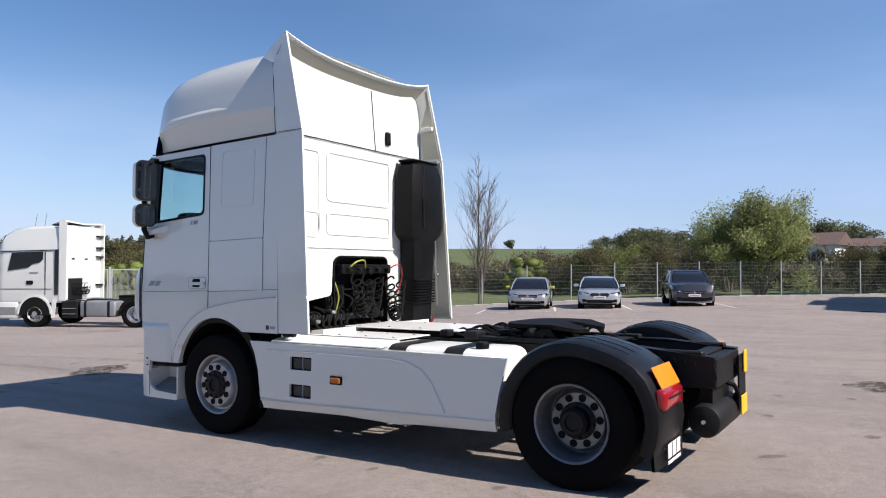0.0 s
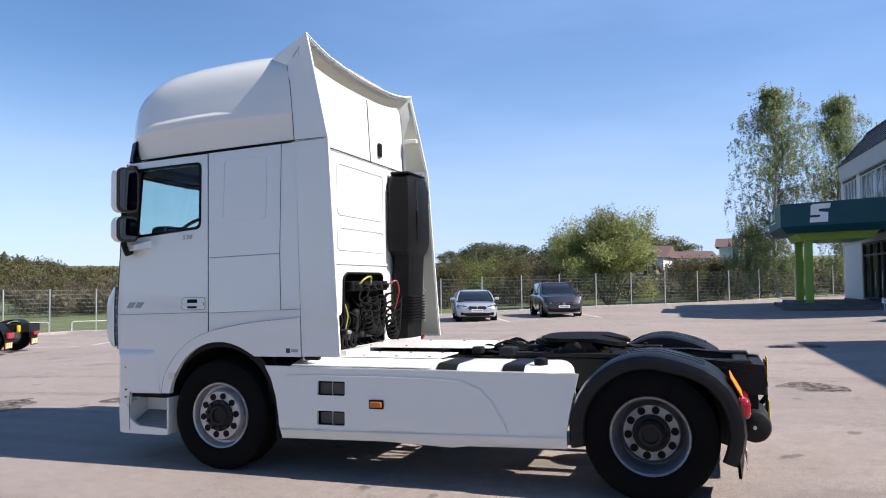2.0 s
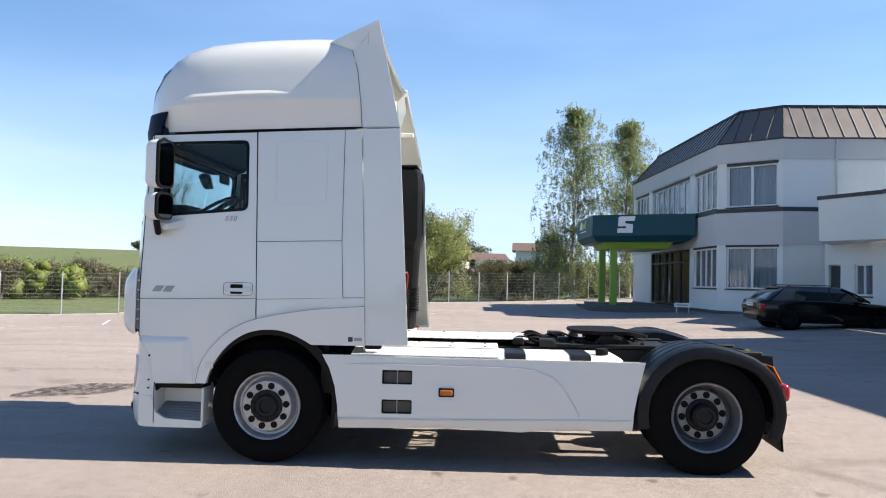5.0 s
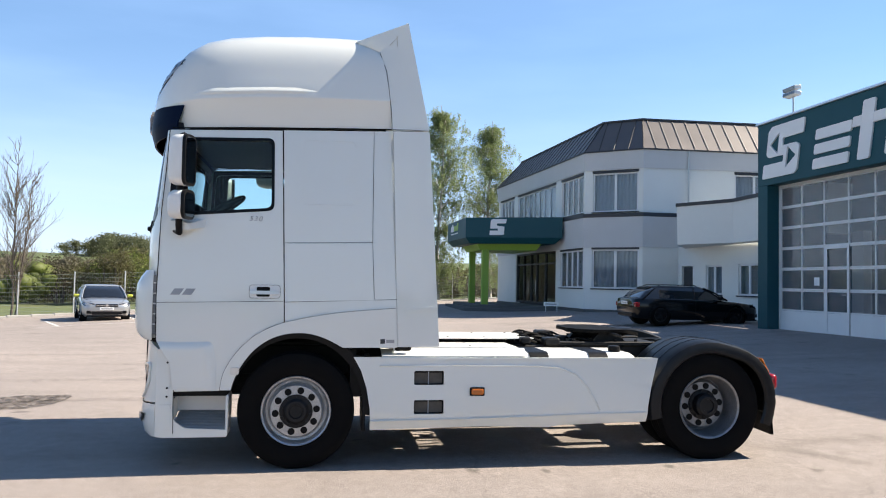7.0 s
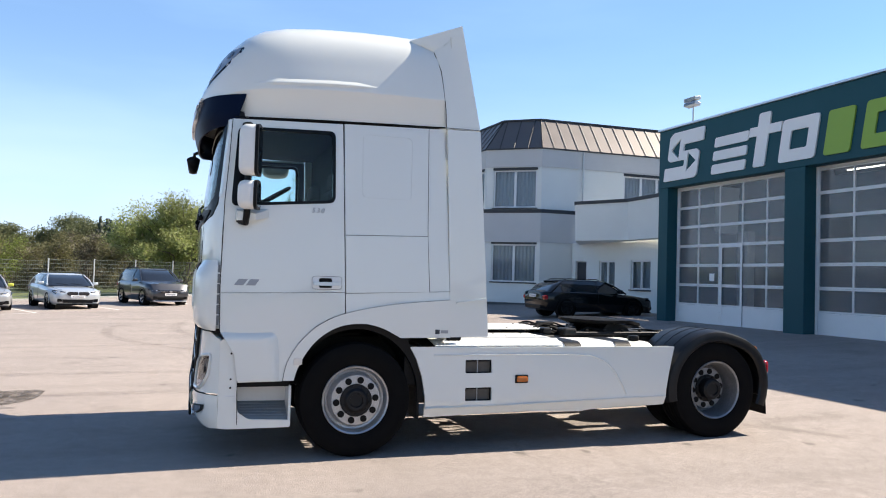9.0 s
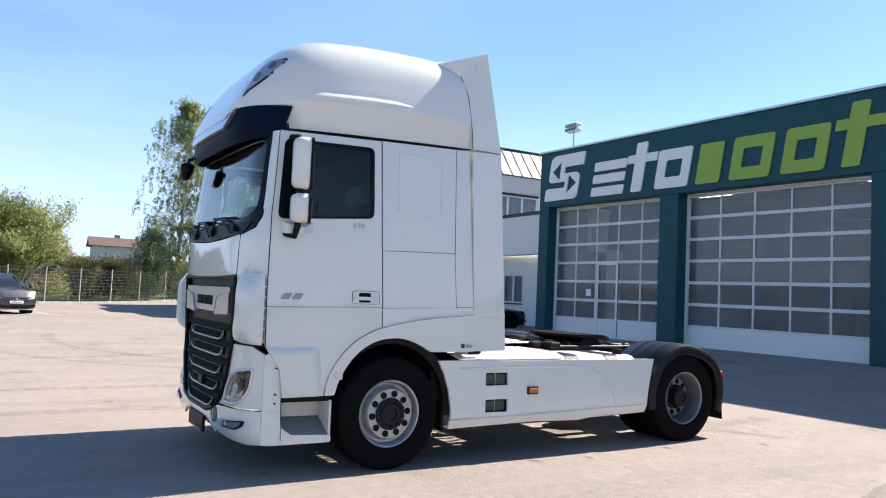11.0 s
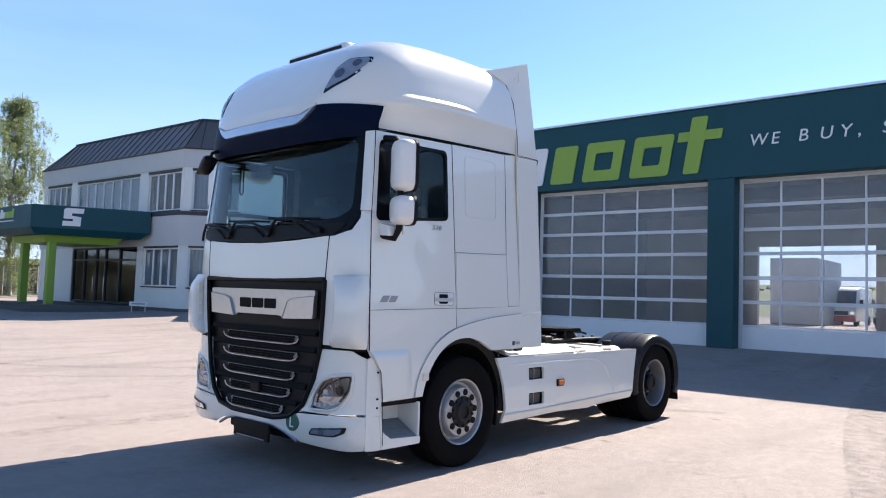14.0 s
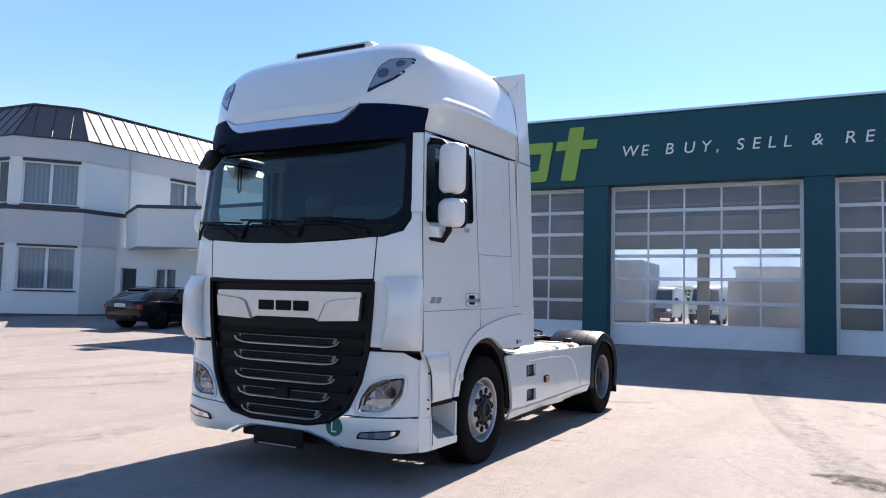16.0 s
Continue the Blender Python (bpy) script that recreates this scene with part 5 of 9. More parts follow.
    part("side_repeater", side_sheet(rounded(-0.545, -0.475, 0.8, 0.86, 0.012), s, (), 0.02, inward(s, 0.012)), ALU, flare)
    if s < 0:
        sticker = part("cab_sticker", side_sheet(bar(0.7, 0.74, 1.06, 1.1), s, (), 0.014, inward(s, 0.001)), DARK_TRIM, flare, "small dark printed sticker")
        part("sticker_bar", side_sheet(bar(0.75, 0.82, 1.066, 1.094), s, (), 0.014, inward(s, 0.001)), GREY_PAINT, sticker)
    arc = [(0.565 * math.cos(radians(a)), 0.5 + 0.6 * math.sin(radians(a))) for a in range(-5, 166, 5)]
    rim_a = [(0.66 * math.cos(radians(a)), 0.5 + 0.67 * math.sin(radians(a))) for a in range(-5, 166, 5)]
    part("arch_liner", loft([[(x, s * 1.215, z) for x, z in rim_a], [(x, s * 1.205, z) for x, z in arc], [(x, s * 0.75, z) for x, z in arc]], False, False), BLACK_PLASTIC, truck, smooth=40)
    # side air deflectors
    lowf = part("side_fairing", sheet_on(round_poly([(0.785, 2.915), (0.85, 1.03), (1.215, 1.035), (1.105, 2.922)], 0.012), lambda x, z, s=s: (x, s * (1.236 - 0.016 * (z - 1.0)), z), (), 0.3, inward(s, 0.025)), WHITE_PAINT, truck, smooth=30)
    part("fairing_backing", sheet_on([(0.72, 2.945), (0.9, 2.945), (0.95, 1.03), (0.8, 1.03)], lambda x, z, s=s: (x, s * (side_at(z) - 0.012), z), (), 0.3, inward(s, 0.01)), WHITE_PAINT, lowf)
    part("fairing_liner", sheet_on([(0.87, 2.9), (1.09, 2.9), (1.2, 1.06), (0.93, 1.06)], lambda x, z, s=s: (x, s * (1.206 - 0.016 * (z - 1.0)), z), (), 0.3, inward(s, 0.006)), FIBRE, lowf, "pale raw fibreglass inside")
    part("fairing_liner", sheet_on([(0.84, 2.96), (1.08, 2.96), (0.9, 3.8), (0.8, 3.78)], lambda x, z, s=s: (x, s * 1.172, z), (), 0.3, inward(s, 0.006)), FIBRE, lowf)
    part("fairing_crease", sheet_on([(0.9, 1.345), (1.19, 1.385), (1.195, 1.36), (0.9, 1.335)], lambda x, z, s=s: (x, s * (1.247 - 0.016 * (z - 1.0)), z), (), 0.3, inward(s, 0.012)), WHITE_PAINT, lowf)
    part("upper_fairing", sheet_on(round_poly([(0.775, 2.924), (1.104, 2.928), (0.9, 3.885), (0.44, 3.735), (0.66, 3.635), (0.72, 3.45), (0.765, 3.1)], 0.01), lambda x, z, s=s: (x, s * fin_y(x, z), z), (), 0.1, inward(s, 0.025)), WHITE_PAINT, truck, smooth=30)
    part("fairing_joint", tube([(0.777, s * 1.207, 2.93), (0.95, s * 1.21, 2.932), (1.103, s * 1.207, 2.931)], 0.0025, 4), SEAM, truck)
    part("fairing_joint", tube([(x - 0.004, s * (fin_y(x, z) + 0.002), z) for x, z in ((0.776, 2.935), (0.765, 3.1), (0.744, 3.28), (0.72, 3.45), (0.66, 3.635))], 0.003, 4), SEAM, truck)
    part("fairing_bracket", box(0.84, 0.99, s * 1.15 - 0.02, s * 1.15 + 0.02, 3.3, 3.35, 0.006, 1), CREAM, truck)
    part("fairing_stay", tube([(1.0, s * 1.14, 2.9), (1.05, s * 1.15, 1.2)], 0.012, 6), ALU, truck)
    for z in (2.9, 2.1, 1.55):
        part("fairing_bracket", box(0.85, 1.06, s * 1.16 - 0.02, s * 1.16 + 0.02, z, z + 0.03, 0.004, 1), GREY_PAINT, truck)

# ---- roof ----
part("roof_shell", loft([roof_ring(x, h, w) for x, h, w in ROOF], False, False), WHITE_PAINT, truck, smooth=50)
for s in (-1, 1):
    part("roof_joint", tube([(-1.085, s * 1.165, 2.868), (-0.5, s * 1.17, 2.895), (0.2, s * 1.17, 2.92), (0.77, s * 1.172, 2.936)], 0.0055, 5), SEAM, truck)
    ridge = [(-1.02 + 1.22 * k / 18, min(1.0, k / 4, (18 - k) / 4)) for k in range(19)]
    part("roof_ridge", loft([[(x, s * (skin_y(x, interp(CREASE_Z, x) + 0.055 + dz) + dy * q - 0.004), interp(CREASE_Z, x) + 0.055 + dz) for dy, dz in ((0.0, 0.06), (0.01, 0.02), (0.02, 0.004), (0.02, -0.006), (0.006, -0.022), (0.0, -0.03))] for x, q in ridge], False, False), WHITE_PAINT, truck, smooth=60)
# rear spoiler lip joining both fairings, dipping at mid-width
lip_top, lip_front, lip_in = [], [], []
FRONT_HALF = roof_y(3.735, 0.44)
for k in range(33):
    y = -1.205 + 2.41 * k / 32
    q = abs(y) / 1.205
    yf = y / 1.205 * FRONT_HALF
    lip_front.append((0.44, yf, roof_top(0.44, abs(yf)) - 0.004))
    lip_top.append((0.9, y, 3.765 + 0.12 * q ** 3))
    lip_in.append((0.875, y * 0.985, 3.725 + 0.11 * q ** 3))
mid = [((a[0] + c[0]) / 2, (a[1] + c[1]) / 2, (a[2] + c[2]) / 2 - 0.02) for a, c in zip(lip_front, lip_top)]
back = [(0.74, p[1] * 0.98, p[2] - 0.14) for p in lip_in]
spoiler = part("roof_spoiler", loft([lip_front, mid, lip_top, lip_in], False, False), WHITE_PAINT, truck, smooth=40)
part("spoiler_underside", loft([[(x, y, z - 0.001) for x, y, z in lip_in], back], False, False), FIBRE, spoiler, "raw grey-green underside", smooth=40)
part("spoiler_edge", tube([(x - 0.008, y * 0.995, z - 0.01) for x, y, z in lip_top], 0.016, 6), WHITE_PAINT, spoiler, smooth=60)
# roof lamps in the front corners, hatch on top
for s in (-1, 1):
    def lamp_on(u, v, s=s, proud=0.0):
        return (roof_front(u, v) - proud * 0.8, s * u, v + proud * 0.5)
    o = round_poly([(0.75, 3.165), (0.785, 3.42), (0.84, 3.49), (1.03, 3.508), (1.035, 3.41), (0.94, 3.285)], 0.025)
    lamp = part("roof_lamp", sheet_on(o, lambda u, v: lamp_on(u, v, proud=0.003), (), 0.05, 0.012 if s > 0 else -0.012), GLOSS_BLACK, truck, "roof lamp in dark frame", smooth=40)
    o2 = round_poly([(0.765, 3.2), (0.797, 3.41), (0.848, 3.477), (1.015, 3.495), (1.02, 3.42), (0.93, 3.3)], 0.025)
    part("reflector", sheet_on(o2, lambda u, v: lamp_on(u, v, proud=0.007), (), 0.05, 0.002), LAMP_SILVER, lamp, "grey-silver lamp reflector", smooth=40)
    for u, v, r in ((0.845, 3.345, 0.045), (0.95, 3.438, 0.033)):
        ring = [(u + r * math.cos(k * math.tau / 18), v + r * math.sin(k * math.tau / 18)) for k in range(18)]
        part("bulb_bowl", sheet_on(ring, lambda u, v: lamp_on(u, v, proud=0.0105), (), 0.05, 0.002), BOWL, lamp, smooth=40)
hatch = part("roof_unit", turned(box(-0.4, 0.4, -0.44, 0.44, -0.07, 0.065, 0.055, 4), pose(-0.42, 0.0, 3.8, 0, -5)), WHITE_PLASTIC, truck, smooth=40)
part("roof_unit_grille", turned(box(-0.412, -0.395, -0.38, 0.38, -0.035, 0.03, 0.006, 1), pose(-0.42, 0.0, 3.8, 0, -5)), BLACK_PLASTIC, hatch)


# ---- sun visor ----
def visor(y, z):
    k = abs(y) / 1.15
    return (interp([(2.76, -1.36), (2.9, -1.4), (3.08, -1.378)], z) + 0.06 * k ** 2 + (0.28 + 0.025 * smoothstep(2.88, 3.07, z)) * k ** 6, y, z)


VISOR_O = [(-1.155, 3.07), (-0.6, 3.085), (0, 3.085), (0.6, 3.085), (1.155, 3.07), (1.15, 2.86), (1.06, 2.805), (0.8, 2.775), (0, 2.765), (-0.8, 2.775), (-1.06, 2.805), (-1.15, 2.86)]
part("sun_visor", sheet_on(VISOR_O, visor, (), 0.06, 0.015), VISOR_NAVY, truck, "dark glossy navy sun visor", smooth=50)
BROW_O = round_poly([(-0.72, 3.075), (-0.6, 2.965), (-0.52, 2.925), (0.52, 2.925), (0.6, 2.965), (0.72, 3.075), (0.57, 3.01), (-0.57, 3.01)], 0.025)
part("visor_brow", sheet_on(BROW_O, lambda y, z: (visor(y, z)[0] - 0.03, y, z), (), 0.06, 0.03), BROW, truck, "silver brow strip", smooth=50)
part("brow_gap", tube([(visor(y, 3.0)[0] - 0.03, y, z) for y, z in ((-0.66, 3.045), (-0.57, 3.008), (-0.5, 3.004), (0, 3.004), (0.5, 3.004), (0.57, 3.008), (0.66, 3.045))], 0.005, 5), GREY_PAINT, truck)
part("roof_nose", sheet_on([(-0.71, 3.1), (0, 3.112), (0.71, 3.1), (0.7, 3.07), (0.58, 3.018), (0.5, 3.012), (-0.5, 3.012), (-0.58, 3.018), (-0.7, 3.07)], lambda y, z: (visor(y, min(z, 3.085))[0] - 0.024 + 0.25 * max(0, z - 3.075), y, z), (), 0.06, 0.02), WHITE_PAINT, truck, smooth=50)

# ---- front ----
def mirrored(half):
    """A closed outline from its right half, which begins and ends on the middle line."""
    half = [p for i, p in enumerate(half) if i == 0 or math.dist(p, half[i - 1]) > 1e-4]
    return half + [(-y, z) for y, z in half[::-1] if y > 1e-4]


# right half from the top middle down, bottom corners well rounded
ws_edge = mirrored(round_poly([(0.0, 2.84), (1.088, 2.84), (1.1, 2.6), (1.118, 2.3), (1.118, 2.14), (1.07, 2.035), (0.92, 1.985), (0.0, 1.95)], [0.0, 0.04, 0.3, 0.3, 0.1, 0.06, 0.2, 0.0]))
part("windscreen", sheet_on(mirrored(round_poly([(0.0, 2.8), (1.06, 2.8), (1.075, 2.3), (1.055, 2.17), (0.955, 2.115), (0.0, 2.085)], [0.0, 0.03, 0.04, 0.03, 0.03, 0.0])), on_front(0.0), (), 0.1, 0.006), CAB_GLASS, truck, smooth=60, shadow=False)
ws_in = round_poly([(-1.045, 2.78), (1.045, 2.78), (1.06, 2.2), (0.95, 2.13), (0, 2.1), (-0.95, 2.13), (-1.06, 2.2)], 0.08)
part("windscreen_surround", sheet_on(ws_edge, on_front(0.003), [ws_in], 0.08, 0.02), SCREEN_BORDER, truck, smooth=60)
part("cowl", sheet_on(round_poly([(-1.05, 2.09), (1.05, 2.09), (0.93, 1.99), (0, 1.945), (-0.93, 1.99)], 0.05), on_front(0.012), (), 0.1, 0.03), BLACK_PLASTIC, truck, "black wiper cowl", smooth=60)
for y0, y1 in ((-0.78, -0.2), (-0.12, 0.42), (0.5, 1.0)):
    wz = 2.145
    wiper = part("wiper", tube([(front_x(y0, 2.06) - 0.03, y0, 2.05), (front_x((y0 + y1) / 2, 2.12) - 0.035, (y0 + y1) / 2, 2.13), (front_x(y1, wz) - 0.03, y1, wz)], 0.011, 5), BLACK_PLASTIC, truck)
    part("wiper_blade", tube([(front_x(y, 2.135) - 0.02, y, 2.13 + 0.015 * k) for k, y in enumerate((y0 + 0.02, (y0 + y1) / 2, y1 + 0.12))], 0.009, 5), SEAM, wiper)
    part("wiper_link", tube([(front_x(y0 + 0.08, 2.02) - 0.028, y0 + 0.08, 2.0), (front_x((y0 + y1) / 2, 2.1) - 0.03, (y0 + y1) / 2, 2.095), (front_x(y1 - 0.03, 2.115) - 0.028, y1 - 0.03, 2.112)], 0.009, 5), BLACK_PLASTIC, wiper)
    part("wiper_pivot", tube([(front_x(y1, wz) - 0.03, y1, wz), (front_x(y1 + 0.06, 2.08) - 0.03, y1 + 0.06, 2.07), (front_x(y1 + 0.09, 2.02) - 0.028, y1 + 0.09, 1.995)], 0.013, 5), BLACK_PLASTIC, wiper)
    part("washer", box(front_x(y0, 2.04) - 0.05, front_x(y0, 2.04) - 0.01, y0 - 0.03, y0 + 0.03, 2.01, 2.05, 0.008, 1), BLACK_PLASTIC, wiper)
part("bonnet", sheet_on(round_poly([(-0.875, 1.985), (-0.5, 1.955), (0, 1.94), (0.5, 1.955), (0.875, 1.985), (0.855, 1.63), (-0.855, 1.63)], 0.015), on_front(0.0), (), 0.12, 0.02), WHITE_PAINT, truck, smooth=60)
for s in (-1, 1):
    part("bonnet_joint", tube([(front_x(0.88, z) - 0.002, s * (0.878 - 0.02 * (1.98 - z) / 0.35), z) for z in (1.985, 1.8, 1.62)], 0.004, 4), SEAM, truck)
    cor = [(s * y, z) for y, z in ((0.885, 1.982), (0.93, 1.984), (1.075, 2.032), (1.122, 2.13), (1.122, 2.2), (1.19, 2.2), (1.19, 1.5), (1.19, 1.1), (0.82, 1.1), (0.845, 1.35), (0.865, 1.63))]
    part("corner_panel", sheet_on(cor, lambda y, z: (front_x(y, z), y * (1 + (side_at(z) / 1.19 - 1) * smoothstep(1.0, 1.19, abs(y))), z), (), 0.05, 0.02), WHITE_PAINT, truck, smooth=60)
    rings = []
    for z, y0, xd in ((2.19, 1.12, -1.146), (2.3, 1.118, -1.136), (2.45, 1.109, -1.125), (2.6, 1.1, -1.116), (2.75, 1.093, -1.107), (2.845, 1.089, -1.101)):
        a, m_, c = Vector((front_x(y0, z) - 0.005, y0)), Vector((front_x(y0, z) + 0.004, side_at(z) - 0.004)), Vector((xd, side_at(z) + 0.001))
        ring = [a + (m_ - a) * (2 * f * (1 - f)) + (c - a) * (f * f) for f in (k / 8 for k in range(9))]
        rings.append([(p.x, s * p.y, z) for p in ring] + [(ring[-1].x, s * (ring[-1].y - 0.05), z)])
    part("pillar", loft(rings, False, False), WHITE_PAINT, truck, smooth=60)
    # air deflector wrapped round the corner, with slots beside the door
    rings = []
    for z, out in ((1.66, 0.0), (1.64, 0.014), (1.605, 0.042), (1.555, 0.074), (1.48, 0.09), (1.3, 0.094), (1.2, 0.092), (1.14, 0.074), (1.1, 0.038), (1.085, 0.0)):
        ring = []
        start = interp([(1.085, 0.93), (1.14, 0.95), (1.22, 0.985), (1.32, 1.0), (1.52, 1.005), (1.58, 0.985), (1.63, 0.95), (1.66, 0.93)], z)
        for k in range(15):
            f = (k / 14) ** 1.4
            y = start + (1.235 - start) * math.sin(f * math.pi / 2)
            x = front_x(start, z) + (-1.182 - front_x(start, z)) * (1 - math.cos(f * math.pi / 2))
            nrm = Vector((-math.cos(f * math.pi / 2), math.sin(f * math.pi / 2)))
            o = (-0.012, 0.7, 0.93, 1.0)[k] * (out if k else 1.0) if k < 4 else out * (1 - 0.75 * smoothstep(0.5, 1.0, f))
            ring.append((x + nrm.x * o, s * (y + nrm.y * o * 0.6), z))
        rings.append(ring)
    defl = part("corner_deflector", loft(rings, False, False), WHITE_PAINT, truck, smooth=60)
    part("deflector_gap", box(-1.183, -1.161, s * 1.225 - 0.004, s * 1.225 + 0.004, 1.13, 1.62), STEP_GREY, defl, "dark slot behind the deflector")
    for k in range(5):
        part("slot_rung", box(-1.183, -1.161, s * 1.228 - 0.004, s * 1.228 + 0.004, 1.21 + 0.085 * k, 1.22 + 0.085 * k), WHITE_PLASTIC, defl)
    # far side only: sun shining through the openings, put in as cream blocks
    for k in range(4 if s > 0 else 0):
        z = 1.2 + 0.1 * k
        part("sunlit_vane_slot", box(front_x(1.0, z) - 0.062, front_x(1.0, z) - 0.012, 0.9865, 0.9965, z, z + 0.07, 0.003, 1), CREAM, defl, "vane slot coloured cream as if sunlit")
    part("corner_gap", sheet_on([(s * 0.82, 1.06), (s * 1.2, 1.06), (s * 1.2, 1.105), (s * 0.82, 1.105)], on_front(-0.012), (), 0.06, 0.02), SEAM, truck)

GRILLE_O = [(-0.86, 1.625), (0.86, 1.625), (0.845, 1.35), (0.82, 1.08), (0.765, 0.82), (0.66, 0.6), (0.52, 0.49), (0.3, 0.45), (-0.3, 0.45), (-0.52, 0.49), (-0.66, 0.6), (-0.765, 0.82), (-0.82, 1.08), (-0.845, 1.35)]
grille = part("grille", sheet_on(GRILLE_O, on_front(-0.035), (), 0.12, 0.03), BLACK_PLASTIC, truck, "black radiator grille", smooth=60)
rim_pts = [(front_x(y, z) - 0.002, y, z) for y, z in GRILLE_O]
part("grille_surround", tube(rim_pts + rim_pts[:1], 0.022, 6), BLACK_PLASTIC, grille)
for zt, zb, w in ((1.178, 1.076, 0.71), (1.038, 0.934, 0.7), (0.878, 0.773, 0.67), (0.732, 0.627, 0.61), (0.588, 0.482, 0.52)):
    w -= 0.02
    # a louvre: sloping dark top, bright lower edge, mesh behind
    part("louvre", loft([[(front_x(y, zt) + 0.012, y, zt + 0.03) for y in [(w + 0.07) * k / 6 for k in range(-6, 7)]], [(front_x(y, zt) - 0.008, y, zt - 0.008) for y in [(w + 0.07) * k / 6 for k in range(-6, 7)]], [(front_x(y, zt) + 0.02, y, zt - 0.02) for y in [(w + 0.07) * k / 6 for k in range(-6, 7)]]], False, False), SEAM, grille, smooth=40)
    ww = w * 0.72
    pts = [(-ww - 0.06, zb + 0.055), (-ww - 0.035, zb + 0.024), (-ww + 0.03, zb + 0.006)] + [(ww * k / 5, zb) for k in range(-4, 5)] + [(ww - 0.03, zb + 0.006), (ww + 0.035, zb + 0.024), (ww + 0.06, zb + 0.055)]
    part("louvre_trim", tube([(front_x(y, z) - 0.004, y, z) for y, z in pts], 0.006, 5), ALU, grille, "silver louvre edge")
    b = bmesh.new()
    for r in range(3):
        for k in range(int(2 * ww / 0.026)):
            y = -ww + 0.02 + 0.026 * k + (0.013 if r % 2 else 0)
            z = zb + 0.02 + 0.02 * r
            merge(b, turned(cyl(0.0115, 0.006, 6, axis="x"), Matrix.Translation((front_x(y, z) + 0.014, y, z))))
    part("mesh_plate", sheet_on(round_poly([(-ww - 0.03, zb + 0.075), (-ww, zb + 0.004), (ww, zb + 0.004), (ww + 0.03, zb + 0.075)], 0.01), on_front(-0.018), (), 0.12, 0.004), MESH_GREY, grille, "grey honeycomb mesh")
    mesh_part = part("mesh", b, SEAM, grille)
    mesh_part["kind"] = "stuff"
badge_o = round_poly([(-0.765, 1.535), (0.765, 1.535), (0.745, 1.305), (0.36, 1.29), (0.31, 1.315), (-0.31, 1.315), (-0.36, 1.29), (-0.745, 1.305)], 0.018)
badge = part("badge_panel", sheet_on(badge_o, on_front(0.012), (), 0.1, 0.03), ALU, truck, "brushed silver badge panel", smooth=50)
for s in (-1, 1):
    part("badge_wing", sheet_on([(s * 0.36, 1.29), (s * 0.745, 1.305), (s * 0.763, 1.49), (s * 0.5, 1.465), (s * 0.43, 1.44)], on_front(0.024), (), 0.1, 0.012), ALU, badge, smooth=50)
for s in (-1, 1):
    part("badge_crease", tube([(front_x(y, z) - 0.026, s * y, z) for y, z in ((0.36, 1.294), (0.43, 1.44), (0.5, 1.465), (0.76, 1.49))], 0.0035, 4), GREY_PAINT, badge)
for y0, y1 in ((-0.255, -0.1), (-0.075, 0.085), (0.11, 0.275)):
    part("badge_mark", sheet_on(round_poly([(y0, 1.37), (y1, 1.37), (y1, 1.455), (y0, 1.455)], 0.012), on_front(0.018), (), 0.1, 0.006), SEAM, badge, "dark plain badge block")
part("grille_sensor", box(front_x(0, 0.7) - 0.02, front_x(0, 0.7) + 0.03, -0.07, 0.07, 0.63, 0.72, 0.012, 1), BLACK_PLASTIC, grille)

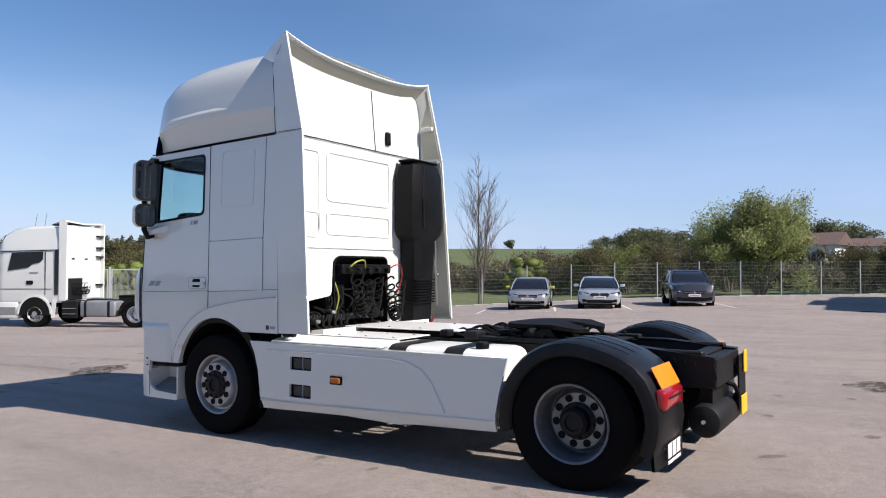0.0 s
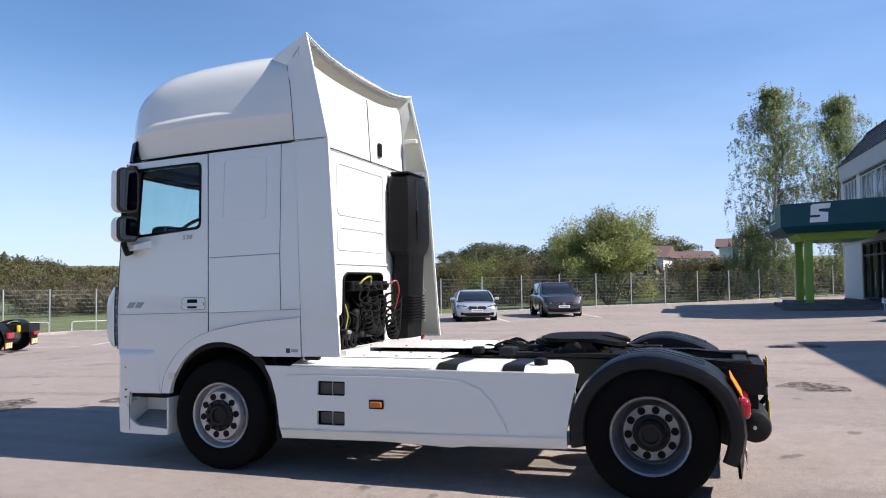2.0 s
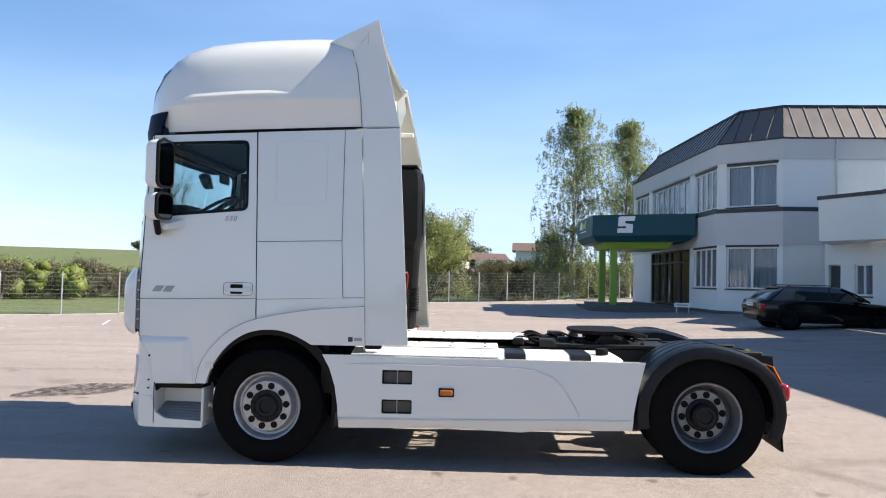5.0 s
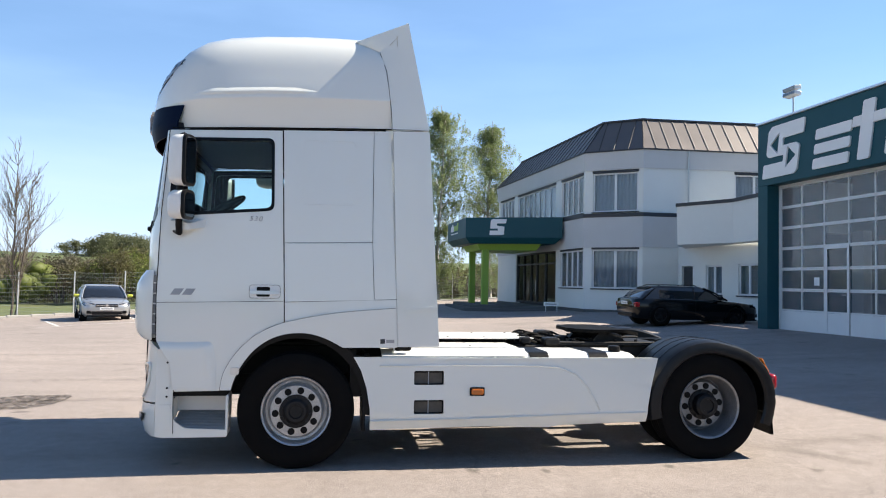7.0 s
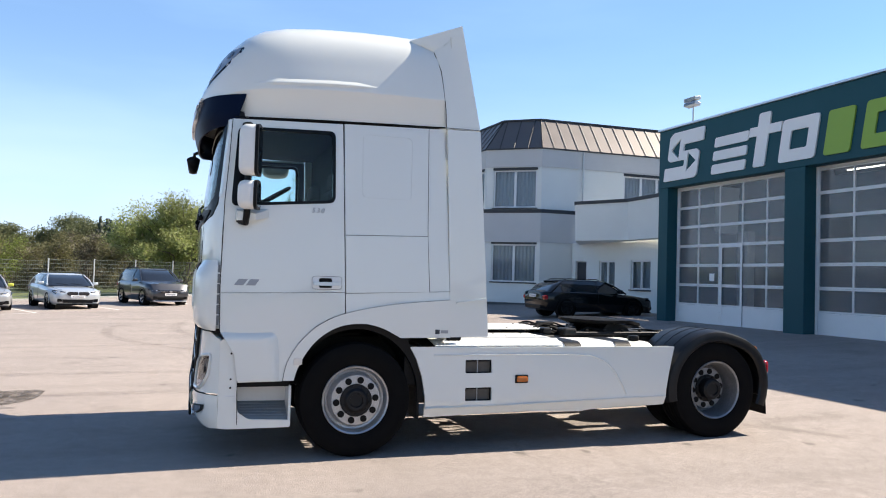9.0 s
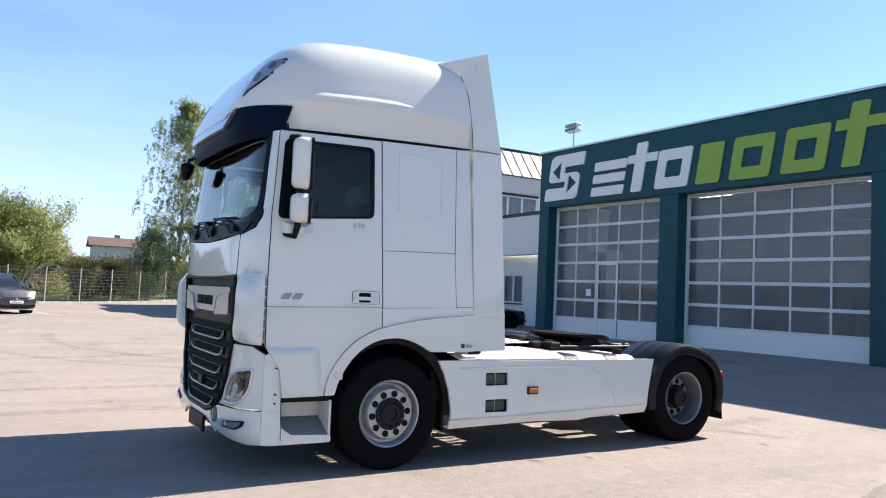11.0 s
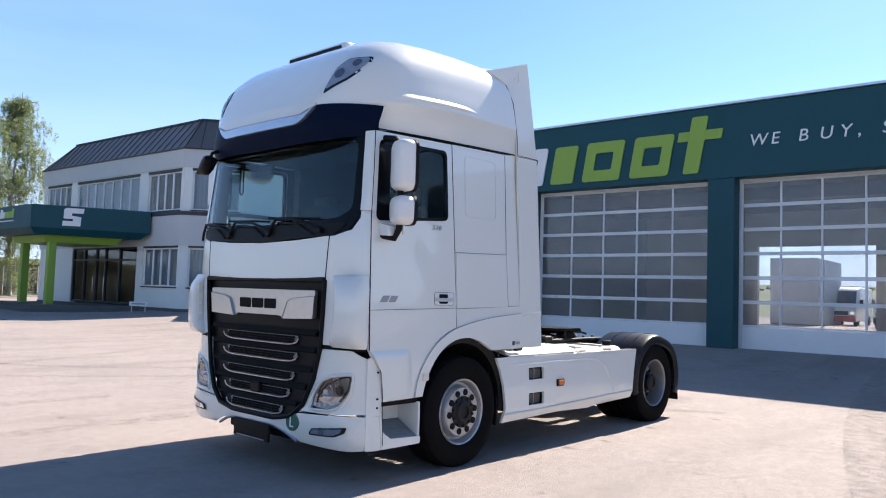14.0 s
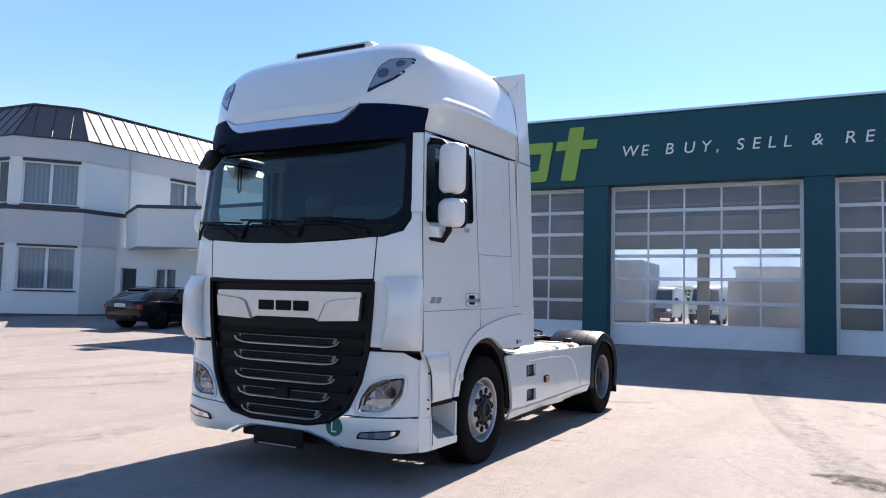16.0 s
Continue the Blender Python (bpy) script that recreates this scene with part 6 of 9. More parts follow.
for s in (-1, 1):
    BUMP_O = [(s * 0.815, 1.065), (s * 1.1, 1.065), (s * 1.205, 1.0), (s * 1.215, 0.57), (s * 0.62, 0.54), (s * 0.67, 0.6), (s * 0.775, 0.82)]
    HEAD_O = round_poly([(s * 0.74, 0.575), (s * 0.765, 0.7), (s * 0.85, 0.81), (s * 0.96, 0.86), (s * 1.13, 0.885), (s * 1.115, 0.72), (s * 1.04, 0.615), (s * 0.95, 0.58)], 0.04)
    bumper = part("upper_bumper", sheet_on(BUMP_O, on_front(0.0), [HEAD_O], 0.06, 0.03), WHITE_PAINT, truck, smooth=50)
    head = part("headlight", sheet_on(HEAD_O, on_front(-0.05), (), 0.08, 0.01), HEAD_BACK, truck, "clear headlight with bright reflectors", smooth=50)
    part("lens", sheet_on(HEAD_O, on_front(0.004), (), 0.06, 0.004), LAMP_GLASS, head, smooth=50, shadow=False)
    part("bezel", tube([(front_x(y, z) - 0.004, y, z) for y, z in HEAD_O + HEAD_O[:1]], 0.014, 6), WHITE_PAINT, head, smooth=60)
    part("inner_frame", tube([(front_x(y, z) + 0.018, s * y, z) for y, z in eased([(0.79, 0.61), (0.82, 0.7), (0.9, 0.785), (1.0, 0.835), (1.09, 0.855), (1.08, 0.75), (1.02, 0.66)])], 0.009, 5), SEAM, head, "dark inner frame")
    part("light_guide", tube([(front_x(y, z) + 0.016, s * y, z) for y, z in eased([(0.8, 0.7), (0.785, 0.62), (0.85, 0.605), (0.95, 0.61), (1.03, 0.65)])], 0.013, 6), SIGN_WHITE, head, "white daytime light guide", smooth=60)
    part("projector", turned(cyl(0.042, 0.02, 20, axis="x", bevel=0.008), Matrix.Translation((front_x(1.02, 0.75) + 0.012, s * 1.02, 0.75))), HUB, head, "dark projector lens", smooth=50)
    for y, z, r in ((0.91, 0.72, 0.06), (0.98, 0.815, 0.035)):
        b = lathe([(0.012, 0.05), (r * 0.6, 0.035), (r, 0.0), (r * 1.12, 0.0)], 20, axis="x")
        part("reflector", turned(b, Matrix.Translation((front_x(y, z) + 0.014, s * y, z))), CHROME, head, smooth=50)
    for k in range(3):
        y = 0.79 + 0.05 * k
        part("running_light", box(front_x(y, 0.61) + 0.0, front_x(y, 0.61) + 0.03, s * y - 0.018, s * y + 0.018, 0.6, 0.635, 0.006, 1), SIGN_WHITE, head)
    part("inner_trim", sheet_on(round_poly([(s * 0.77, 0.595), (s * 0.79, 0.66), (s * 0.87, 0.69), (s * 1.08, 0.705), (s * 1.03, 0.635), (s * 0.95, 0.6)], 0.01), on_front(-0.02), (), 0.1, 0.01), CHROME, head)
    # flank of the bumper running back to the step
    flank = [(-1.142, 1.0), (-1.09, 1.03), (-1.02, 0.9), (-1.0, 0.7), (-0.998, 0.55), (-1.142, 0.55)]
    part("bumper_flank", sheet_on(flank, lambda x, z, s=s: (x, s * (1.215 + 0.02 * smoothstep(-1.142, -1.03, x)), z), (), 0.1, inward(s, 0.02)), WHITE_PAINT, truck, smooth=50)
    part("flank_joint", tube(eased([(-1.1, s * 1.238, 1.05), (-1.045, s * 1.239, 0.96), (-1.01, s * 1.24, 0.85), (-0.998, s * 1.24, 0.7), (-0.997, s * 1.247, 0.56), (-0.99, s * 1.252, 0.32)]), 0.003, 5), SEAM, truck)
    for z in (0.9, 0.69, 0.62):
        part("flank_bolt", cyl(0.008, 0.01, 10, axis="y", at=(-1.05, s * 1.24, z - 0.0)), SEAM, truck)
    # step
    step = part("cab_step", sheet_on(round_poly([(-1.03, 0.56), (-1.0, 0.286), (-0.56, 0.286), (-0.555, 0.345), (-0.9, 0.362), (-0.985, 0.42), (-1.0, 0.5)], 0.02), lambda x, z, s=s: (x, s * 1.25, z), (), 0.2, inward(s, 0.03)), WHITE_PAINT, truck, smooth=30)
    part("step_tread", loft([[(-1.0, s * 1.235, 0.36), (-0.56, s * 1.235, 0.345)], [(-0.985, s * 1.0, 0.475), (-0.56, s * 1.0, 0.47)]], False, False), STEP_GREY, step, "grey ribbed step tread")
    for k in range(6):
        f = (k + 0.8) / 7
        part("tread_rib", tube([(-0.96, s * (1.235 - 0.235 * f), 0.36 + 0.115 * f), (-0.58, s * (1.235 - 0.235 * f), 0.348 + 0.122 * f)], 0.005, 4), STEP_GREY, step)
    part("step_back", box(-1.03, -0.57, s * 0.99 - 0.015, s * 0.99 + 0.015, 0.46, 0.66, 0.006, 1), WHITE_PLASTIC, step)
    part("step_cheek", loft([[(-1.02, s * 1.235, 0.34), (-1.02, s * 1.235, 0.56)], [(-1.0, s * 1.0, 0.46), (-1.0, s * 1.0, 0.62)]], False, False), WHITE_PLASTIC, step)
    part("step_end", box(-0.578, -0.556, s * 1.12 - 0.125, s * 1.12 + 0.125, 0.33, 0.63, 0.008, 1), WHITE_PAINT, step)
    part("step_floor", box(-1.03, -0.56, s * 1.13 - 0.11, s * 1.13 + 0.11, 0.29, 0.335, 0.01), WHITE_PLASTIC, step)
    part("sill_shadow", box(-1.0, -0.57, s * 1.12 - 0.09, s * 1.12 + 0.09, 0.62, 0.67), SEAM, truck)
    # fog lamp
    fog_o = round_poly([(s * 0.76, 0.375), (s * 0.79, 0.43), (s * 1.12, 0.47), (s * 1.1, 0.42), (s * 1.02, 0.385)], 0.02)
    fog = part("fog_lamp", sheet_on(fog_o, on_front(0.014), (), 0.04, 0.004), HUB, truck, "chrome fog lamp", smooth=40)
    part("fog_reflector", sheet_on(round_poly([(s * 0.785, 0.388), (s * 0.81, 0.425), (s * 1.09, 0.457), (s * 1.075, 0.425), (s * 1.01, 0.396)], 0.015), on_front(0.0195), (), 0.04, 0.002), CHROME, fog, smooth=40)
    part("fog_lens", turned(cyl(0.03, 0.012, 16, axis="x"), Matrix.Translation((front_x(0.9, 0.42) - 0.02, s * 0.9, 0.418))), LAMP_GLASS, fog)
LOW_O = [(-1.215, 0.56), (-0.62, 0.53), (-0.5, 0.475), (-0.36, 0.44), (0.36, 0.44), (0.5, 0.475), (0.62, 0.53), (1.215, 0.56), (1.215, 0.288), (1.1, 0.272), (0.62, 0.29), (0.48, 0.35), (0.3, 0.395), (-0.3, 0.395), (-0.48, 0.35), (-0.62, 0.29), (-1.1, 0.272), (-1.215, 0.288)]
part("lower_bumper", sheet_on(LOW_O, on_front(0.004), (), 0.06, 0.04), WHITE_PAINT, truck, smooth=50)
for s in (-1, 1):
    part("bumper_end", sheet_on(round_poly([(-1.142, 0.552), (-0.995, 0.552), (-0.985, 0.286), (-1.08, 0.284), (-1.142, 0.287)], 0.015), lambda x, z, s=s: (x, s * (1.215 + 0.03 * smoothstep(-1.142, -1.03, x)), z), (), 0.1, inward(s, 0.02)), WHITE_PAINT, truck, smooth=50)
part("bumper_joint", tube([(front_x(y, 0.55) - 0.005, y, 0.548 + 0.014 * (abs(y) - 0.62)) for y in [-1.21 + 0.1 * k for k in range(7)]], 0.004, 4), SEAM, truck)
part("air_dam", box(-1.25, -1.21, -0.48, 0.48, 0.27, 0.42, 0.01, 1), BLACK_PLASTIC, truck)
part("tow_bar_strip", tube([(front_x(y, 0.37) + 0.004, y, z) for y, z in ((-0.6, 0.3), (-0.46, 0.35), (-0.3, 0.385), (0, 0.39), (0.3, 0.385), (0.42, 0.35), (0.52, 0.3))], 0.013, 6), ALU, truck)
plate_h = part("plate_holder", box(-1.36, -1.335, -0.26, 0.26, 0.23, 0.385, 0.008, 1), BLACK_PLASTIC, truck, "empty black number plate holder")
part("plate_bar", box(-1.363, -1.361, -0.2, 0.2, 0.24, 0.25), GREY_PAINT, plate_h)
stick = part("round_sticker", turned(cyl(0.075, 0.006, 24, axis="x"), Matrix.Translation((front_x(-0.56, 0.45) - 0.01, -0.56, 0.45)) @ pose(0, 0, 0, 0, 0, 5)), material("sticker_green", (0.01, 0.1, 0.075), 0.4), truck, "round dark green sticker with letter")
b = text_mesh("L", 0.12, 0.002)
turned(b, Matrix.Translation((front_x(-0.56, 0.45) - 0.016, -0.525, 0.408)) @ pose(0, 0, 0, 90, 0, -90))
part("sticker_letter", b, SIGN_WHITE, stick)

# ---- mirrors ----
for s in (-1, 1):
    my = -1.345 if s < 0 else 1.295
    mir = part("mirror_arm", tube([(-1.0, s * 1.17, 2.8), (-0.97, s * 1.26, 2.79), (-0.975, my, 2.72), (-0.975, my, 2.3), (-0.975, my, 2.05), (-0.98, s * 1.3, 1.975), (-1.03, s * 1.19, 2.0)], 0.028, 8), BLACK_PLASTIC, truck, smooth=60)
    for z0, z1, x0, x1, nm in ((2.355, 2.77, -1.04, -0.9, "main_mirror"), (2.08, 2.315, -1.04, -0.9, "wide_angle_mirror")):
        rings = []
        for x, grow_by, r in ((x0, -0.035, 0.05), (x0 + 0.012, -0.015, 0.06), (x0 + 0.045, 0.0, 0.065), (x1 - 0.02, 0.0, 0.065), (x1, -0.006, 0.06)):
            g = grow_by
            rings.append([(x, my + s * u, v) for u, v in rounded(-0.086 - g, 0.116 + g, z0 - g, z1 + g, r)])
        turn = Matrix.Translation((-0.97, my, 0)) @ Matrix.Rotation(radians(15 * s), 4, "Z") @ Matrix.Translation((0.97, -my, 0))
        h = part(nm, loft(rings), WHITE_PLASTIC, mir, "white mirror housing", smooth=60, m=turn)
        part("mirror_rim", plate(rounded(-0.088, 0.118, z0 - 0.002, z1 + 0.002, 0.06), 0.026, lambda u, v, w: (x1 - 0.008 + w, my + s * u, v)), BLACK_PLASTIC, h, smooth=40)
        part("mirror_glass", plate(rounded(-0.072, 0.102, z0 + 0.02, z1 - 0.02, 0.045), 0.003, lambda u, v, w: (x1 + 0.0185 + w, my + s * u, v)), MIRROR_GLASS, h)
    part("mirror_foot", loft([[(-1.06, s * 1.19, 2.0), (-0.78, s * 1.2, 2.03), (-0.78, s * 1.2, 2.1), (-1.06, s * 1.18, 2.1)], [(-1.05, s * 1.3, 1.99), (-0.9, s * 1.3, 2.0), (-0.9, s * 1.3, 2.05), (-1.05, s * 1.3, 2.07)]]), WHITE_PAINT, mir, smooth=30)
# blade-like front mirror under the visor, kerb mirror over the far door
blade = []
for k in range(9):
    f = k / 8
    y, z, w = 0.765 + 0.19 * f, 2.755 - 0.115 * f, 0.014 + 0.075 * math.sin(math.pi * min(f + 0.1, 1.0))
    blade.append([(-1.4 + 0.07 * math.cos(a) * (1 - 0.4 * f), y + w * 0.5 * math.sin(a) * 0.6, z + w * math.sin(a)) for a in (math.tau * i / 12 for i in range(12))])
front_mirror = part("front_mirror", loft(blade), BLACK_PLASTIC, truck, "black front mirror under the visor", smooth=60)
part("front_mirror_arm", tube([(-1.3, 0.76, 2.86), (-1.39, 0.77, 2.82), (-1.4, 0.8, 2.74)], 0.018, 6), BLACK_PLASTIC, front_mirror)
bowl = []
for k in range(11):
    f = k / 10
    x, d = -0.475 + 0.155 * math.cos(math.pi * (1 - f)), 0.135 * math.sqrt(max(1e-3, 1 - (2 * f - 1) ** 2))
    bowl.append([(x, 1.33 + 0.075 * math.cos(a), 2.815 - max(0.012, d) * max(0.0, math.sin(a)) + 0.012 * min(0.0, math.sin(a))) for a in (math.tau * i / 16 for i in range(16))])
kerb_mirror = part("kerb_mirror", loft(bowl), SILVER_SHELL, truck, "silver-grey kerb mirror over the far door", smooth=60)
for x in (-0.56, -0.39):
    part("kerb_mirror_arm", tube([(x, 1.18, 2.86), (x, 1.28, 2.85), (x, 1.31, 2.82)], 0.016, 6), BLACK_PLASTIC, kerb_mirror)

# ---- rear of cab ----
b = plate([(-1.165, 0.99), (1.165, 0.99), (1.15, 2.93), (-1.15, 2.93)], 0.03, lambda u, v, w: (0.85 - w, u, v), [round_poly([(-1.0, 1.0), (0.42, 1.0), (0.42, 1.74), (0.35, 1.77), (-0.4, 1.77), (-0.48, 1.72), (-0.5, 1.36), (-0.98, 1.3)], 0.05)])
rear = part("rear_wall", b, WHITE_PAINT, truck)
for o in (rounded(-1.0, -0.68, 1.95, 2.83, 0.06), rounded(-0.58, 0.48, 2.32, 2.84, 0.06), rounded(-0.58, 0.48, 1.98, 2.22, 0.05), rounded(-1.0, -0.68, 1.98, 2.22, 0.05)):
    us, vs = [p[0] for p in o], [p[1] for p in o]
    i = rounded(min(us) + 0.025, max(us) - 0.025, min(vs) + 0.025, max(vs) - 0.025, 0.04)
    part("pressed_rib", plate(o, 0.007, lambda u, v, w: (0.851 + w, u, v), [i]), WHITE_PAINT, rear)
part("rear_fold", box(0.85, 0.862, -1.1, 0.55, 1.84, 1.87, 0.004, 1), WHITE_PAINT, rear)
up_rear = part("roof_rear", plate([(-1.17, 2.945), (1.17, 2.945), (1.165, 3.4), (1.1, 3.68), (0.8, 3.78), (-0.8, 3.78), (-1.1, 3.68), (-1.165, 3.4)], 0.03, lambda u, v, w: (0.79 - w, u, v)), WHITE_PAINT, truck)
part("rear_joint", tube([(0.86, -1.15, 2.938), (0.86, 1.15, 2.938)], 0.007, 5), SEAM, truck)
part("vertical_joint", tube([(0.793, 0.22, 3.62), (0.793, 0.3, 2.94)], 0.005, 4), SEAM, up_rear)
part("rear_vent", box(0.791, 0.82, 0.47, 0.56, 3.05, 3.2, 0.02), BLACK_PLASTIC, up_rear)
part("bay_back", box(0.45, 0.5, -1.1, 0.75, 0.95, 1.85), CHASSIS, truck)
part("bay_frame", plate(round_poly([(-0.48, 0.99), (0.42, 0.99), (0.42, 1.74), (0.35, 1.77), (-0.4, 1.77), (-0.48, 1.72)], 0.05), 0.06, lambda u, v, w: (0.868 - w, u, v), [round_poly([(-0.465, 1.0), (0.405, 1.0), (0.405, 1.725), (0.34, 1.75), (-0.39, 1.75), (-0.465, 1.705)], 0.04)]), BLACK_PLASTIC, truck)
# connection panel, coiled air lines
bay = part("line_bracket", box(0.8, 0.93, -0.42, 0.4, 1.58, 1.68, 0.015), BLACK_PLASTIC, truck)
for k in range(5):
    part("coupling", cyl(0.025, 0.06, 10, axis="x", at=(0.95, -0.34 + 0.16 * k, 1.63)), HUB, bay)
part("valve_block", box(0.6, 0.78, -0.5, -0.2, 1.15, 1.5, 0.03), HUB, truck)
part("valve_block", box(0.55, 0.75, 0.0, 0.35, 1.1, 1.4, 0.04), CHASSIS, truck)
for k, (y, z) in enumerate(((-0.45, 1.3), (-0.2, 1.12), (0.3, 1.2))):
    part("bolt_cap", cyl(0.02, 0.03, 10, axis="x", at=(0.8, y, z)), ALU, truck)
RED_HOSE, YEL_HOSE = material("hose_red", (0.3, 0.025, 0.02), 0.4), material("hose_yellow", (0.3, 0.29, 0.05), 0.4)


def coil(y0, z0, y1, z1, sag, turns, r, x=0.98):
    pts = []
    n = turns * 10
    for k in range(n + 1):
        f = k / n
        cy, cz = y0 + (y1 - y0) * f, z0 + (z1 - z0) * f - sag * 4 * f * (1 - f)
        a = f * turns * math.tau
        pts.append((x + r * math.cos(a), cy + r * 0.5 * math.sin(a + 0.6) , cz + r * math.sin(a)))
    return tube(pts, 0.011, 5)


for y0, z0, y1, z1, sag, turns, mat in ((-0.28, 1.58, -0.02, 1.5, 0.34, 15, SEAM), (-0.1, 1.58, 0.12, 1.55, 0.4, 16, SEAM), (0.3, 1.52, 0.52, 1.5, 0.4, 17, SEAM)):
    part("coiled_air_line", coil(y0, z0, y1, z1, sag, turns, 0.05), mat, truck, "black coiled air line", smooth=60)
part("hose", tube(eased([(0.95, -0.35, 1.63), (1.0, -0.3, 1.7), (1.0, -0.16, 1.72), (0.95, -0.08, 1.64)]), 0.009, 6), YEL_HOSE, truck, "yellow air hose", smooth=60)
part("hose", tube(eased([(0.95, 0.32, 1.63), (1.02, 0.42, 1.68), (1.02, 0.48, 1.55), (0.98, 0.44, 1.36)]), 0.008, 6), RED_HOSE, truck, "red air hose", smooth=60)
part("hose", tube(eased([(0.82, -0.42, 1.5), (0.86, -0.4, 1.35), (0.84, -0.42, 1.2)]), 0.008, 6), YEL_HOSE, truck, smooth=60)
for k in range(7):
    y = -0.55 + 0.16 * k
    part("cable", tube(eased([(0.75, y, 1.5 - 0.06 * (k % 3)), (0.85, y + 0.06, 1.3), (0.8, y - 0.04, 1.1), (0.9, y + 0.05, 1.0)]), 0.012, 5), SEAM, truck)
for k in range(8):
    y = -0.92 + 0.09 * k
    part("cable", tube(eased([(0.72, y, 1.26 - 0.03 * (k % 3)), (0.86, y + 0.05, 1.18), (0.9, y - 0.03, 1.06), (0.97, y + 0.1, 1.01)]), 0.013, 5), SEAM, truck)
for y, z in ((-0.85, 1.12), (-0.62, 1.2), (0.1, 1.05), (0.42, 1.02), (-0.3, 1.02)):
    part("air_coupling", cyl(0.03, 0.09, 10, axis="x", at=(0.93, y, z), bevel=0.008), HUB, truck, smooth=40)
    part("coupling_nut", cyl(0.018, 0.03, 6, axis="x", at=(0.99, y, z)), ALU, truck)
for k in range(12):
    x0 = 2.02 + 0.11 * k
    y0 = (-0.36, -0.24, -0.1, 0.05, 0.18, 0.3)[k % 6]
    part("chassis_hose", tube(eased([(x0, y0, 1.01), (x0 + 0.09, y0 + 0.05, 1.045 + 0.015 * (k % 3)), (x0 + 0.22, y0 - 0.04, 1.03), (x0 + 0.34, y0 + 0.02, 1.0)]), 0.011, 5), SEAM, truck)
for x0, y0 in ((2.15, -0.45), (2.38, 0.12), (2.6, -0.18), (2.3, 0.4)):
    part("chassis_valve", box(x0, x0 + 0.1, y0 - 0.05, y0 + 0.05, 1.0, 1.065, 0.015), HUB, truck)
# air intake stack
snork = part("air_intake", loft([[(0.87 + dx, 0.86 + dy, z) for dx, dy in ((0, -w), (0.04, -w - 0.02), (d - 0.04, -w), (d, -w * 0.6), (d, w * 0.7), (d - 0.04, w), (0.0, w))] for z, w, d in ((0.98, 0.17, 0.2), (1.5, 0.19, 0.22), (1.95, 0.2, 0.24), (2.02, 0.29, 0.26), (2.1, 0.31, 0.28), (2.7, 0.3, 0.28), (2.82, 0.26, 0.26), (2.87, 0.2, 0.2))]), BLACK_PLASTIC, truck, "tall black plastic air intake", smooth=30)
for k in range(9):
    part("bellows_ring", prism(round_poly([(0.866, 0.655), (1.105, 0.66), (1.105, 1.06), (0.866, 1.065)], 0.05), 1.24 + 0.032 * k, 1.256 + 0.032 * k), BLACK_PLASTIC, snork)
part("intake_rib", tube([(1.15, 0.72, 2.1), (1.155, 0.7, 2.45), (1.14, 0.74, 2.8)], 0.014, 6), BLACK_PLASTIC, snork)
part("intake_cap", box(0.88, 1.1, 0.6, 1.1, 2.865, 2.89, 0.01, 1), BLACK_PLASTIC, snork)
part("red_tap", tube([(1.05, 0.98, 0.98), (1.1, 1.0, 1.06)], 0.018, 6), RED_HOSE, truck)
part("side_guard_dark", box(0.83, 0.98, -1.18, -1.12, 0.99, 1.3, 0.02), BLACK_PLASTIC, truck)

# ---- cab inside ----
for s in (-1, 1):
    part("door_lining", plate([(-1.085, 2.835), (-0.17, 2.85), (-0.12, 1.15), (-1.13, 1.15), (-1.125, 2.1)], 0.02, lambda u, v, w, s=s: (u, s * (side_at(v) - 0.045 - w), v), [WIN]), CABIN_DARK, truck)
part("cab_floor", box(-1.05, 0.82, -1.1, 1.1, 1.1, 1.16), CABIN_DARK, truck)
part("cab_ceiling", box(-1.08, 0.82, -1.1, 1.1, 2.87, 2.93), CABIN_DARK, truck)
part("sleeper_curtain", box(-0.08, -0.05, -1.12, 1.12, 1.2, 2.88), CABIN_DARK, truck)
part("dashboard", loft([[(-1.14, y, 1.95), (-0.95, y, 2.06), (-0.85, y, 2.02), (-0.82, y, 1.85), (-0.9, y, 1.5), (-1.1, y, 1.4)] for y in (-1.04, 1.04)]), CABIN_DARK, truck, smooth=30)
for y in (-0.6, 0.6):
    seat = part("seat", box(-0.55, -0.1, y - 0.26, y + 0.26, 1.55, 1.7, 0.05, 3), CABIN_GREY, truck)
    part("seat_back", turned(box(-0.08, 0.06, -0.25, 0.25, 0, 0.68, 0.06, 3), pose(-0.2, y, 1.68, 0, 6)), CABIN_DARK, seat)
    part("seat_head", turned(box(-0.06, 0.05, -0.16, 0.16, 0.66, 0.86, 0.05, 3), pose(-0.2, y, 1.68, 0, 6)), CABIN_GREY, seat)
    part("seat_base", box(-0.5, -0.15, y - 0.2, y + 0.2, 1.16, 1.55), CABIN_DARK, seat)
wheel_b = lathe([(0.225 + 0.017 * math.cos(a), 0.017 * math.sin(a)) for a in [k * math.tau / 10 for k in range(11)]], 36, axis="z")
steer = part("steering_wheel", turned(wheel_b, pose(-0.74, -0.58, 2.24, 0, -32)), CABIN_DARK, truck, smooth=60)
part("steering_hub", turned(box(-0.2, 0.2, -0.04, 0.04, -0.02, 0.02, 0.015), pose(-0.74, -0.58, 2.24, 0, -32)), CABIN_DARK, steer)
part("steering_column", tube([(-0.75, -0.58, 2.22), (-0.95, -0.58, 1.8)], 0.05, 10), CABIN_DARK, steer)
part("sun_blind_roll", cyl(0.03, 1.9, 12, axis="y", at=(-1.1, 0, 2.8)), CABIN_DARK, truck)
part("cabin_mirror", box(-1.05, -1.02, 0.28, 0.56, 2.62, 2.72, 0.02), CABIN_GREY, truck)


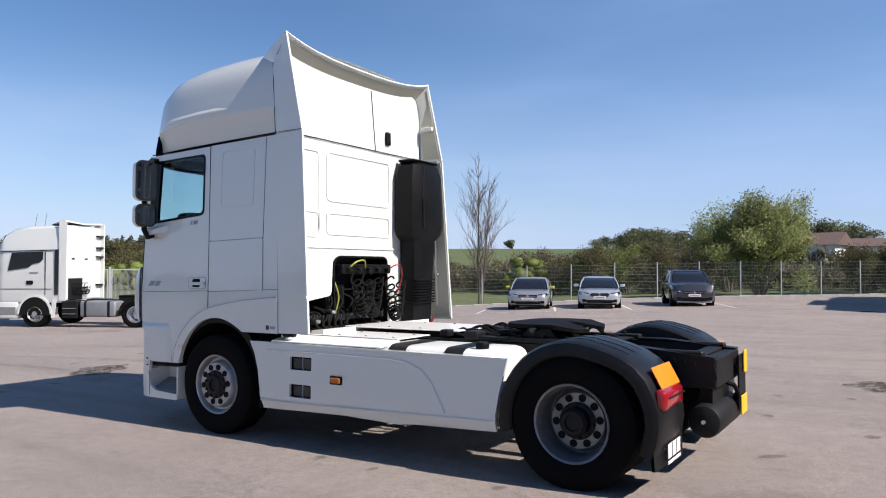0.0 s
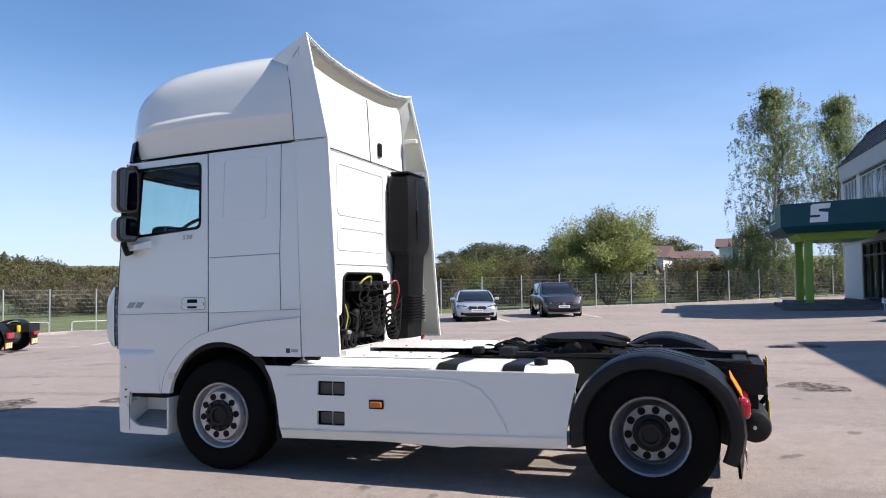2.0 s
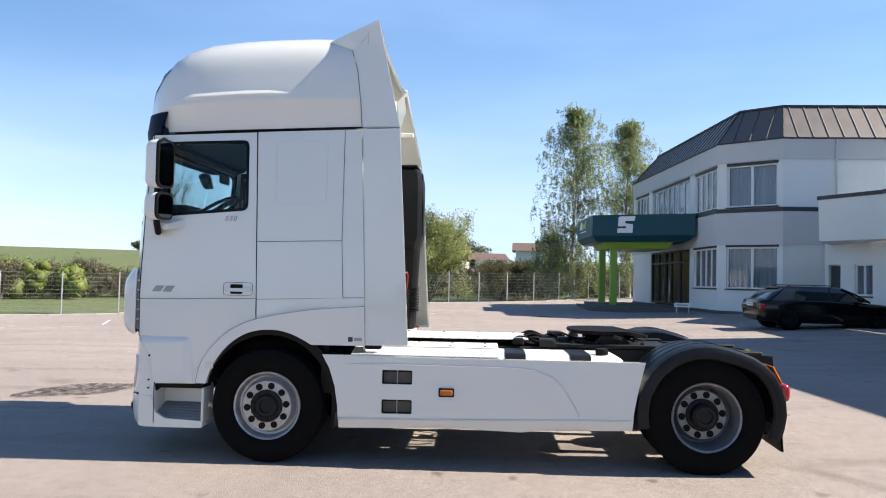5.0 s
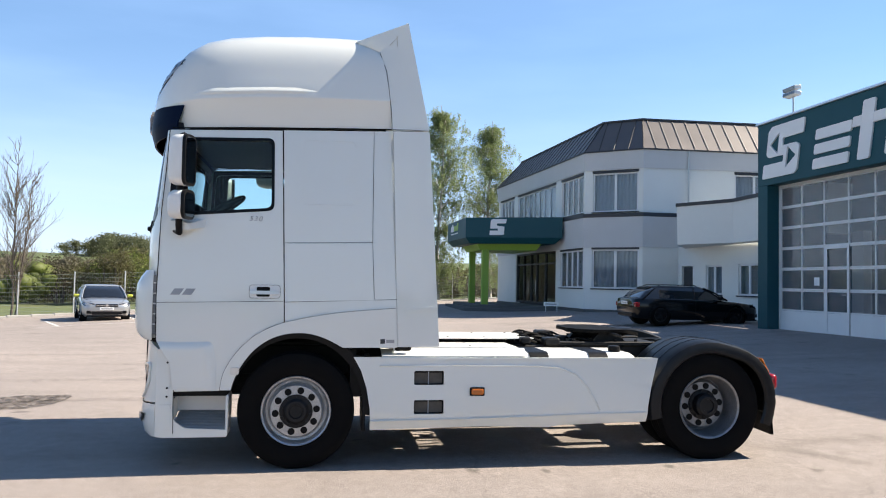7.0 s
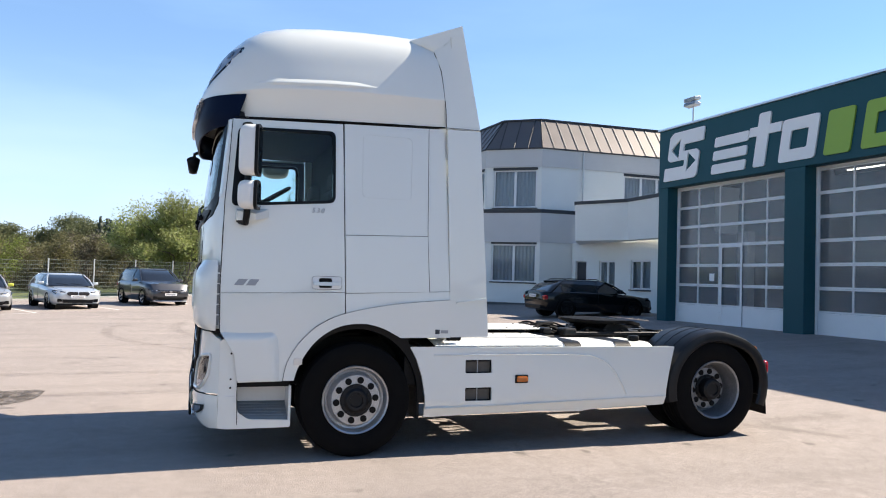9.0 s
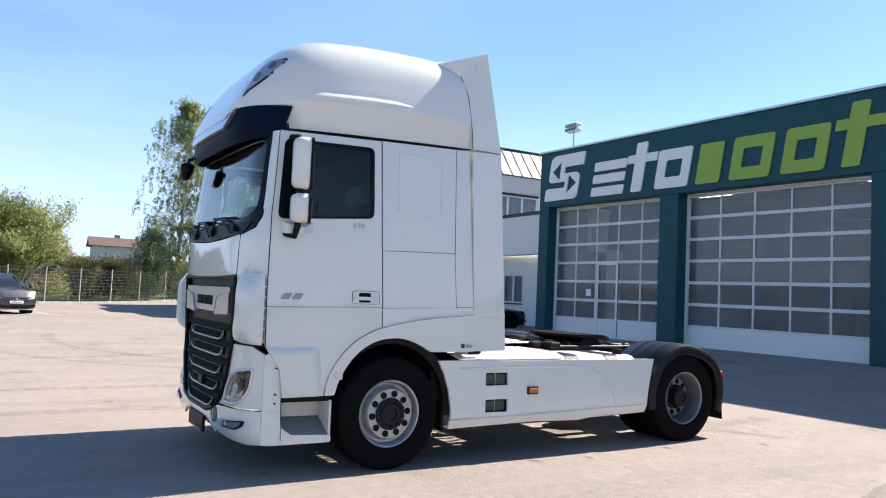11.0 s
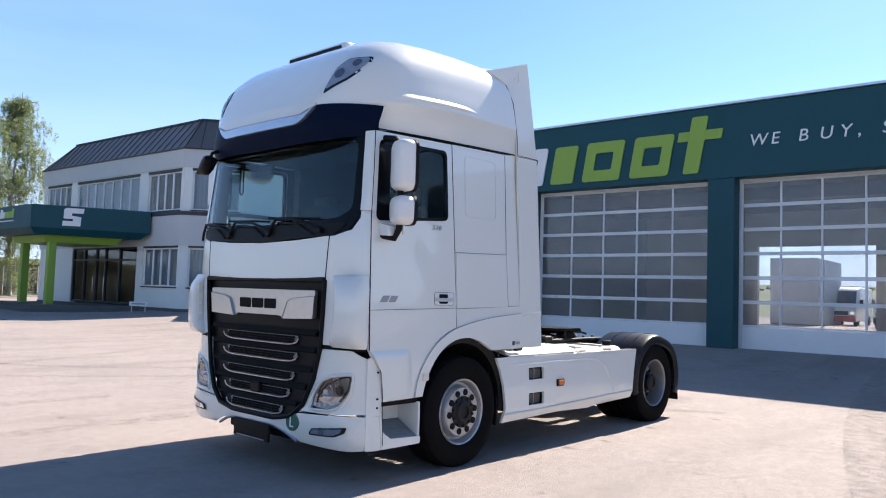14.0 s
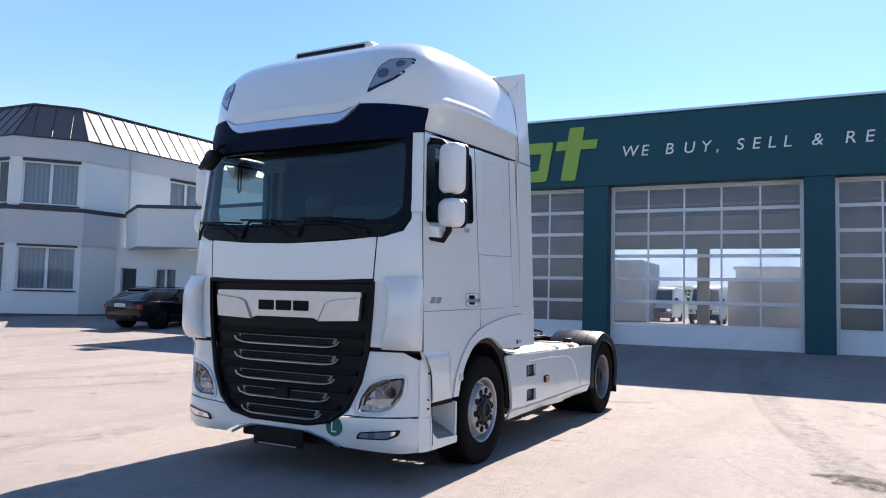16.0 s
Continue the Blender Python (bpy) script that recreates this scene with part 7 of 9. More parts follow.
# ---- wheels ----
AXLE = 3.745  # rear axle


def tyre(width, y_out, s):
    """Tyre with shoulder, sidewall bulge and grooved tread; y_out is its outer face."""
    w = width
    prof = [(0.284, 0.0 + 0.03), (0.32, 0.012), (0.4, 0.0), (0.455, 0.006), (0.48, 0.02), (0.49, 0.045)]
    n = 4
    for k in range(n):
        a = 0.06 + (w - 0.12) * (k + 0.5) / n
        prof += [(0.492, a - 0.022), (0.484, a - 0.018), (0.484, a + 0.018 - 0.024), (0.492, a + 0.0)]
    prof += [(0.49, w - 0.045), (0.48, w - 0.02), (0.455, w - 0.006), (0.4, w), (0.32, w - 0.012), (0.284, w - 0.03), (0.284, 0.03)]
    return lathe([(r, s * (y_out - a)) for r, a in prof], 64)


def road_wheel(x, s, rear_axle):
    z = 0.49
    root = part("wheel", tyre(0.315, 1.24, s), RUBBER, truck, "dusty truck wheel with steel rim", smooth=35, m=pose(x, 0, z))
    t2 = root
    if rear_axle:
        part("inner_tyre", tyre(0.3, 0.9, s), RUBBER, t2, smooth=35)
        prof = [(0.285, 1.205), (0.295, 1.222), (0.29, 1.232), (0.276, 1.222), (0.266, 1.19), (0.262, 1.13), (0.258, 1.06), (0.25, 1.02), (0.236, 1.01), (0.226, 1.03), (0.216, 1.07), (0.206, 1.084), (0.12, 1.085)]
        disc_y, hub_r, hub_y0, hub_y1, bolt_r, hole_r, hole_ring = 1.086, 0.105, 0.9, 1.2, 0.168, 0.026, 0.168
    else:
        prof = [(0.285, 1.205), (0.295, 1.222), (0.29, 1.232), (0.278, 1.225), (0.266, 1.195), (0.258, 1.16), (0.238, 1.155), (0.23, 1.18), (0.222, 1.215), (0.212, 1.23), (0.12, 1.232)]
        disc_y, hub_r, hub_y0, hub_y1, bolt_r, hole_r, hole_ring = 1.232, 0.105, 1.15, 1.262, 0.168, 0.026, 0.168
    rim = part("rim", lathe([(r, s * y) for r, y in prof], 60), RIM_REAR if rear_axle else RIM, t2, "grey steel rim", smooth=35)
    part("hub", lathe([(hub_r + 0.02, s * hub_y0), (hub_r + 0.02, s * (disc_y + 0.008)), (hub_r, s * (disc_y + 0.012)), (hub_r, s * (hub_y1 - 0.02)), (hub_r - 0.02, s * hub_y1), (0.06, s * hub_y1), (0.055, s * (hub_y1 - 0.015)), (0.0005, s * (hub_y1 - 0.015))], 36), HUB, t2, smooth=35)
    for k in range(10):
        a = k * math.tau / 10 + 0.1
        part("hand_hole", cyl(0.029, 0.008, 16, axis="y", at=(0.172 * math.cos(a), s * (disc_y + 0.002), 0.174 * math.sin(a))), SEAM, rim)
        a += math.tau / 20
        part("wheel_nut", cyl(0.014, 0.035, 6, axis="y", at=(0.126 * math.cos(a), s * (disc_y + 0.006), 0.126 * math.sin(a))), HUB, rim)
    part("hub_flange", cyl(0.14, 0.008, 36, axis="y", at=(0, s * (disc_y + 0.004), 0)), HUB, rim)


for s in (-1, 1):
    road_wheel(0.0, s, False)
    road_wheel(AXLE, s, True)
part("front_axle", box(-0.08, 0.08, -0.95, 0.95, 0.38, 0.5, 0.03), CHASSIS, truck)
part("rear_axle", cyl(0.12, 1.8, 16, axis="y", at=(AXLE, 0, 0.49)), CHASSIS, truck, smooth=40)
part("differential", cyl(0.26, 0.4, 20, axis="x", at=(3.75, 0, 0.5), bevel=0.05), CHASSIS, truck, smooth=40)

# ---- frame, skirts, deck ----
for s in (-1, 1):
    part("frame_rail", box(-0.9, 4.5, s * 0.39 - 0.04, s * 0.39 + 0.04, 0.7, 0.98, 0.012, 1), CHASSIS, truck)
    for k in range(5):
        part("rail_bolt", cyl(0.018, 0.02, 8, axis="y", at=(4.12 + 0.08 * k, s * 0.456, 0.92 - 0.008 * k)), HUB, truck)
    part("rail_tail", plate([(4.0, 0.985), (4.58, 0.93), (4.61, 0.78), (4.5, 0.7), (4.0, 0.7)], 0.012, lambda u, v, w, s=s: (u, s * (0.44 + w), v)), CHASSIS, truck)
    SK = [(0.475, 0.945), (0.69, 0.945), (3.235, 0.935), (3.2, 0.8), (3.165, 0.66), (3.135, 0.5), (3.13, 0.36), (2.32, 0.335), (2.2, 0.318), (1.6, 0.335), (0.625, 0.315), (0.62, 0.5), (0.59, 0.68), (0.54, 0.83)]
    V1, V2 = rounded(1.0, 1.26, 0.705, 0.825, 0.012), rounded(1.0, 1.26, 0.455, 0.575, 0.012)

    def skirt_at(x, z, s=s):
        # leans out towards a ridge near the foot
        return (x, s * (1.235 - 0.05 * smoothstep(0.42, 0.33, z) + 0.012 * smoothstep(0.95, 0.5, z)), z)

    skirt = part("side_skirt", sheet_on(SK, skirt_at, [V1, V2], 0.15, inward(s, 0.025)), WHITE_PAINT, truck, "white plastic side skirt", smooth=40)
    for zz in (0.705, 0.455):
        part("vent_box", box(0.99, 1.27, s * 1.16 - 0.03, s * 1.16 + 0.03, zz - 0.01, zz + 0.13), CHASSIS, skirt)
        part("vent_plate", box(1.01, 1.25, s * 1.2 - 0.004, s * 1.2 + 0.004, zz + 0.008, zz + 0.1), VENT_INNER, skirt)
        part("vent_bar", box(1.125, 1.133, s * 1.205 - 0.006, s * 1.205 + 0.006, zz, zz + 0.12), GREY_PAINT, skirt)
    part("marker_lamp", box(1.5, 1.61, s * 1.262 - 0.012, s * 1.262 + 0.008, 0.62, 0.672, 0.012), ORANGE, skirt, "amber side marker lamp")
    part("marker_bezel", box(1.488, 1.622, s * 1.25 - 0.01, s * 1.25 + 0.01, 0.608, 0.684, 0.01), BLACK_PLASTIC, skirt)
    curve = [(0.7, 0.87), (1.4, 0.875), (2.1, 0.87), (2.3, 0.855), (2.45, 0.8), (2.55, 0.7), (2.64, 0.55), (2.68, 0.47)]
    part("skirt_ridge", tube([skirt_at(x, z) for x, z in curve], 0.009, 5), WHITE_PAINT, skirt, smooth=60)
    part("skirt_foot_ridge", tube([skirt_at(x, z) for x, z in ((0.63, 0.4), (1.6, 0.415), (2.7, 0.445), (3.12, 0.45))], 0.008, 5), WHITE_PAINT, skirt, smooth=60)
    part("skirt_flange", box(0.7, 3.2, s * 1.2 - 0.04, s * 1.2 + 0.04, 0.925, 0.935), WHITE_PAINT, skirt)
    tank = part("fuel_tank", box(1.85, 3.1, s * 0.84 - 0.33, s * 0.84 + 0.33, 0.42, 0.975, 0.11, 4), WHITE_PLASTIC, truck, "pale fuel tank", smooth=50)
    for x in (2.12, 2.68):
        part("tank_strap", box(x, x + 0.045, s * 0.84 - 0.335, s * 0.84 + 0.335, 0.415, 0.981, 0.112, 4), BLACK_PLASTIC, tank, smooth=50)
    cap = part("tank_cap", cyl(0.055, 0.06, 14, at=(2.9, s * 1.02, 1.0), bevel=0.012), BLACK_PLASTIC, tank, smooth=40)
    part("battery_box", box(0.75, 1.75, s * 0.82 - 0.33, s * 0.82 + 0.33, 0.4, 0.9, 0.02), CHASSIS, truck)
    part("front_flap", box(0.555, 0.585, s * 1.0 - 0.19, s * 1.0 + 0.19, 0.3, 0.97, 0.008, 1), BLACK_PLASTIC, truck)
    part("skirt_front_gap", box(0.45, 0.62, s * 1.05 - 0.1, s * 1.05 + 0.1, 0.6, 0.95), BLACK_PLASTIC, truck)
for x0, x1, y0, y1, z in ((0.82, 2.0, -0.95, -0.42, 0.995), (0.95, 2.3, -0.42, 0.42, 1.04), (0.82, 2.0, 0.42, 0.95, 0.995)):
    deck = part("deck_plate", box(x0, x1, y0 + 0.004, y1 - 0.004, z, z + 0.012, 0.004, 1), WHITE_PLASTIC, truck, "white walk-on deck plate")
    for k in range(8):
        part("deck_bolt", cyl(0.012, 0.006, 8, at=(x0 + 0.12 + (x1 - x0 - 0.24) * (k % 4) / 3, y0 + 0.1 if k < 4 else y1 - 0.1, z + 0.014)), HUB, deck)
part("deck_ramp", loft([[(0.86, y, 1.03), (1.1, y, 1.05), (1.1, y, 1.0), (0.86, y, 1.0)] for y in (-0.9, 0.9)]), WHITE_PLASTIC, truck)
part("deck_edge", loft([[(0.72, -1.2, 0.945), (0.72, -0.98, 0.99), (2.05, -0.98, 0.99), (2.0, -1.2, 0.945)], [(0.72, -1.2, 0.953), (0.72, -0.98, 1.0), (2.05, -0.98, 1.0), (2.0, -1.2, 0.953)]]), WHITE_PLASTIC, truck)
for x in (1.0, 2.45, 3.3, 4.36):
    part("cross_member", box(x, x + 0.12, -0.36, 0.36, 0.75, 0.95, 0.01, 1), CHASSIS, truck)
part("gearbox", box(0.3, 1.7, -0.3, 0.3, 0.45, 1.0, 0.08), CHASSIS, truck)
part("engine_block", box(-0.9, 0.3, -0.4, 0.4, 0.5, 1.08, 0.08), CHASSIS, truck)
part("prop_shaft", cyl(0.06, 1.9, 12, axis="x", at=(2.6, 0, 0.6)), CHASSIS, truck)
for k in range(9):
    y = -0.3 + 0.075 * k
    part("chassis_hose", tube(eased([(2.2, y, 1.0), (2.35, y + 0.05 * (-1) ** k, 1.04 + 0.02 * (k % 3)), (2.55, y * 0.8, 1.02), (2.75, y * 0.9, 0.99)]), 0.012, 5), SEAM, truck)
part("chassis_valve", box(2.4, 2.55, -0.5, -0.32, 0.98, 1.06, 0.02), HUB, truck)
part("chassis_valve", box(2.55, 2.7, 0.3, 0.5, 0.98, 1.08, 0.02), HUB, truck)

# fifth wheel coupling
def fw_x(u):
    return 3.11 + (u - 3.11) * 0.78


fw = part("fifth_wheel", plate(round_poly([(fw_x(2.62), -0.2), (fw_x(2.72), -0.4), (fw_x(2.95), -0.47), (fw_x(3.3), -0.45), (fw_x(3.52), -0.36), (fw_x(3.6), -0.16), (3.25, -0.05), (3.2, 0.0), (3.25, 0.05), (fw_x(3.6), 0.16), (fw_x(3.52), 0.36), (fw_x(3.3), 0.45), (fw_x(2.95), 0.47), (fw_x(2.72), 0.4), (fw_x(2.62), 0.2)], 0.03), 0.032, lambda u, v, w: (u, v, 1.11 + w - 0.06 * max(0.0, (u - 3.25) / 0.3))), GREASE, truck, "greasy black fifth-wheel coupling")
part("plate_skirt", loft([[(x, y, 1.112) for x, y in ((2.8, -0.38), (3.35, -0.4), (3.35, 0.4), (2.8, 0.38))], [(x, y, 1.07) for x, y in ((2.88, -0.3), (3.28, -0.32), (3.28, 0.32), (2.88, 0.3))]]), GREASE, fw)
for s in (-1, 1):
    part("bearing", plate([(2.9, 1.0), (3.3, 1.0), (3.2, 1.1), (3.0, 1.1)], 0.1, lambda u, v, w, s=s: (u, s * 0.33 + w - 0.05, v)), CHASSIS, fw)
    part("mounting_rail", box(2.4, 3.75, s * 0.42 - 0.05, s * 0.42 + 0.05, 0.98, 1.02, 0.008, 1), CHASSIS, fw)
    for k in range(6):
        part("mount_bolt", cyl(0.018, 0.025, 8, at=(2.5 + 0.22 * k, s * 0.42, 1.03)), HUB, fw)
part("release_bar", tube([(3.1, -0.2, 1.1), (3.1, -0.55, 1.1), (3.15, -0.6, 1.08)], 0.015, 6), CHASSIS, fw)
part("base_plate", box(2.5, 3.7, -0.48, 0.48, 0.985, 0.998), CHASSIS, fw)

# rear mudguards
GUARD_BLACK = material("mudguard_black", (0.006, 0.0065, 0.008), 0.34, spec=0.24, vary=0.5, vary_scale=4, tint=(0.02, 0.02, 0.021), bump=0.1, bump_scale=60)
for s in (-1, 1):
    ring_o, ring_i = [], []
    pts = []
    for a in range(192, -28, -10):
        r = 0.575 + 0.075 * smoothstep(75, 30, a) - 0.03 * smoothstep(10, -20, a)
        pts.append((AXLE + r * math.cos(radians(a)), 0.5 + r * math.sin(radians(a))))
    prof = [(s * 1.235, -0.1), (s * 1.255, -0.085), (s * 1.26, -0.03), (s * 1.245, 0.005), (s * 1.2, 0.024), (s * 0.9, 0.03), (s * 0.64, 0.02), (s * 0.61, 0.0), (s * 0.605, -0.16)]
    rows = []
    for x, z in pts:
        d = Vector((x - AXLE, z - 0.5)).normalized()
        rows.append([(x + d.x * o, y, z + d.y * o) for y, o in prof])
    guard = part("mudguard", loft(rows, False, False), GUARD_BLACK, truck, "black plastic rear mudguard", smooth=40)
    for y in (0.8, 0.95, 1.1):
        part("mudguard_rib", tube([(p[0] + 0.032 * (p[0] - AXLE) / 0.6, s * y, p[1] + 0.032 * (p[1] - 0.5) / 0.6) for p in pts[5:15]], 0.003, 4), GUARD_BLACK, guard)
    flap = part("mud_flap", loft([[(4.285, s * 1.24, 0.8), (4.325, s * 0.68, 0.8)], [(4.345, s * 1.25, 0.55), (4.395, s * 0.68, 0.55)], [(4.365, s * 1.25, 0.23), (4.405, s * 0.68, 0.23)], [(4.345, s * 1.25, 0.23), (4.385, s * 0.68, 0.23)], [(4.325, s * 1.25, 0.55), (4.365, s * 0.68, 0.55)], [(4.265, s * 1.24, 0.8), (4.305, s * 0.68, 0.8)]], False, False), BLACK_PLASTIC, guard, "black rubber mud flap")
    for k in range(3):
        y0 = s * (1.08 - 0.11 * k)
        part("flap_mark", box(4.407, 4.411, min(y0, y0 - s * 0.09), max(y0, y0 - s * 0.09), 0.29, 0.39, 0.0), SIGN_WHITE, flap, "white plain flap block")
    part("flap_bar", box(4.407, 4.411, s * 0.92 - 0.16, s * 0.92 + 0.16, 0.25, 0.272), SIGN_WHITE, flap)
    part("lamp_panel", box(4.305, 4.385, s * 0.96 - 0.25, s * 0.96 + 0.25, 0.42, 0.68, 0.02), BLACK_PLASTIC, guard)
    part("reflector_plate", turned(box(-0.006, 0.006, -0.22, 0.22, -0.085, 0.085, 0.004, 1), pose(4.355, s * 0.93, 0.85, 0, -28)), REFLECT, guard, "orange reflective marker plate")
    tl = part("tail_lamp", box(4.345, 4.44, s * 0.99 - 0.23, s * 0.99 + 0.23, 0.635, 0.785, 0.04, 4), RED_LENS, guard, "red tail lamp cluster", smooth=40)
    part("lamp_divider", box(4.443, 4.448, s * 0.96 - 0.2, s * 0.96 + 0.2, 0.72, 0.73), SEAM, tl)
    for y0, y1 in ((1.02, 1.12), (0.84, 0.94)):
        part("panel_dash", box(4.384, 4.388, s * (y0 + y1) / 2 - 0.05, s * (y0 + y1) / 2 + 0.05, 0.5, 0.508), SIGN_WHITE, guard)
    part("guard_stay", tube([(4.1, s * 0.42, 0.85), (4.15, s * 0.95, 0.98)], 0.022, 6), CHASSIS, truck)
part("tail_cross_member", box(4.49, 4.6, -0.43, 0.43, 0.7, 0.93, 0.012), CHASSIS, truck)
air = part("air_tank", cyl(0.13, 0.85, 24, axis="y", at=(4.5, 0.0, 0.44), bevel=0.04), CHASSIS, truck, "black air reservoir", smooth=40)
part("drain_valve", cyl(0.015, 0.03, 8, axis="y", at=(4.5, -0.435, 0.44)), ALU, air)
part("tank_bracket", box(4.46, 4.54, -0.3, 0.3, 0.55, 0.72), CHASSIS, truck)
for y0, y1, z0, z1 in ((0.34, 0.47, 0.74, 0.93), (0.22, 0.45, 0.4, 0.56)):
    part("yellow_marker", turned(box(-0.006, 0.006, y0, y1, z0, z1, 0.004, 1), pose(4.655, 0, 0)), YELLOW, truck, "yellow marker plate")
part("marker_plate", box(4.63, 4.645, 0.2, 0.47, 0.46, 0.9, 0.004, 1), BLACK_PLASTIC, truck)
for s in (-1, 1):
    part("rail_flange", loft([[(x, s * 0.335, z), (x, s * 0.455, z), (x, s * 0.455, z + 0.01), (x, s * 0.335, z + 0.01)] for x, z in ((3.75, 0.983), (4.0, 0.985), (4.59, 0.931))]), HUB, truck)
part("marker_bracket", box(4.6, 4.64, 0.25, 0.47, 0.74, 0.8), CHASSIS, truck)
part("rear_hose", tube([(4.5, 0.1, 0.7), (4.62, 0.12, 0.66), (4.63, 0.2, 0.6), (4.58, 0.3, 0.5)], 0.02, 6), SEAM, truck)

part("instrument_hood", box(-1.14, -0.9, -0.84, -0.3, 2.02, 2.27, 0.06, 3), CABIN_DARK, truck, smooth=50)
part("hanging_strap", tube([(-0.98, 0.9, 2.75), (-0.985, 0.9, 2.5), (-0.965, 0.9, 2.47), (-0.945, 0.9, 2.5), (-0.95, 0.9, 2.75)], 0.008, 6), CABIN_DARK, truck)


# ---- parked cars ----
CAR_GLASS = material("car_glass_dark", (0.012, 0.014, 0.018), 0.05, coat=0.5)
PLATE_WHITE = material("number_plate", (0.75, 0.75, 0.76), 0.5)


def car_paint(name, col, metal=0.5):
    return material(name, col, 0.32, metal, coat=1.0, vary=0.08, vary_scale=2)


def parked_car(label, m, paint, L, W, H, kind="hatch", rim_dark=False, mirror=None):
    """A parked car, nose to local -x, standing on z = 0."""
    car = thing("car", label, "car", m, "parked cars")
    h = W / 2
    nose, tail = -L / 2, L / 2
    belt = H * (0.62 if kind != "estate" else 0.645)
    hood = H * (0.58 if kind != "suv" else 0.63)
    scr0, scr1 = nose + L * 0.27, nose + L * 0.44        # windscreen foot and head
    back0 = tail - L * (0.04 if kind != "hatch" else 0.06)
    back1 = tail - L * {"hatch": 0.14, "suv": 0.1, "estate": 0.17}[kind]
    st = [(nose, 0.3, 0.62, 0.66), (nose + 0.06, 0.22, 0.66, 0.84), (nose + 0.22, 0.18, hood * 0.93, 0.95), (nose + 0.7, 0.18, hood, 1.0),
          (scr0, 0.18, hood + 0.05, 1.0), (0, 0.18, belt + 0.03, 1.0), (tail - 0.8, 0.18, belt + 0.05, 1.0), (tail - 0.2, 0.22, belt + 0.04, 0.96), (tail - 0.05, 0.3, belt, 0.88), (tail, 0.4, belt * 0.8, 0.78)]
    rings = []
    for x, lo, hi, w in st:
        ww = h * w
        half = [(ww * 0.86, lo), (ww * 0.97, lo + 0.1), (ww, lo + 0.28 * (hi - lo) + 0.1), (ww, lo + 0.72 * (hi - lo)), (ww * 0.965, hi - 0.04), (ww * 0.9, hi), (ww * 0.5, hi + 0.025)]
        rings.append([(x, -y, z) for y, z in half] + [(x, y, z) for y, z in half[::-1]])
    body = part("body", loft(rings), paint, car, smooth=50)

    def house(x0, x1, z, w, r):
        return [(x, y, z) for x, y in round_poly([(x0, -w), (x1, -w), (x1, w), (x0, w)], r, 3)]

    part("glasshouse", loft([house(scr0 - 0.05, back0, belt, h * 0.93, 0.2), house(scr0 + (scr1 - scr0) * 0.55, (back0 + back1) / 2 + 0.05, belt + (H - belt) * 0.55, h * 0.85, 0.2), house(scr1, back1, H - 0.05, h * 0.73, 0.2)]), CAR_GLASS, car, smooth=40)
    roof = [house(scr1 - 0.02, back1 + 0.04, H - 0.06, h * 0.745, 0.2), house(scr1 + 0.02, back1, H - 0.025, h * 0.7, 0.2), house(scr1 + 0.25, back1 - 0.2, H, h * 0.5, 0.2)]
    part("roof", loft(roof), paint, car, smooth=50)
    for s in (-1, 1):
        for xa, xb in ((scr0 - 0.03, scr1), (0.12, 0.1), (back0 - 0.1, back1 - 0.1)):
            wide = 0.035 if xa != 0.12 else 0.028
            part("pillar", tube([(xa, s * h * 0.93, belt), ((xa + xb) / 2, s * h * 0.855, belt + (H - belt) * 0.5), (xb, s * h * (0.735 if xb < back1 - 0.11 else 0.68), H - 0.06)], wide, 6), paint, car, smooth=60)
        part("door_joint", tube([(0.1, s * h * 1.002, belt), (0.12, s * h * 1.002, 0.35)], 0.006, 4), SEAM, body)
        part("door_handle", box(0.2, 0.38, s * h - 0.015, s * h + 0.015, belt - 0.15, belt - 0.12, 0.006, 1), paint, body)
        mir = part("wing_mirror", box(scr0 + 0.25, scr0 + 0.38, s * (h + 0.1) - 0.11, s * (h + 0.1) + 0.11, belt + 0.03, belt + 0.155, 0.04, 3), mirror or paint, car, smooth=50)
        lens_o = [(nose + 0.05, s * h * 0.46, 0.58), (nose + 0.06, s * h * 0.5, 0.69), (nose + 0.25, s * h * 0.9, 0.75), (nose + 0.3, s * h * 0.965, 0.7), (nose + 0.13, s * h * 0.86, 0.6)]
        hl = part("headlight", loft([[(x + 0.08, y * 0.95, z) for x, y, z in lens_o], [(x - 0.035, y * 1.015, z) for x, y, z in lens_o]]), GLOSS_BLACK, car)
        for f in (0.35, 0.7):
            cx, cy = nose + 0.02 + 0.17 * f, s * h * (0.5 + 0.42 * f)
            part("headlight_bulb", box(cx - 0.045, cx + 0.03, cy - 0.055, cy + 0.055, 0.62, 0.69, 0.015, 1), CHROME, hl)
        part("tail_light", box(tail - 0.2, tail - 0.02, s * h * 0.78 - 0.16, s * h * 0.78 + 0.16, belt - 0.26, belt - 0.1, 0.03), RED_LENS, car)
        part("fog_recess", box(nose + 0.0, nose + 0.08, s * h * 0.66 - 0.13, s * h * 0.66 + 0.13, 0.3, 0.42, 0.02), BLACK_PLASTIC, body)
        for x in (nose + L * 0.2, nose + L * 0.2 + L * 0.6):
            r = 0.33 if kind != "suv" else 0.36
            part("wheel_arch", lathe([(r + 0.05, s * (h + 0.004)), (r + 0.05, s * (h - 0.25)), (0.02, s * (h - 0.25))], 28, at=(x, 0, r)), SEAM, body, smooth=30)
            lip = [(x + (r + 0.055) * math.cos(radians(a)), s * (h + 0.002), r + (r + 0.055) * math.sin(radians(a))) for a in range(-15, 200, 15)]
            part("arch_lip", tube(lip, 0.012, 5), paint if kind != "suv" else BLACK_PLASTIC, body, smooth=60)
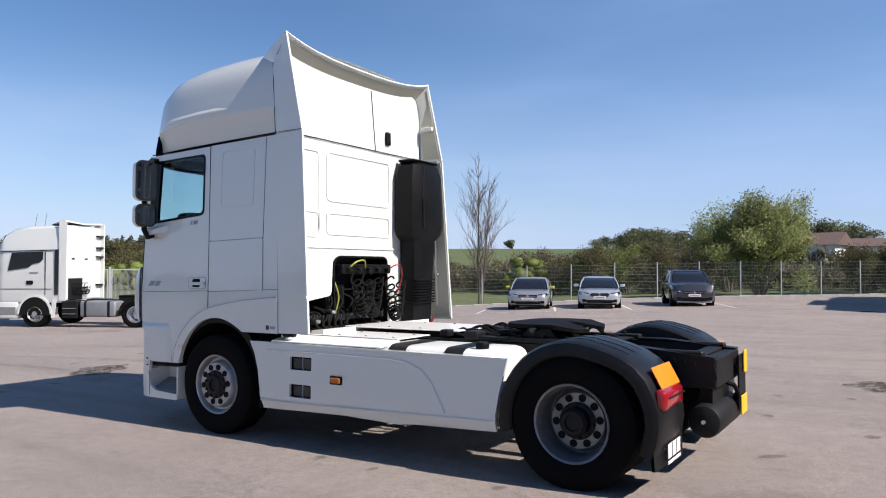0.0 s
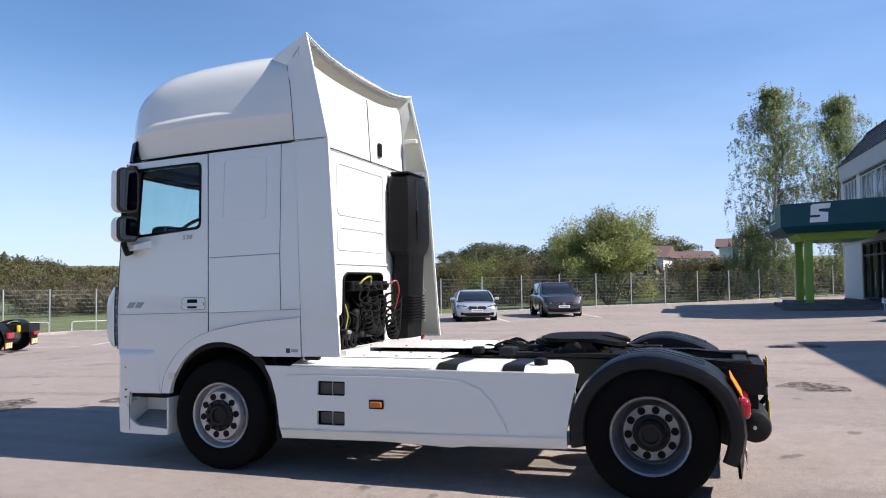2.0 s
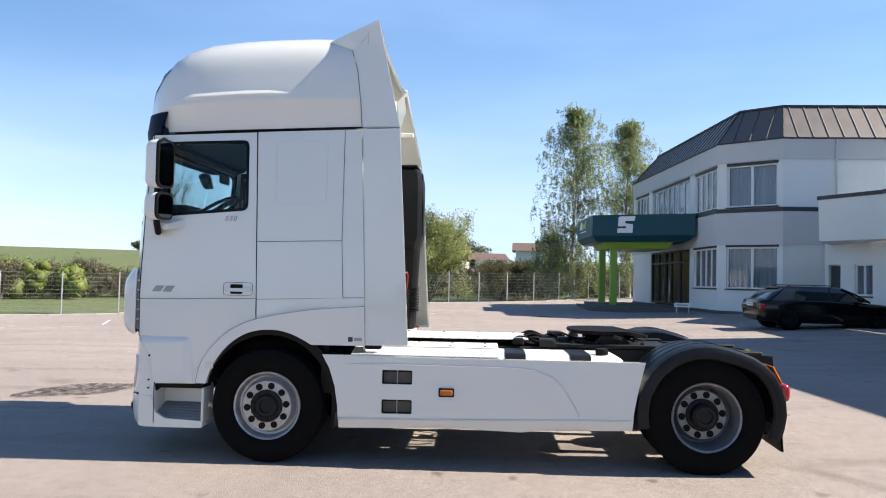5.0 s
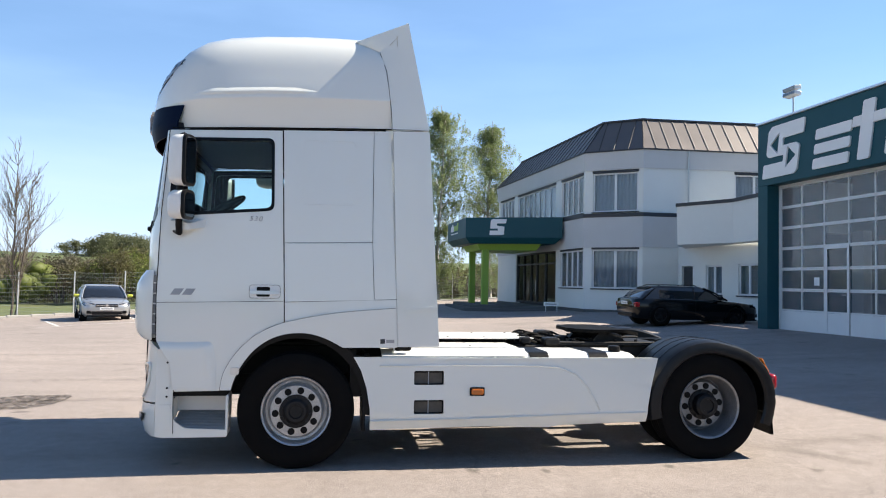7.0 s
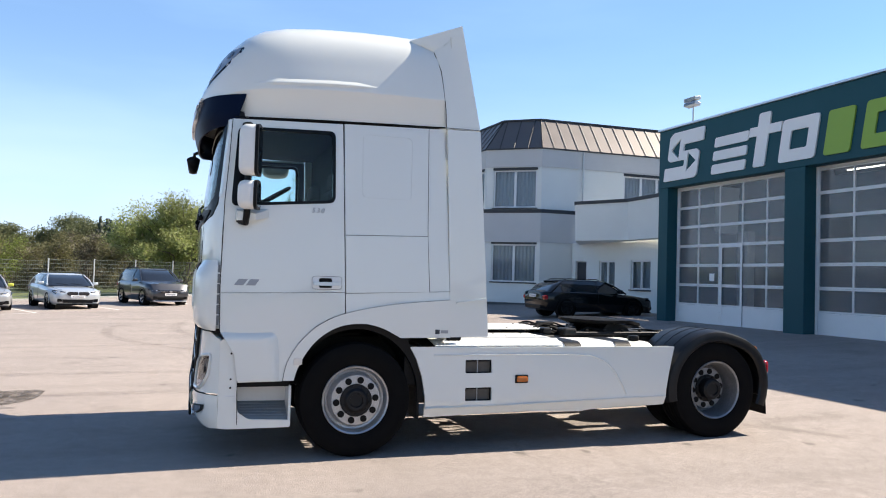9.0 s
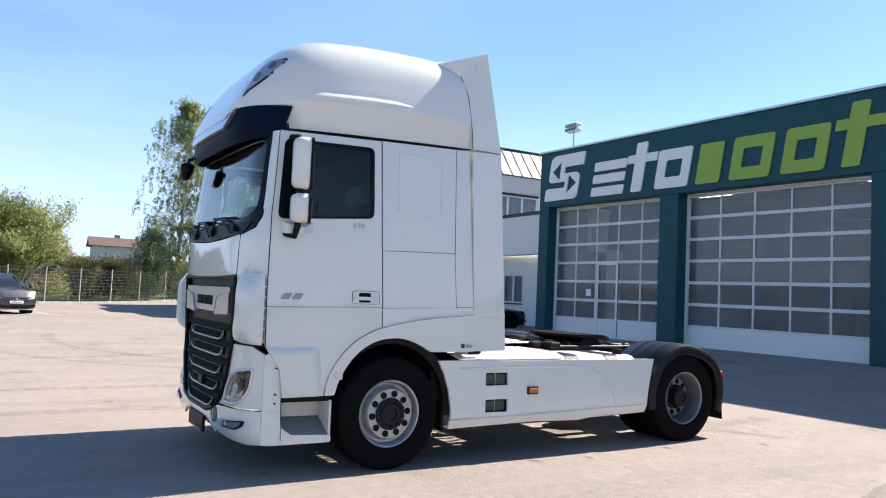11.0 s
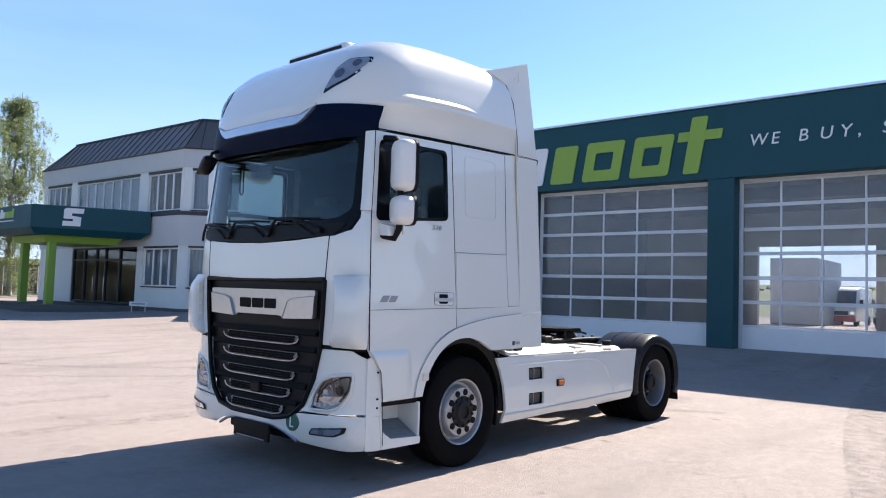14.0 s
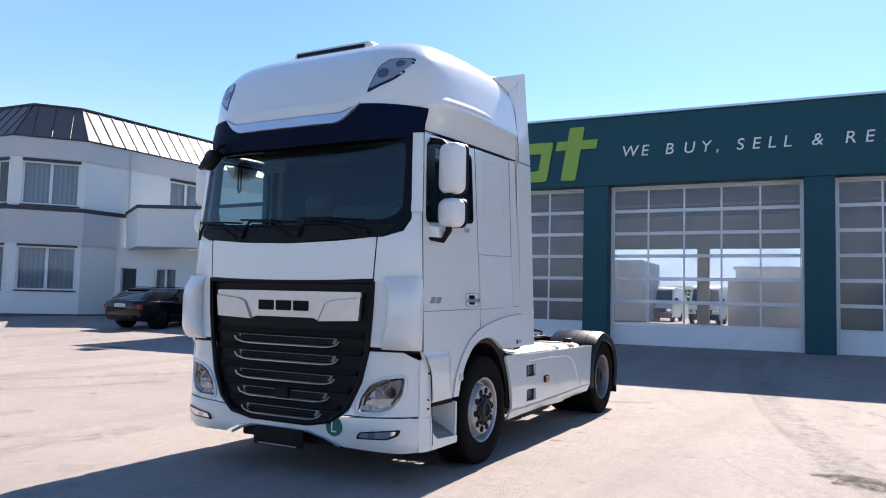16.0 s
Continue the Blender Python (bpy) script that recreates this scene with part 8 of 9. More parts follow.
            wh = part("wheel", lathe([(r * 0.66, s * (h - 0.01)), (r * 0.9, s * (h + 0.012)), (r, s * (h - 0.02)), (r, s * (h - 0.2)), (r * 0.66, s * (h - 0.2))], 32, at=(x, 0, r)), RUBBER, car, smooth=40)
            part("rim", lathe([(r * 0.68, s * (h - 0.0)), (r * 0.62, s * (h - 0.03)), (r * 0.2, s * (h - 0.02)), (0.002, s * (h - 0.015))], 32, at=(x, 0, r)), HUB if rim_dark else RIM, wh, smooth=40)
            for k in range(5):
                a = k * math.tau / 5
                part("rim_gap", box(x + r * 0.42 * math.cos(a) - 0.045, x + r * 0.42 * math.cos(a) + 0.045, s * (h - 0.012) - 0.006, s * (h - 0.012) + 0.006, r + r * 0.42 * math.sin(a) - 0.045, r + r * 0.42 * math.sin(a) + 0.045, 0.02, 1), SEAM, wh)
    if kind == "estate":
        for s in (-1, 1):
            gr = part("upper_grille", plate(round_poly([(s * 0.02, 0.52), (s * 0.36, 0.54), (s * 0.42, 0.62), (s * 0.34, 0.69), (s * 0.02, 0.68)], 0.03), 0.06, lambda u, v, w: (nose - 0.02 + w, u, v)), GLOSS_BLACK, car)
    else:
        gr = part("upper_grille", box(nose - 0.02, nose + 0.06, -h * 0.46, h * 0.46, 0.55, 0.68, 0.03), GLOSS_BLACK, car)
        part("grille_strip", box(nose - 0.028, nose - 0.02, -h * 0.46, h * 0.46, 0.61, 0.622), CHROME, gr)
        part("badge", cyl(0.055, 0.012, 16, axis="x", at=(nose - 0.03, 0, 0.62)), CHROME, gr)
    part("wiper", tube([(scr0 + 0.02, -h * 0.5, belt + 0.045), (scr0 + 0.1, -h * 0.05, belt + 0.1)], 0.006, 4), SEAM, car)
    part("wiper", tube([(scr0 + 0.02, h * 0.1, belt + 0.045), (scr0 + 0.1, h * 0.55, belt + 0.1)], 0.006, 4), SEAM, car)
    part("bonnet_joint", tube([(nose + 0.12, -h * 0.62, hood * 0.93), (nose + 0.7, -h * 0.78, hood + 0.012), (scr0 - 0.02, -h * 0.82, hood + 0.06)], 0.006, 4), SEAM, body)
    part("bonnet_joint", tube([(nose + 0.12, h * 0.62, hood * 0.93), (nose + 0.7, h * 0.78, hood + 0.012), (scr0 - 0.02, h * 0.82, hood + 0.06)], 0.006, 4), SEAM, body)
    part("lower_grille", box(nose - 0.01, nose + 0.08, -h * 0.6, h * 0.6, 0.26, 0.4, 0.03), BLACK_PLASTIC, car)
    part("bumper_lip", box(nose + 0.02, nose + 0.2, -h * 0.8, h * 0.8, 0.18, 0.23, 0.02), ALU if kind == "suv" else BLACK_PLASTIC, car)
    pl = part("number_plate", box(nose - 0.028, nose - 0.016, -0.26, 0.26, 0.44, 0.55, 0.004, 1), PLATE_WHITE, car)
    part("plate_bar", box(nose - 0.031, nose - 0.029, -0.2, 0.2, 0.475, 0.515), GREY_PAINT, pl)
    pl = part("number_plate", box(tail + 0.004, tail + 0.016, -0.26, 0.26, 0.68, 0.79, 0.004, 1), PLATE_WHITE, car)
    part("plate_bar", box(tail + 0.017, tail + 0.019, -0.2, 0.2, 0.715, 0.755), GREY_PAINT, pl)
    part("rear_valance", box(tail - 0.12, tail + 0.01, -h * 0.7, h * 0.7, 0.28, 0.42, 0.03), BLACK_PLASTIC, car)
    if kind != "hatch":
        for s in (-1, 1):
            part("roof_rail", tube([(scr1 + 0.2, s * h * 0.66, H - 0.01), (scr1 + 0.3, s * h * 0.67, H + 0.03), (back1 - 0.3, s * h * 0.67, H + 0.03), (back1 - 0.15, s * h * 0.66, H - 0.01)], 0.014, 5), BLACK_PLASTIC, car)
    part("rear_spoiler", box(back1 - 0.1, back1 + 0.12, -h * 0.58, h * 0.58, H - 0.09, H - 0.05, 0.015), paint, car)
    return car


def facing(x, y, hx, hy, z=None):
    return pose(x, y, yard_z(x, y) if z is None else z, 0, 0, math.degrees(math.atan2(-hy, -hx)))


def parked(px, py, L, turn=21):
    """The middle of a car of length L whose nose stands at (px, py), turned from the fence's square."""
    hx, hy = math.sin(radians(turn)), -math.cos(radians(turn))
    return facing(px - hx * L / 2, py - hy * L / 2, hx, hy)


parked_car("silver hatchback parked nose-out by the fence", parked(-8.28, 23.35, 4.26), car_paint("paint_silver", (0.42, 0.43, 0.44), 0.6), 4.26, 1.8, 1.42, "hatch", mirror=material("mirror_yellow", (0.42, 0.43, 0.05), 0.35, coat=0.5))
parked_car("pale silver estate car parked nose-out by the fence", parked(-5.42, 24.5, 4.7), car_paint("paint_pale_silver", (0.5, 0.54, 0.58), 0.5), 4.7, 1.83, 1.38, "estate", True)
parked_car("dark grey sport utility car parked by the fence", parked(-2.1, 27.25, 4.64, 22), car_paint("paint_anthracite", (0.045, 0.047, 0.055), 0.5), 4.64, 1.84, 1.6, "suv")
parked_car("black estate car parked beside the office annex", facing(12.75, 17.15, 1.0, 0.0, 0.33), material("paint_black", (0.0025, 0.003, 0.004), 0.14, spec=0.3, coat=0.25, vary=0.1), 4.55, 1.83, 1.34, "estate", True)

# ---- second tractor truck across the yard ----
other = thing("tractor_truck", "clean white tractor truck with grey fuel tank parked by fence", "truck", pose(-19.8, 8.94, -0.38, 0, 0, 27.5) @ Matrix.Diagonal((0.97, 0.96, 0.925, 1)))
ow = 1.25
TANK_GREY = material("tank_grey", (0.3, 0.31, 0.32), 0.5, 0.5, vary=0.3, vary_scale=6)


def man_plate(name, outline, mat, y=-1.25, t=0.02, label="", parent=None, holes=()):
    return part(name, plate(outline, t, lambda u, v, w: (u, y + w, v), holes), mat, parent or other, label)


cab_st = [(-1.42, 1.0, 2.3, 0.9), (-1.4, 0.95, 2.75, 0.97), (-1.33, 0.92, 3.15, 1.0), (-1.15, 0.92, 3.45, 1.0), (-0.8, 0.92, 3.66, 1.0), (-0.3, 0.92, 3.74, 1.0), (0.98, 0.92, 3.78, 1.0)]
rings = []
for x, lo, hi, w in cab_st:
    ww = ow * w
    half = [(ww * 0.98, lo), (ww, lo + 0.1), (ww * 0.985, lo + 0.75 * (hi - lo)), (ww * 0.95, hi - 0.12), (ww * 0.85, hi - 0.02), (ww * 0.5, hi)]
    rings.append([(x, -y, z) for y, z in half] + [(x, y, z) for y, z in half[::-1]])
part("cab", loft(rings), WHITE_PAINT, other, smooth=40)
part("cab_foot", box(-1.4, -0.62, -1.24, 1.24, 0.32, 0.95, 0.06, 3), WHITE_PAINT, other, smooth=40)
man_plate("side_window", round_poly([(-0.86, 2.74), (0.28, 2.78), (0.28, 2.5), (0.16, 2.38), (-0.12, 2.32), (-0.24, 2.2), (-1.0, 2.08)], 0.05), GLOSS_BLACK, -1.262)
man_plate("dark_band", [(-1.3, 2.8), (0.86, 2.86), (0.86, 2.83), (-1.28, 2.77)], SEAM, -1.262)
man_plate("side_column", [(0.7, 2.83), (0.83, 2.83), (0.83, 1.2), (0.7, 1.2)], GLOSS_BLACK, -1.264, label="black vertical trim column")
man_plate("side_fairing", round_poly([(0.86, 3.98), (0.88, 0.98), (1.12, 0.98), (1.14, 3.86)], 0.03), WHITE_PAINT, -1.27)
part("roof_deflector", loft([[(0.4, y, 3.76) for y in (-1.05, 0, 1.05)], [(1.05, y, z) for y, z in ((-1.25, 3.95), (0, 3.88), (1.25, 3.95))], [(1.05, y, z) for y, z in ((-1.25, 3.88), (0, 3.82), (1.25, 3.88))]], False, False), WHITE_PAINT, other)
man_plate("door_line", [(0.36, 2.78), (0.372, 2.78), (0.372, 1.2), (0.36, 1.2)], SEAM, -1.262)
man_plate("door_line", [(-1.35, 1.42), (0.6, 1.42), (0.6, 1.405), (-1.35, 1.405)], SEAM, -1.262)
man_plate("door_handle", rounded(-0.32, -0.08, 1.57, 1.72, 0.04), SEAM, -1.263)
man_plate("model_mark", bar(-0.2, 0.1, 2.0, 2.035), GREY_PAINT, -1.263)
arch = [(0.56 * math.cos(radians(a)), 0.5 + 0.62 * math.sin(radians(a))) for a in range(0, 181, 15)]
man_plate("wheel_arch", arch + [(-0.56, 0.45), (0.56, 0.45)], SEAM, -1.263)
man_plate("arch_lip", [(x * 1.14, 0.5 + (z - 0.5) * 1.12) for x, z in arch] + arch[::-1], WHITE_PAINT, -1.275, 0.03)
man_plate("rear_mud_panel", round_poly([(0.62, 1.1), (0.78, 1.0), (0.72, 0.35), (0.6, 0.35)], 0.03), WHITE_PAINT, -1.26)
part("step_tread", box(-1.3, -0.7, -1.25, -1.2, 0.45, 0.75, 0.02), STEP_GREY, other)
man_plate("mirror", rounded(-1.5, -1.38, 2.6, 2.95, 0.05), BLACK_PLASTIC, -1.42, 0.12)
man_plate("mirror", rounded(-1.48, -1.38, 2.0, 2.3, 0.04), BLACK_PLASTIC, -1.4, 0.1)
for k in range(2):
    part("aerial", tube([(-0.25 + 0.35 * k, -0.9, 3.72), (-0.18 + 0.35 * k, -0.9, 4.2)], 0.006, 4), SEAM, other)
part("rear_wall", box(0.985, 1.02, -1.2, 1.2, 1.0, 3.75, 0.02, 1), WHITE_PAINT, other)
for y, z in ((-0.75, 2.5), (0.1, 2.5)):
    part("rear_vent", box(1.02, 1.035, y, y + 0.18, z, z + 0.05), SEAM, other)
part("right_fairing", box(0.75, 1.16, 1.2, 1.26, 0.95, 3.9, 0.02), WHITE_PAINT, other)
for z in (3.4, 2.95, 2.6, 1.5):
    part("fairing_bracket", box(1.02, 1.14, 0.85, 1.2, z, z + 0.05), SEAM, other)
part("line_bay", box(0.99, 1.07, -0.95, -0.1, 1.0, 1.8, 0.03), CHASSIS, other)
for k in range(5):
    part("air_line", coil(-0.8 + 0.2 * k, 1.6, -0.6 + 0.2 * k, 1.5, 0.3, 7, 0.06, 1.13), SEAM, other)
for s in (-1, 1):
    part("frame_rail", box(-0.9, 4.6, s * 0.39 - 0.04, s * 0.39 + 0.04, 0.72, 0.98, 0.01, 1), CHASSIS, other)
    fr = part("fuel_tank", box(1.6, 2.9, s * 0.9 - 0.33, s * 0.9 + 0.33, 0.4, 0.98, 0.08, 3), TANK_GREY, other, "grey aluminium fuel tank", smooth=40)
    for x in (1.78, 2.62):
        part("tank_strap", box(x, x + 0.07, s * 0.9 - 0.335, s * 0.9 + 0.335, 0.395, 0.985, 0.082, 3), CHASSIS, fr, smooth=40)
    part("battery_box", box(0.95, 1.52, s * 0.9 - 0.32, s * 0.9 + 0.32, 0.35, 0.98, 0.03), CHASSIS, other)
    for z in (0.5, 0.7):
        part("catwalk_step", box(1.0, 1.46, s * 1.23 - 0.02, s * 1.23 + 0.02, z, z + 0.02), ALU, other)
    pts = [(3.6 + 0.6 * math.cos(radians(a)), 0.5 + 0.6 * math.sin(radians(a))) for a in range(180, -10, -14)]
    part("mudguard", loft([[(x, s * 1.25, z - 0.04), (x, s * 1.24, z), (x, s * 0.65, z)] for x, z in pts], False, False), BLACK_PLASTIC, other, smooth=40)
    part("tail_lamp", box(4.22, 4.3, s * 1.0 - 0.2, s * 1.0 + 0.2, 0.55, 0.75, 0.02), RED_LENS, other)
    chev = part("reflector_plate", box(4.225, 4.235, s * 1.0 - 0.24, s * 1.0 + 0.24, 0.24, 0.42), REFLECT, other)
    for k in range(3):
        y0 = s * 1.0 - 0.2 + 0.15 * k
        part("white_stripe", plate([(y0, 0.245), (y0 + 0.06, 0.245), (y0 + 0.12, 0.415), (y0 + 0.06, 0.415)], 0.003, lambda u, v, w: (4.2365 + w, u, v)), SIGN_WHITE, chev)
    part("mud_flap", box(4.2, 4.22, s * 1.0 - 0.28, s * 1.0 + 0.28, 0.2, 0.6), BLACK_PLASTIC, other)
    for x, rear_axle in ((0.0, False), (3.6, True)):
        wh = part("wheel", lathe([(0.29, s * 1.2), (0.36, s * 1.24), (0.45, s * 1.24), (0.49, s * 1.2), (0.5, s * 1.0), (0.49, s * 0.94), (0.29, s * 0.94)], 40, at=(x, 0, 0.5)), RUBBER, other, smooth=35)
        dy = 1.0 if rear_axle else 1.2
        part("rim", lathe([(0.3, s * 1.21), (0.275, s * 1.215), (0.25, s * (dy + 0.08)), (0.2, s * dy), (0.1, s * (dy + 0.02)), (0.09, s * (dy + 0.08)), (0.002, s * (dy + 0.08))], 36, at=(x, 0, 0.5)), RIM if not rear_axle else ALU, wh, smooth=35)
        for k in range(10):
            a = k * math.tau / 10
            part("rim_hole", cyl(0.025, 0.01, 8, axis="y", at=(x + 0.2 * math.cos(a), s * (dy + 0.012), 0.5 + 0.2 * math.sin(a))), SEAM, wh)
part("fifth_wheel", prism(round_poly([(2.5, -0.2), (2.6, -0.42), (3.3, -0.42), (3.4, -0.15), (3.4, 0.15), (3.3, 0.42), (2.6, 0.42), (2.5, 0.2)], 0.05), 1.1, 1.16), GREASE, other)
part("fifth_wheel_base", box(2.6, 3.3, -0.4, 0.4, 0.98, 1.1), CHASSIS, other)
part("hose_box", box(4.24, 4.34, -0.5, -0.12, 0.72, 0.95, 0.03), YELLOW, other)
part("tail_cross_member", box(4.5, 4.6, -0.4, 0.4, 0.72, 0.95), CHASSIS, other)


# ---- trees ----
def leaf_cards(name, centres, size, mat, parent=None, droop=0.0, seed=1, core=None, slim=0.45):
    """Many small leaf cards, and the dark inner masses behind them, as one mesh."""
    rng = np.random.default_rng(seed)
    c = np.asarray(centres, np.float32)
    n = len(c)
    u = rng.normal(size=(n, 3)).astype(np.float32)
    u[:, 2] -= droop
    u /= np.linalg.norm(u, axis=1)[:, None]
    v = np.cross(u, rng.normal(size=(n, 3)))
    v /= np.linalg.norm(v, axis=1)[:, None]
    s = size * rng.uniform(0.5, 1.3, n)[:, None]
    quad = np.stack([c - u * s, c + v * s * slim, c + u * s, c - v * s * slim], 1).reshape(-1, 3)
    verts, loops, sizes = [quad], [np.arange(4 * n)], [np.full(n, 4)]
    if core is not None:
        cv, ct = core
        verts.append(cv)
        loops.append(ct.ravel() + 4 * n)
        sizes.append(np.full(len(ct), 3))
    vs, ls, ss = np.concatenate(verts), np.concatenate(loops), np.concatenate(sizes)
    me = bpy.data.meshes.new(name)
    me.vertices.add(len(vs))
    me.vertices.foreach_set("co", vs.astype(np.float32).ravel())
    me.loops.add(len(ls))
    me.loops.foreach_set("vertex_index", ls.astype(np.int32))
    me.polygons.add(len(ss))
    me.polygons.foreach_set("loop_start", np.concatenate([[0], np.cumsum(ss)[:-1]]).astype(np.int32))
    me.update(calc_edges=True)
    me.materials.append(mat)
    ob = new(name, me)
    if parent:
        ob.parent = parent
    return ob


def ball_mesh():
    b = bmesh.new()
    bmesh.ops.create_icosphere(b, subdivisions=2, radius=1.0)
    b.verts.ensure_lookup_table()
    out = np.array([v.co[:] for v in b.verts]), np.array([[v.index for v in f.verts] for f in b.faces])
    b.free()
    return out


BALL_V, BALL_F = ball_mesh()


def lumps(lobes, rng, shrink=0.66):
    """Ragged inner masses, one for each (x, y, z, rx, rz)."""
    vs, fs = [], []
    for k, (x, y, z, r, rz) in enumerate(lobes):
        rag = shrink * rng.uniform(0.72, 1.12, len(BALL_V))[:, None]
        vs.append(BALL_V * rag * (r, r, rz) + (x, y, z))
        fs.append(BALL_F + k * len(BALL_V))
    return np.concatenate(vs), np.concatenate(fs)


def shell(lobes, per, rng, lo=0.35, hi=1.08):
    pts = []
    for x, y, z, r, rz in lobes:
        n = max(6, int(per * r * (r + rz) * 0.5))
        d = rng.normal(size=(n, 3))
        d /= np.linalg.norm(d, axis=1)[:, None]
        d *= rng.uniform(lo, hi, n)[:, None]
        pts.append(d * (r, r, rz) + (x, y, z))
    return np.concatenate(pts)


def grow(rng, start, way, length, radius, depth, out, tips, spread=0.55, up=0.15, split=3, shrink=0.68, thin=0.6):
    """A branching skeleton: bars go to out, twig ends to tips."""
    p, d = Vector(start), Vector(way).normalized()
    pts = [p.copy()]
    n = 4
    for k in range(n):
        d = (d + Vector(rng.normal(0, 0.1, 3)) + Vector((0, 0, up * 0.3))).normalized()
        p = p + d * length / n
        pts.append(p.copy())
        if depth <= 2:
            tips.append(p.copy())
    out.append((pts, radius, radius * 0.6))
    if depth == 0:
        return
    for k in range(split):
        q = pts[1 + int(rng.integers(0, n))] if k else pts[-1]
        side = Vector(rng.normal(0, 1, 3))
        nd = (d + spread * side.normalized() + Vector((0, 0, up))).normalized()
        grow(rng, q, nd, length * shrink * rng.uniform(0.8, 1.15), radius * thin, depth - 1, out, tips, spread, up, split, shrink, thin)


def bars_fast(name, skeleton, mat, parent):
    """Branch bars written as one mesh."""
    vs, fs = [], []
    for pts, r0, r1 in skeleton:
        seg = 7 if r0 > 0.04 else 3
        base = len(vs)
        for i, p in enumerate(pts):
            d = (pts[min(i + 1, len(pts) - 1)] - pts[max(i - 1, 0)]).normalized()
            a = d.orthogonal().normalized()
            c = d.cross(a)
            r = r0 + (r1 - r0) * i / (len(pts) - 1)
            vs += [tuple(p + r * (math.cos(k * math.tau / seg) * a + math.sin(k * math.tau / seg) * c)) for k in range(seg)]
        for i in range(len(pts) - 1):
            for k in range(seg):
                fs.append((base + i * seg + k, base + i * seg + (k + 1) % seg, base + (i + 1) * seg + (k + 1) % seg, base + (i + 1) * seg + k))
    me = bpy.data.meshes.new(name)
    me.from_pydata(vs, [], fs)
    me.materials.append(mat)
    me.shade_smooth()
    ob = new(name, me)
    ob.parent = parent
    return ob


def birch(x, y, h, seed, wide, label, low=0.1):
    """A birch: steep limbs, hanging twigs, small leaves in strands."""
    rng = np.random.default_rng(seed)
    t = thing("birch_tree", label, "tree", pose(x, y, land_z(x, y) - 0.1), "birch trees")
    out, strands = [], []
    trunk = [Vector((0.16 * math.sin(z * 0.45 + seed), 0.1 * math.sin(z * 0.6), z)) for z in np.linspace(0, h * 0.95, 16)]
    out.append((trunk, 0.17, 0.02))
    for k in range(max(60, int(9.8 * h))):
        f = low + (1 - low) * rng.uniform(0, 1) ** 0.85
        p = trunk[min(15, int(f * 15))]
        a = rng.uniform(0, math.tau)
        fat = interp([(0.0, 0.45), (0.15, 0.7), (0.32, 0.95), (0.5, 1.0), (0.7, 0.84), (0.85, 0.58), (0.95, 0.3), (1.0, 0.1)], f)
        reach = wide * fat * rng.uniform(0.25, 1.0) ** 0.8
        rise = reach * rng.uniform(0.3, 0.8)
        tip = p + Vector((math.cos(a) * reach, math.sin(a) * reach, min(rise, h - p.z)))
        mid = p.lerp(tip, 0.5) + Vector((0, 0, 0.12 * reach))
        hang = rng.uniform(0.3, 1.3) * (0.4 + fat)
        end = tip + Vector((math.cos(a) * 0.2, math.sin(a) * 0.2, -hang))
        out.append(([p, mid, tip, end], 0.03, 0.006))
        for j in range(12):
            q = p.lerp(mid, rng.uniform(0.3, 1)) if j % 3 == 0 else (mid.lerp(tip, rng.uniform(0, 1)) if j % 3 == 1 else tip.lerp(end, rng.uniform(0, 1)))
            strands.append((q.x + rng.normal(0, 0.26), q.y + rng.normal(0, 0.26), q.z + rng.normal(0, 0.12), rng.uniform(0.2, 1.1)))
    s = np.array(strands)
    per = 34
    g = rng.uniform(-0.15, 1, (len(s), per))
    pts = np.stack([s[:, 0:1] + rng.normal(0, 0.06, g.shape), s[:, 1:2] + rng.normal(0, 0.06, g.shape), np.maximum(s[:, 2:3] - s[:, 3:4] * g, 0.6)], -1).reshape(-1, 3)
    bars_fast("trunk", out, BIRCH_BARK, t)
    leaf_cards("crown", pts, 0.062, LEAF_BIRCH, t, droop=0.5, seed=seed)
    return t


birch(8.6, 48.9, 15.9, 3, 3.5, "tall birch with thin drooping spring leaves")
birch(12.9, 50.9, 15.1, 8, 2.9, "slender birch in spring leaf beside the office")
birch(7.0, 51.5, 5.8, 12, 1.7, "small young birch beside the taller one", 0.05)


def bush_tree(name, label, x, y, h, w, seed, mat, per=60, size=0.1, stems=8, ground=0.0):
    """A broad tree branching from the ground, its crown of many leaf sprays."""
    rng = np.random.default_rng(seed)
    t = thing(name, label, "tree", pose(x, y, land_z(x, y) - 0.1))
    out, tips = [], []
    for k in range(stems):
        a = k * math.tau / stems + rng.uniform(-0.3, 0.3)
        lean = w / h * (0.1 + 1.05 * ((k * 0.618) % 1.0))
        grow(rng, (0.25 * math.cos(a), 0.25 * math.sin(a), 0), (lean * math.cos(a), lean * math.sin(a), 1.0), h * 0.4, 0.08, 3, out, tips, 0.75, 0.06, 3, 0.62)
    bars_fast("trunk", out, BARK, t)
    tp = np.array([p[:] for p in tips])
    k = (np.hypot(tp[:, 0], tp[:, 1]) / w) ** 2 + ((tp[:, 2] - h * 0.5) / (h * 0.52)) ** 2
    tp = tp[(k < 1.1) & (tp[:, 2] > ground)]
    pts = (tp[:, None, :] + rng.normal(0, 0.24, (len(tp), per, 3))).reshape(-1, 3)
    leaf_cards("crown", pts, size, mat, t, seed=seed)
    return t


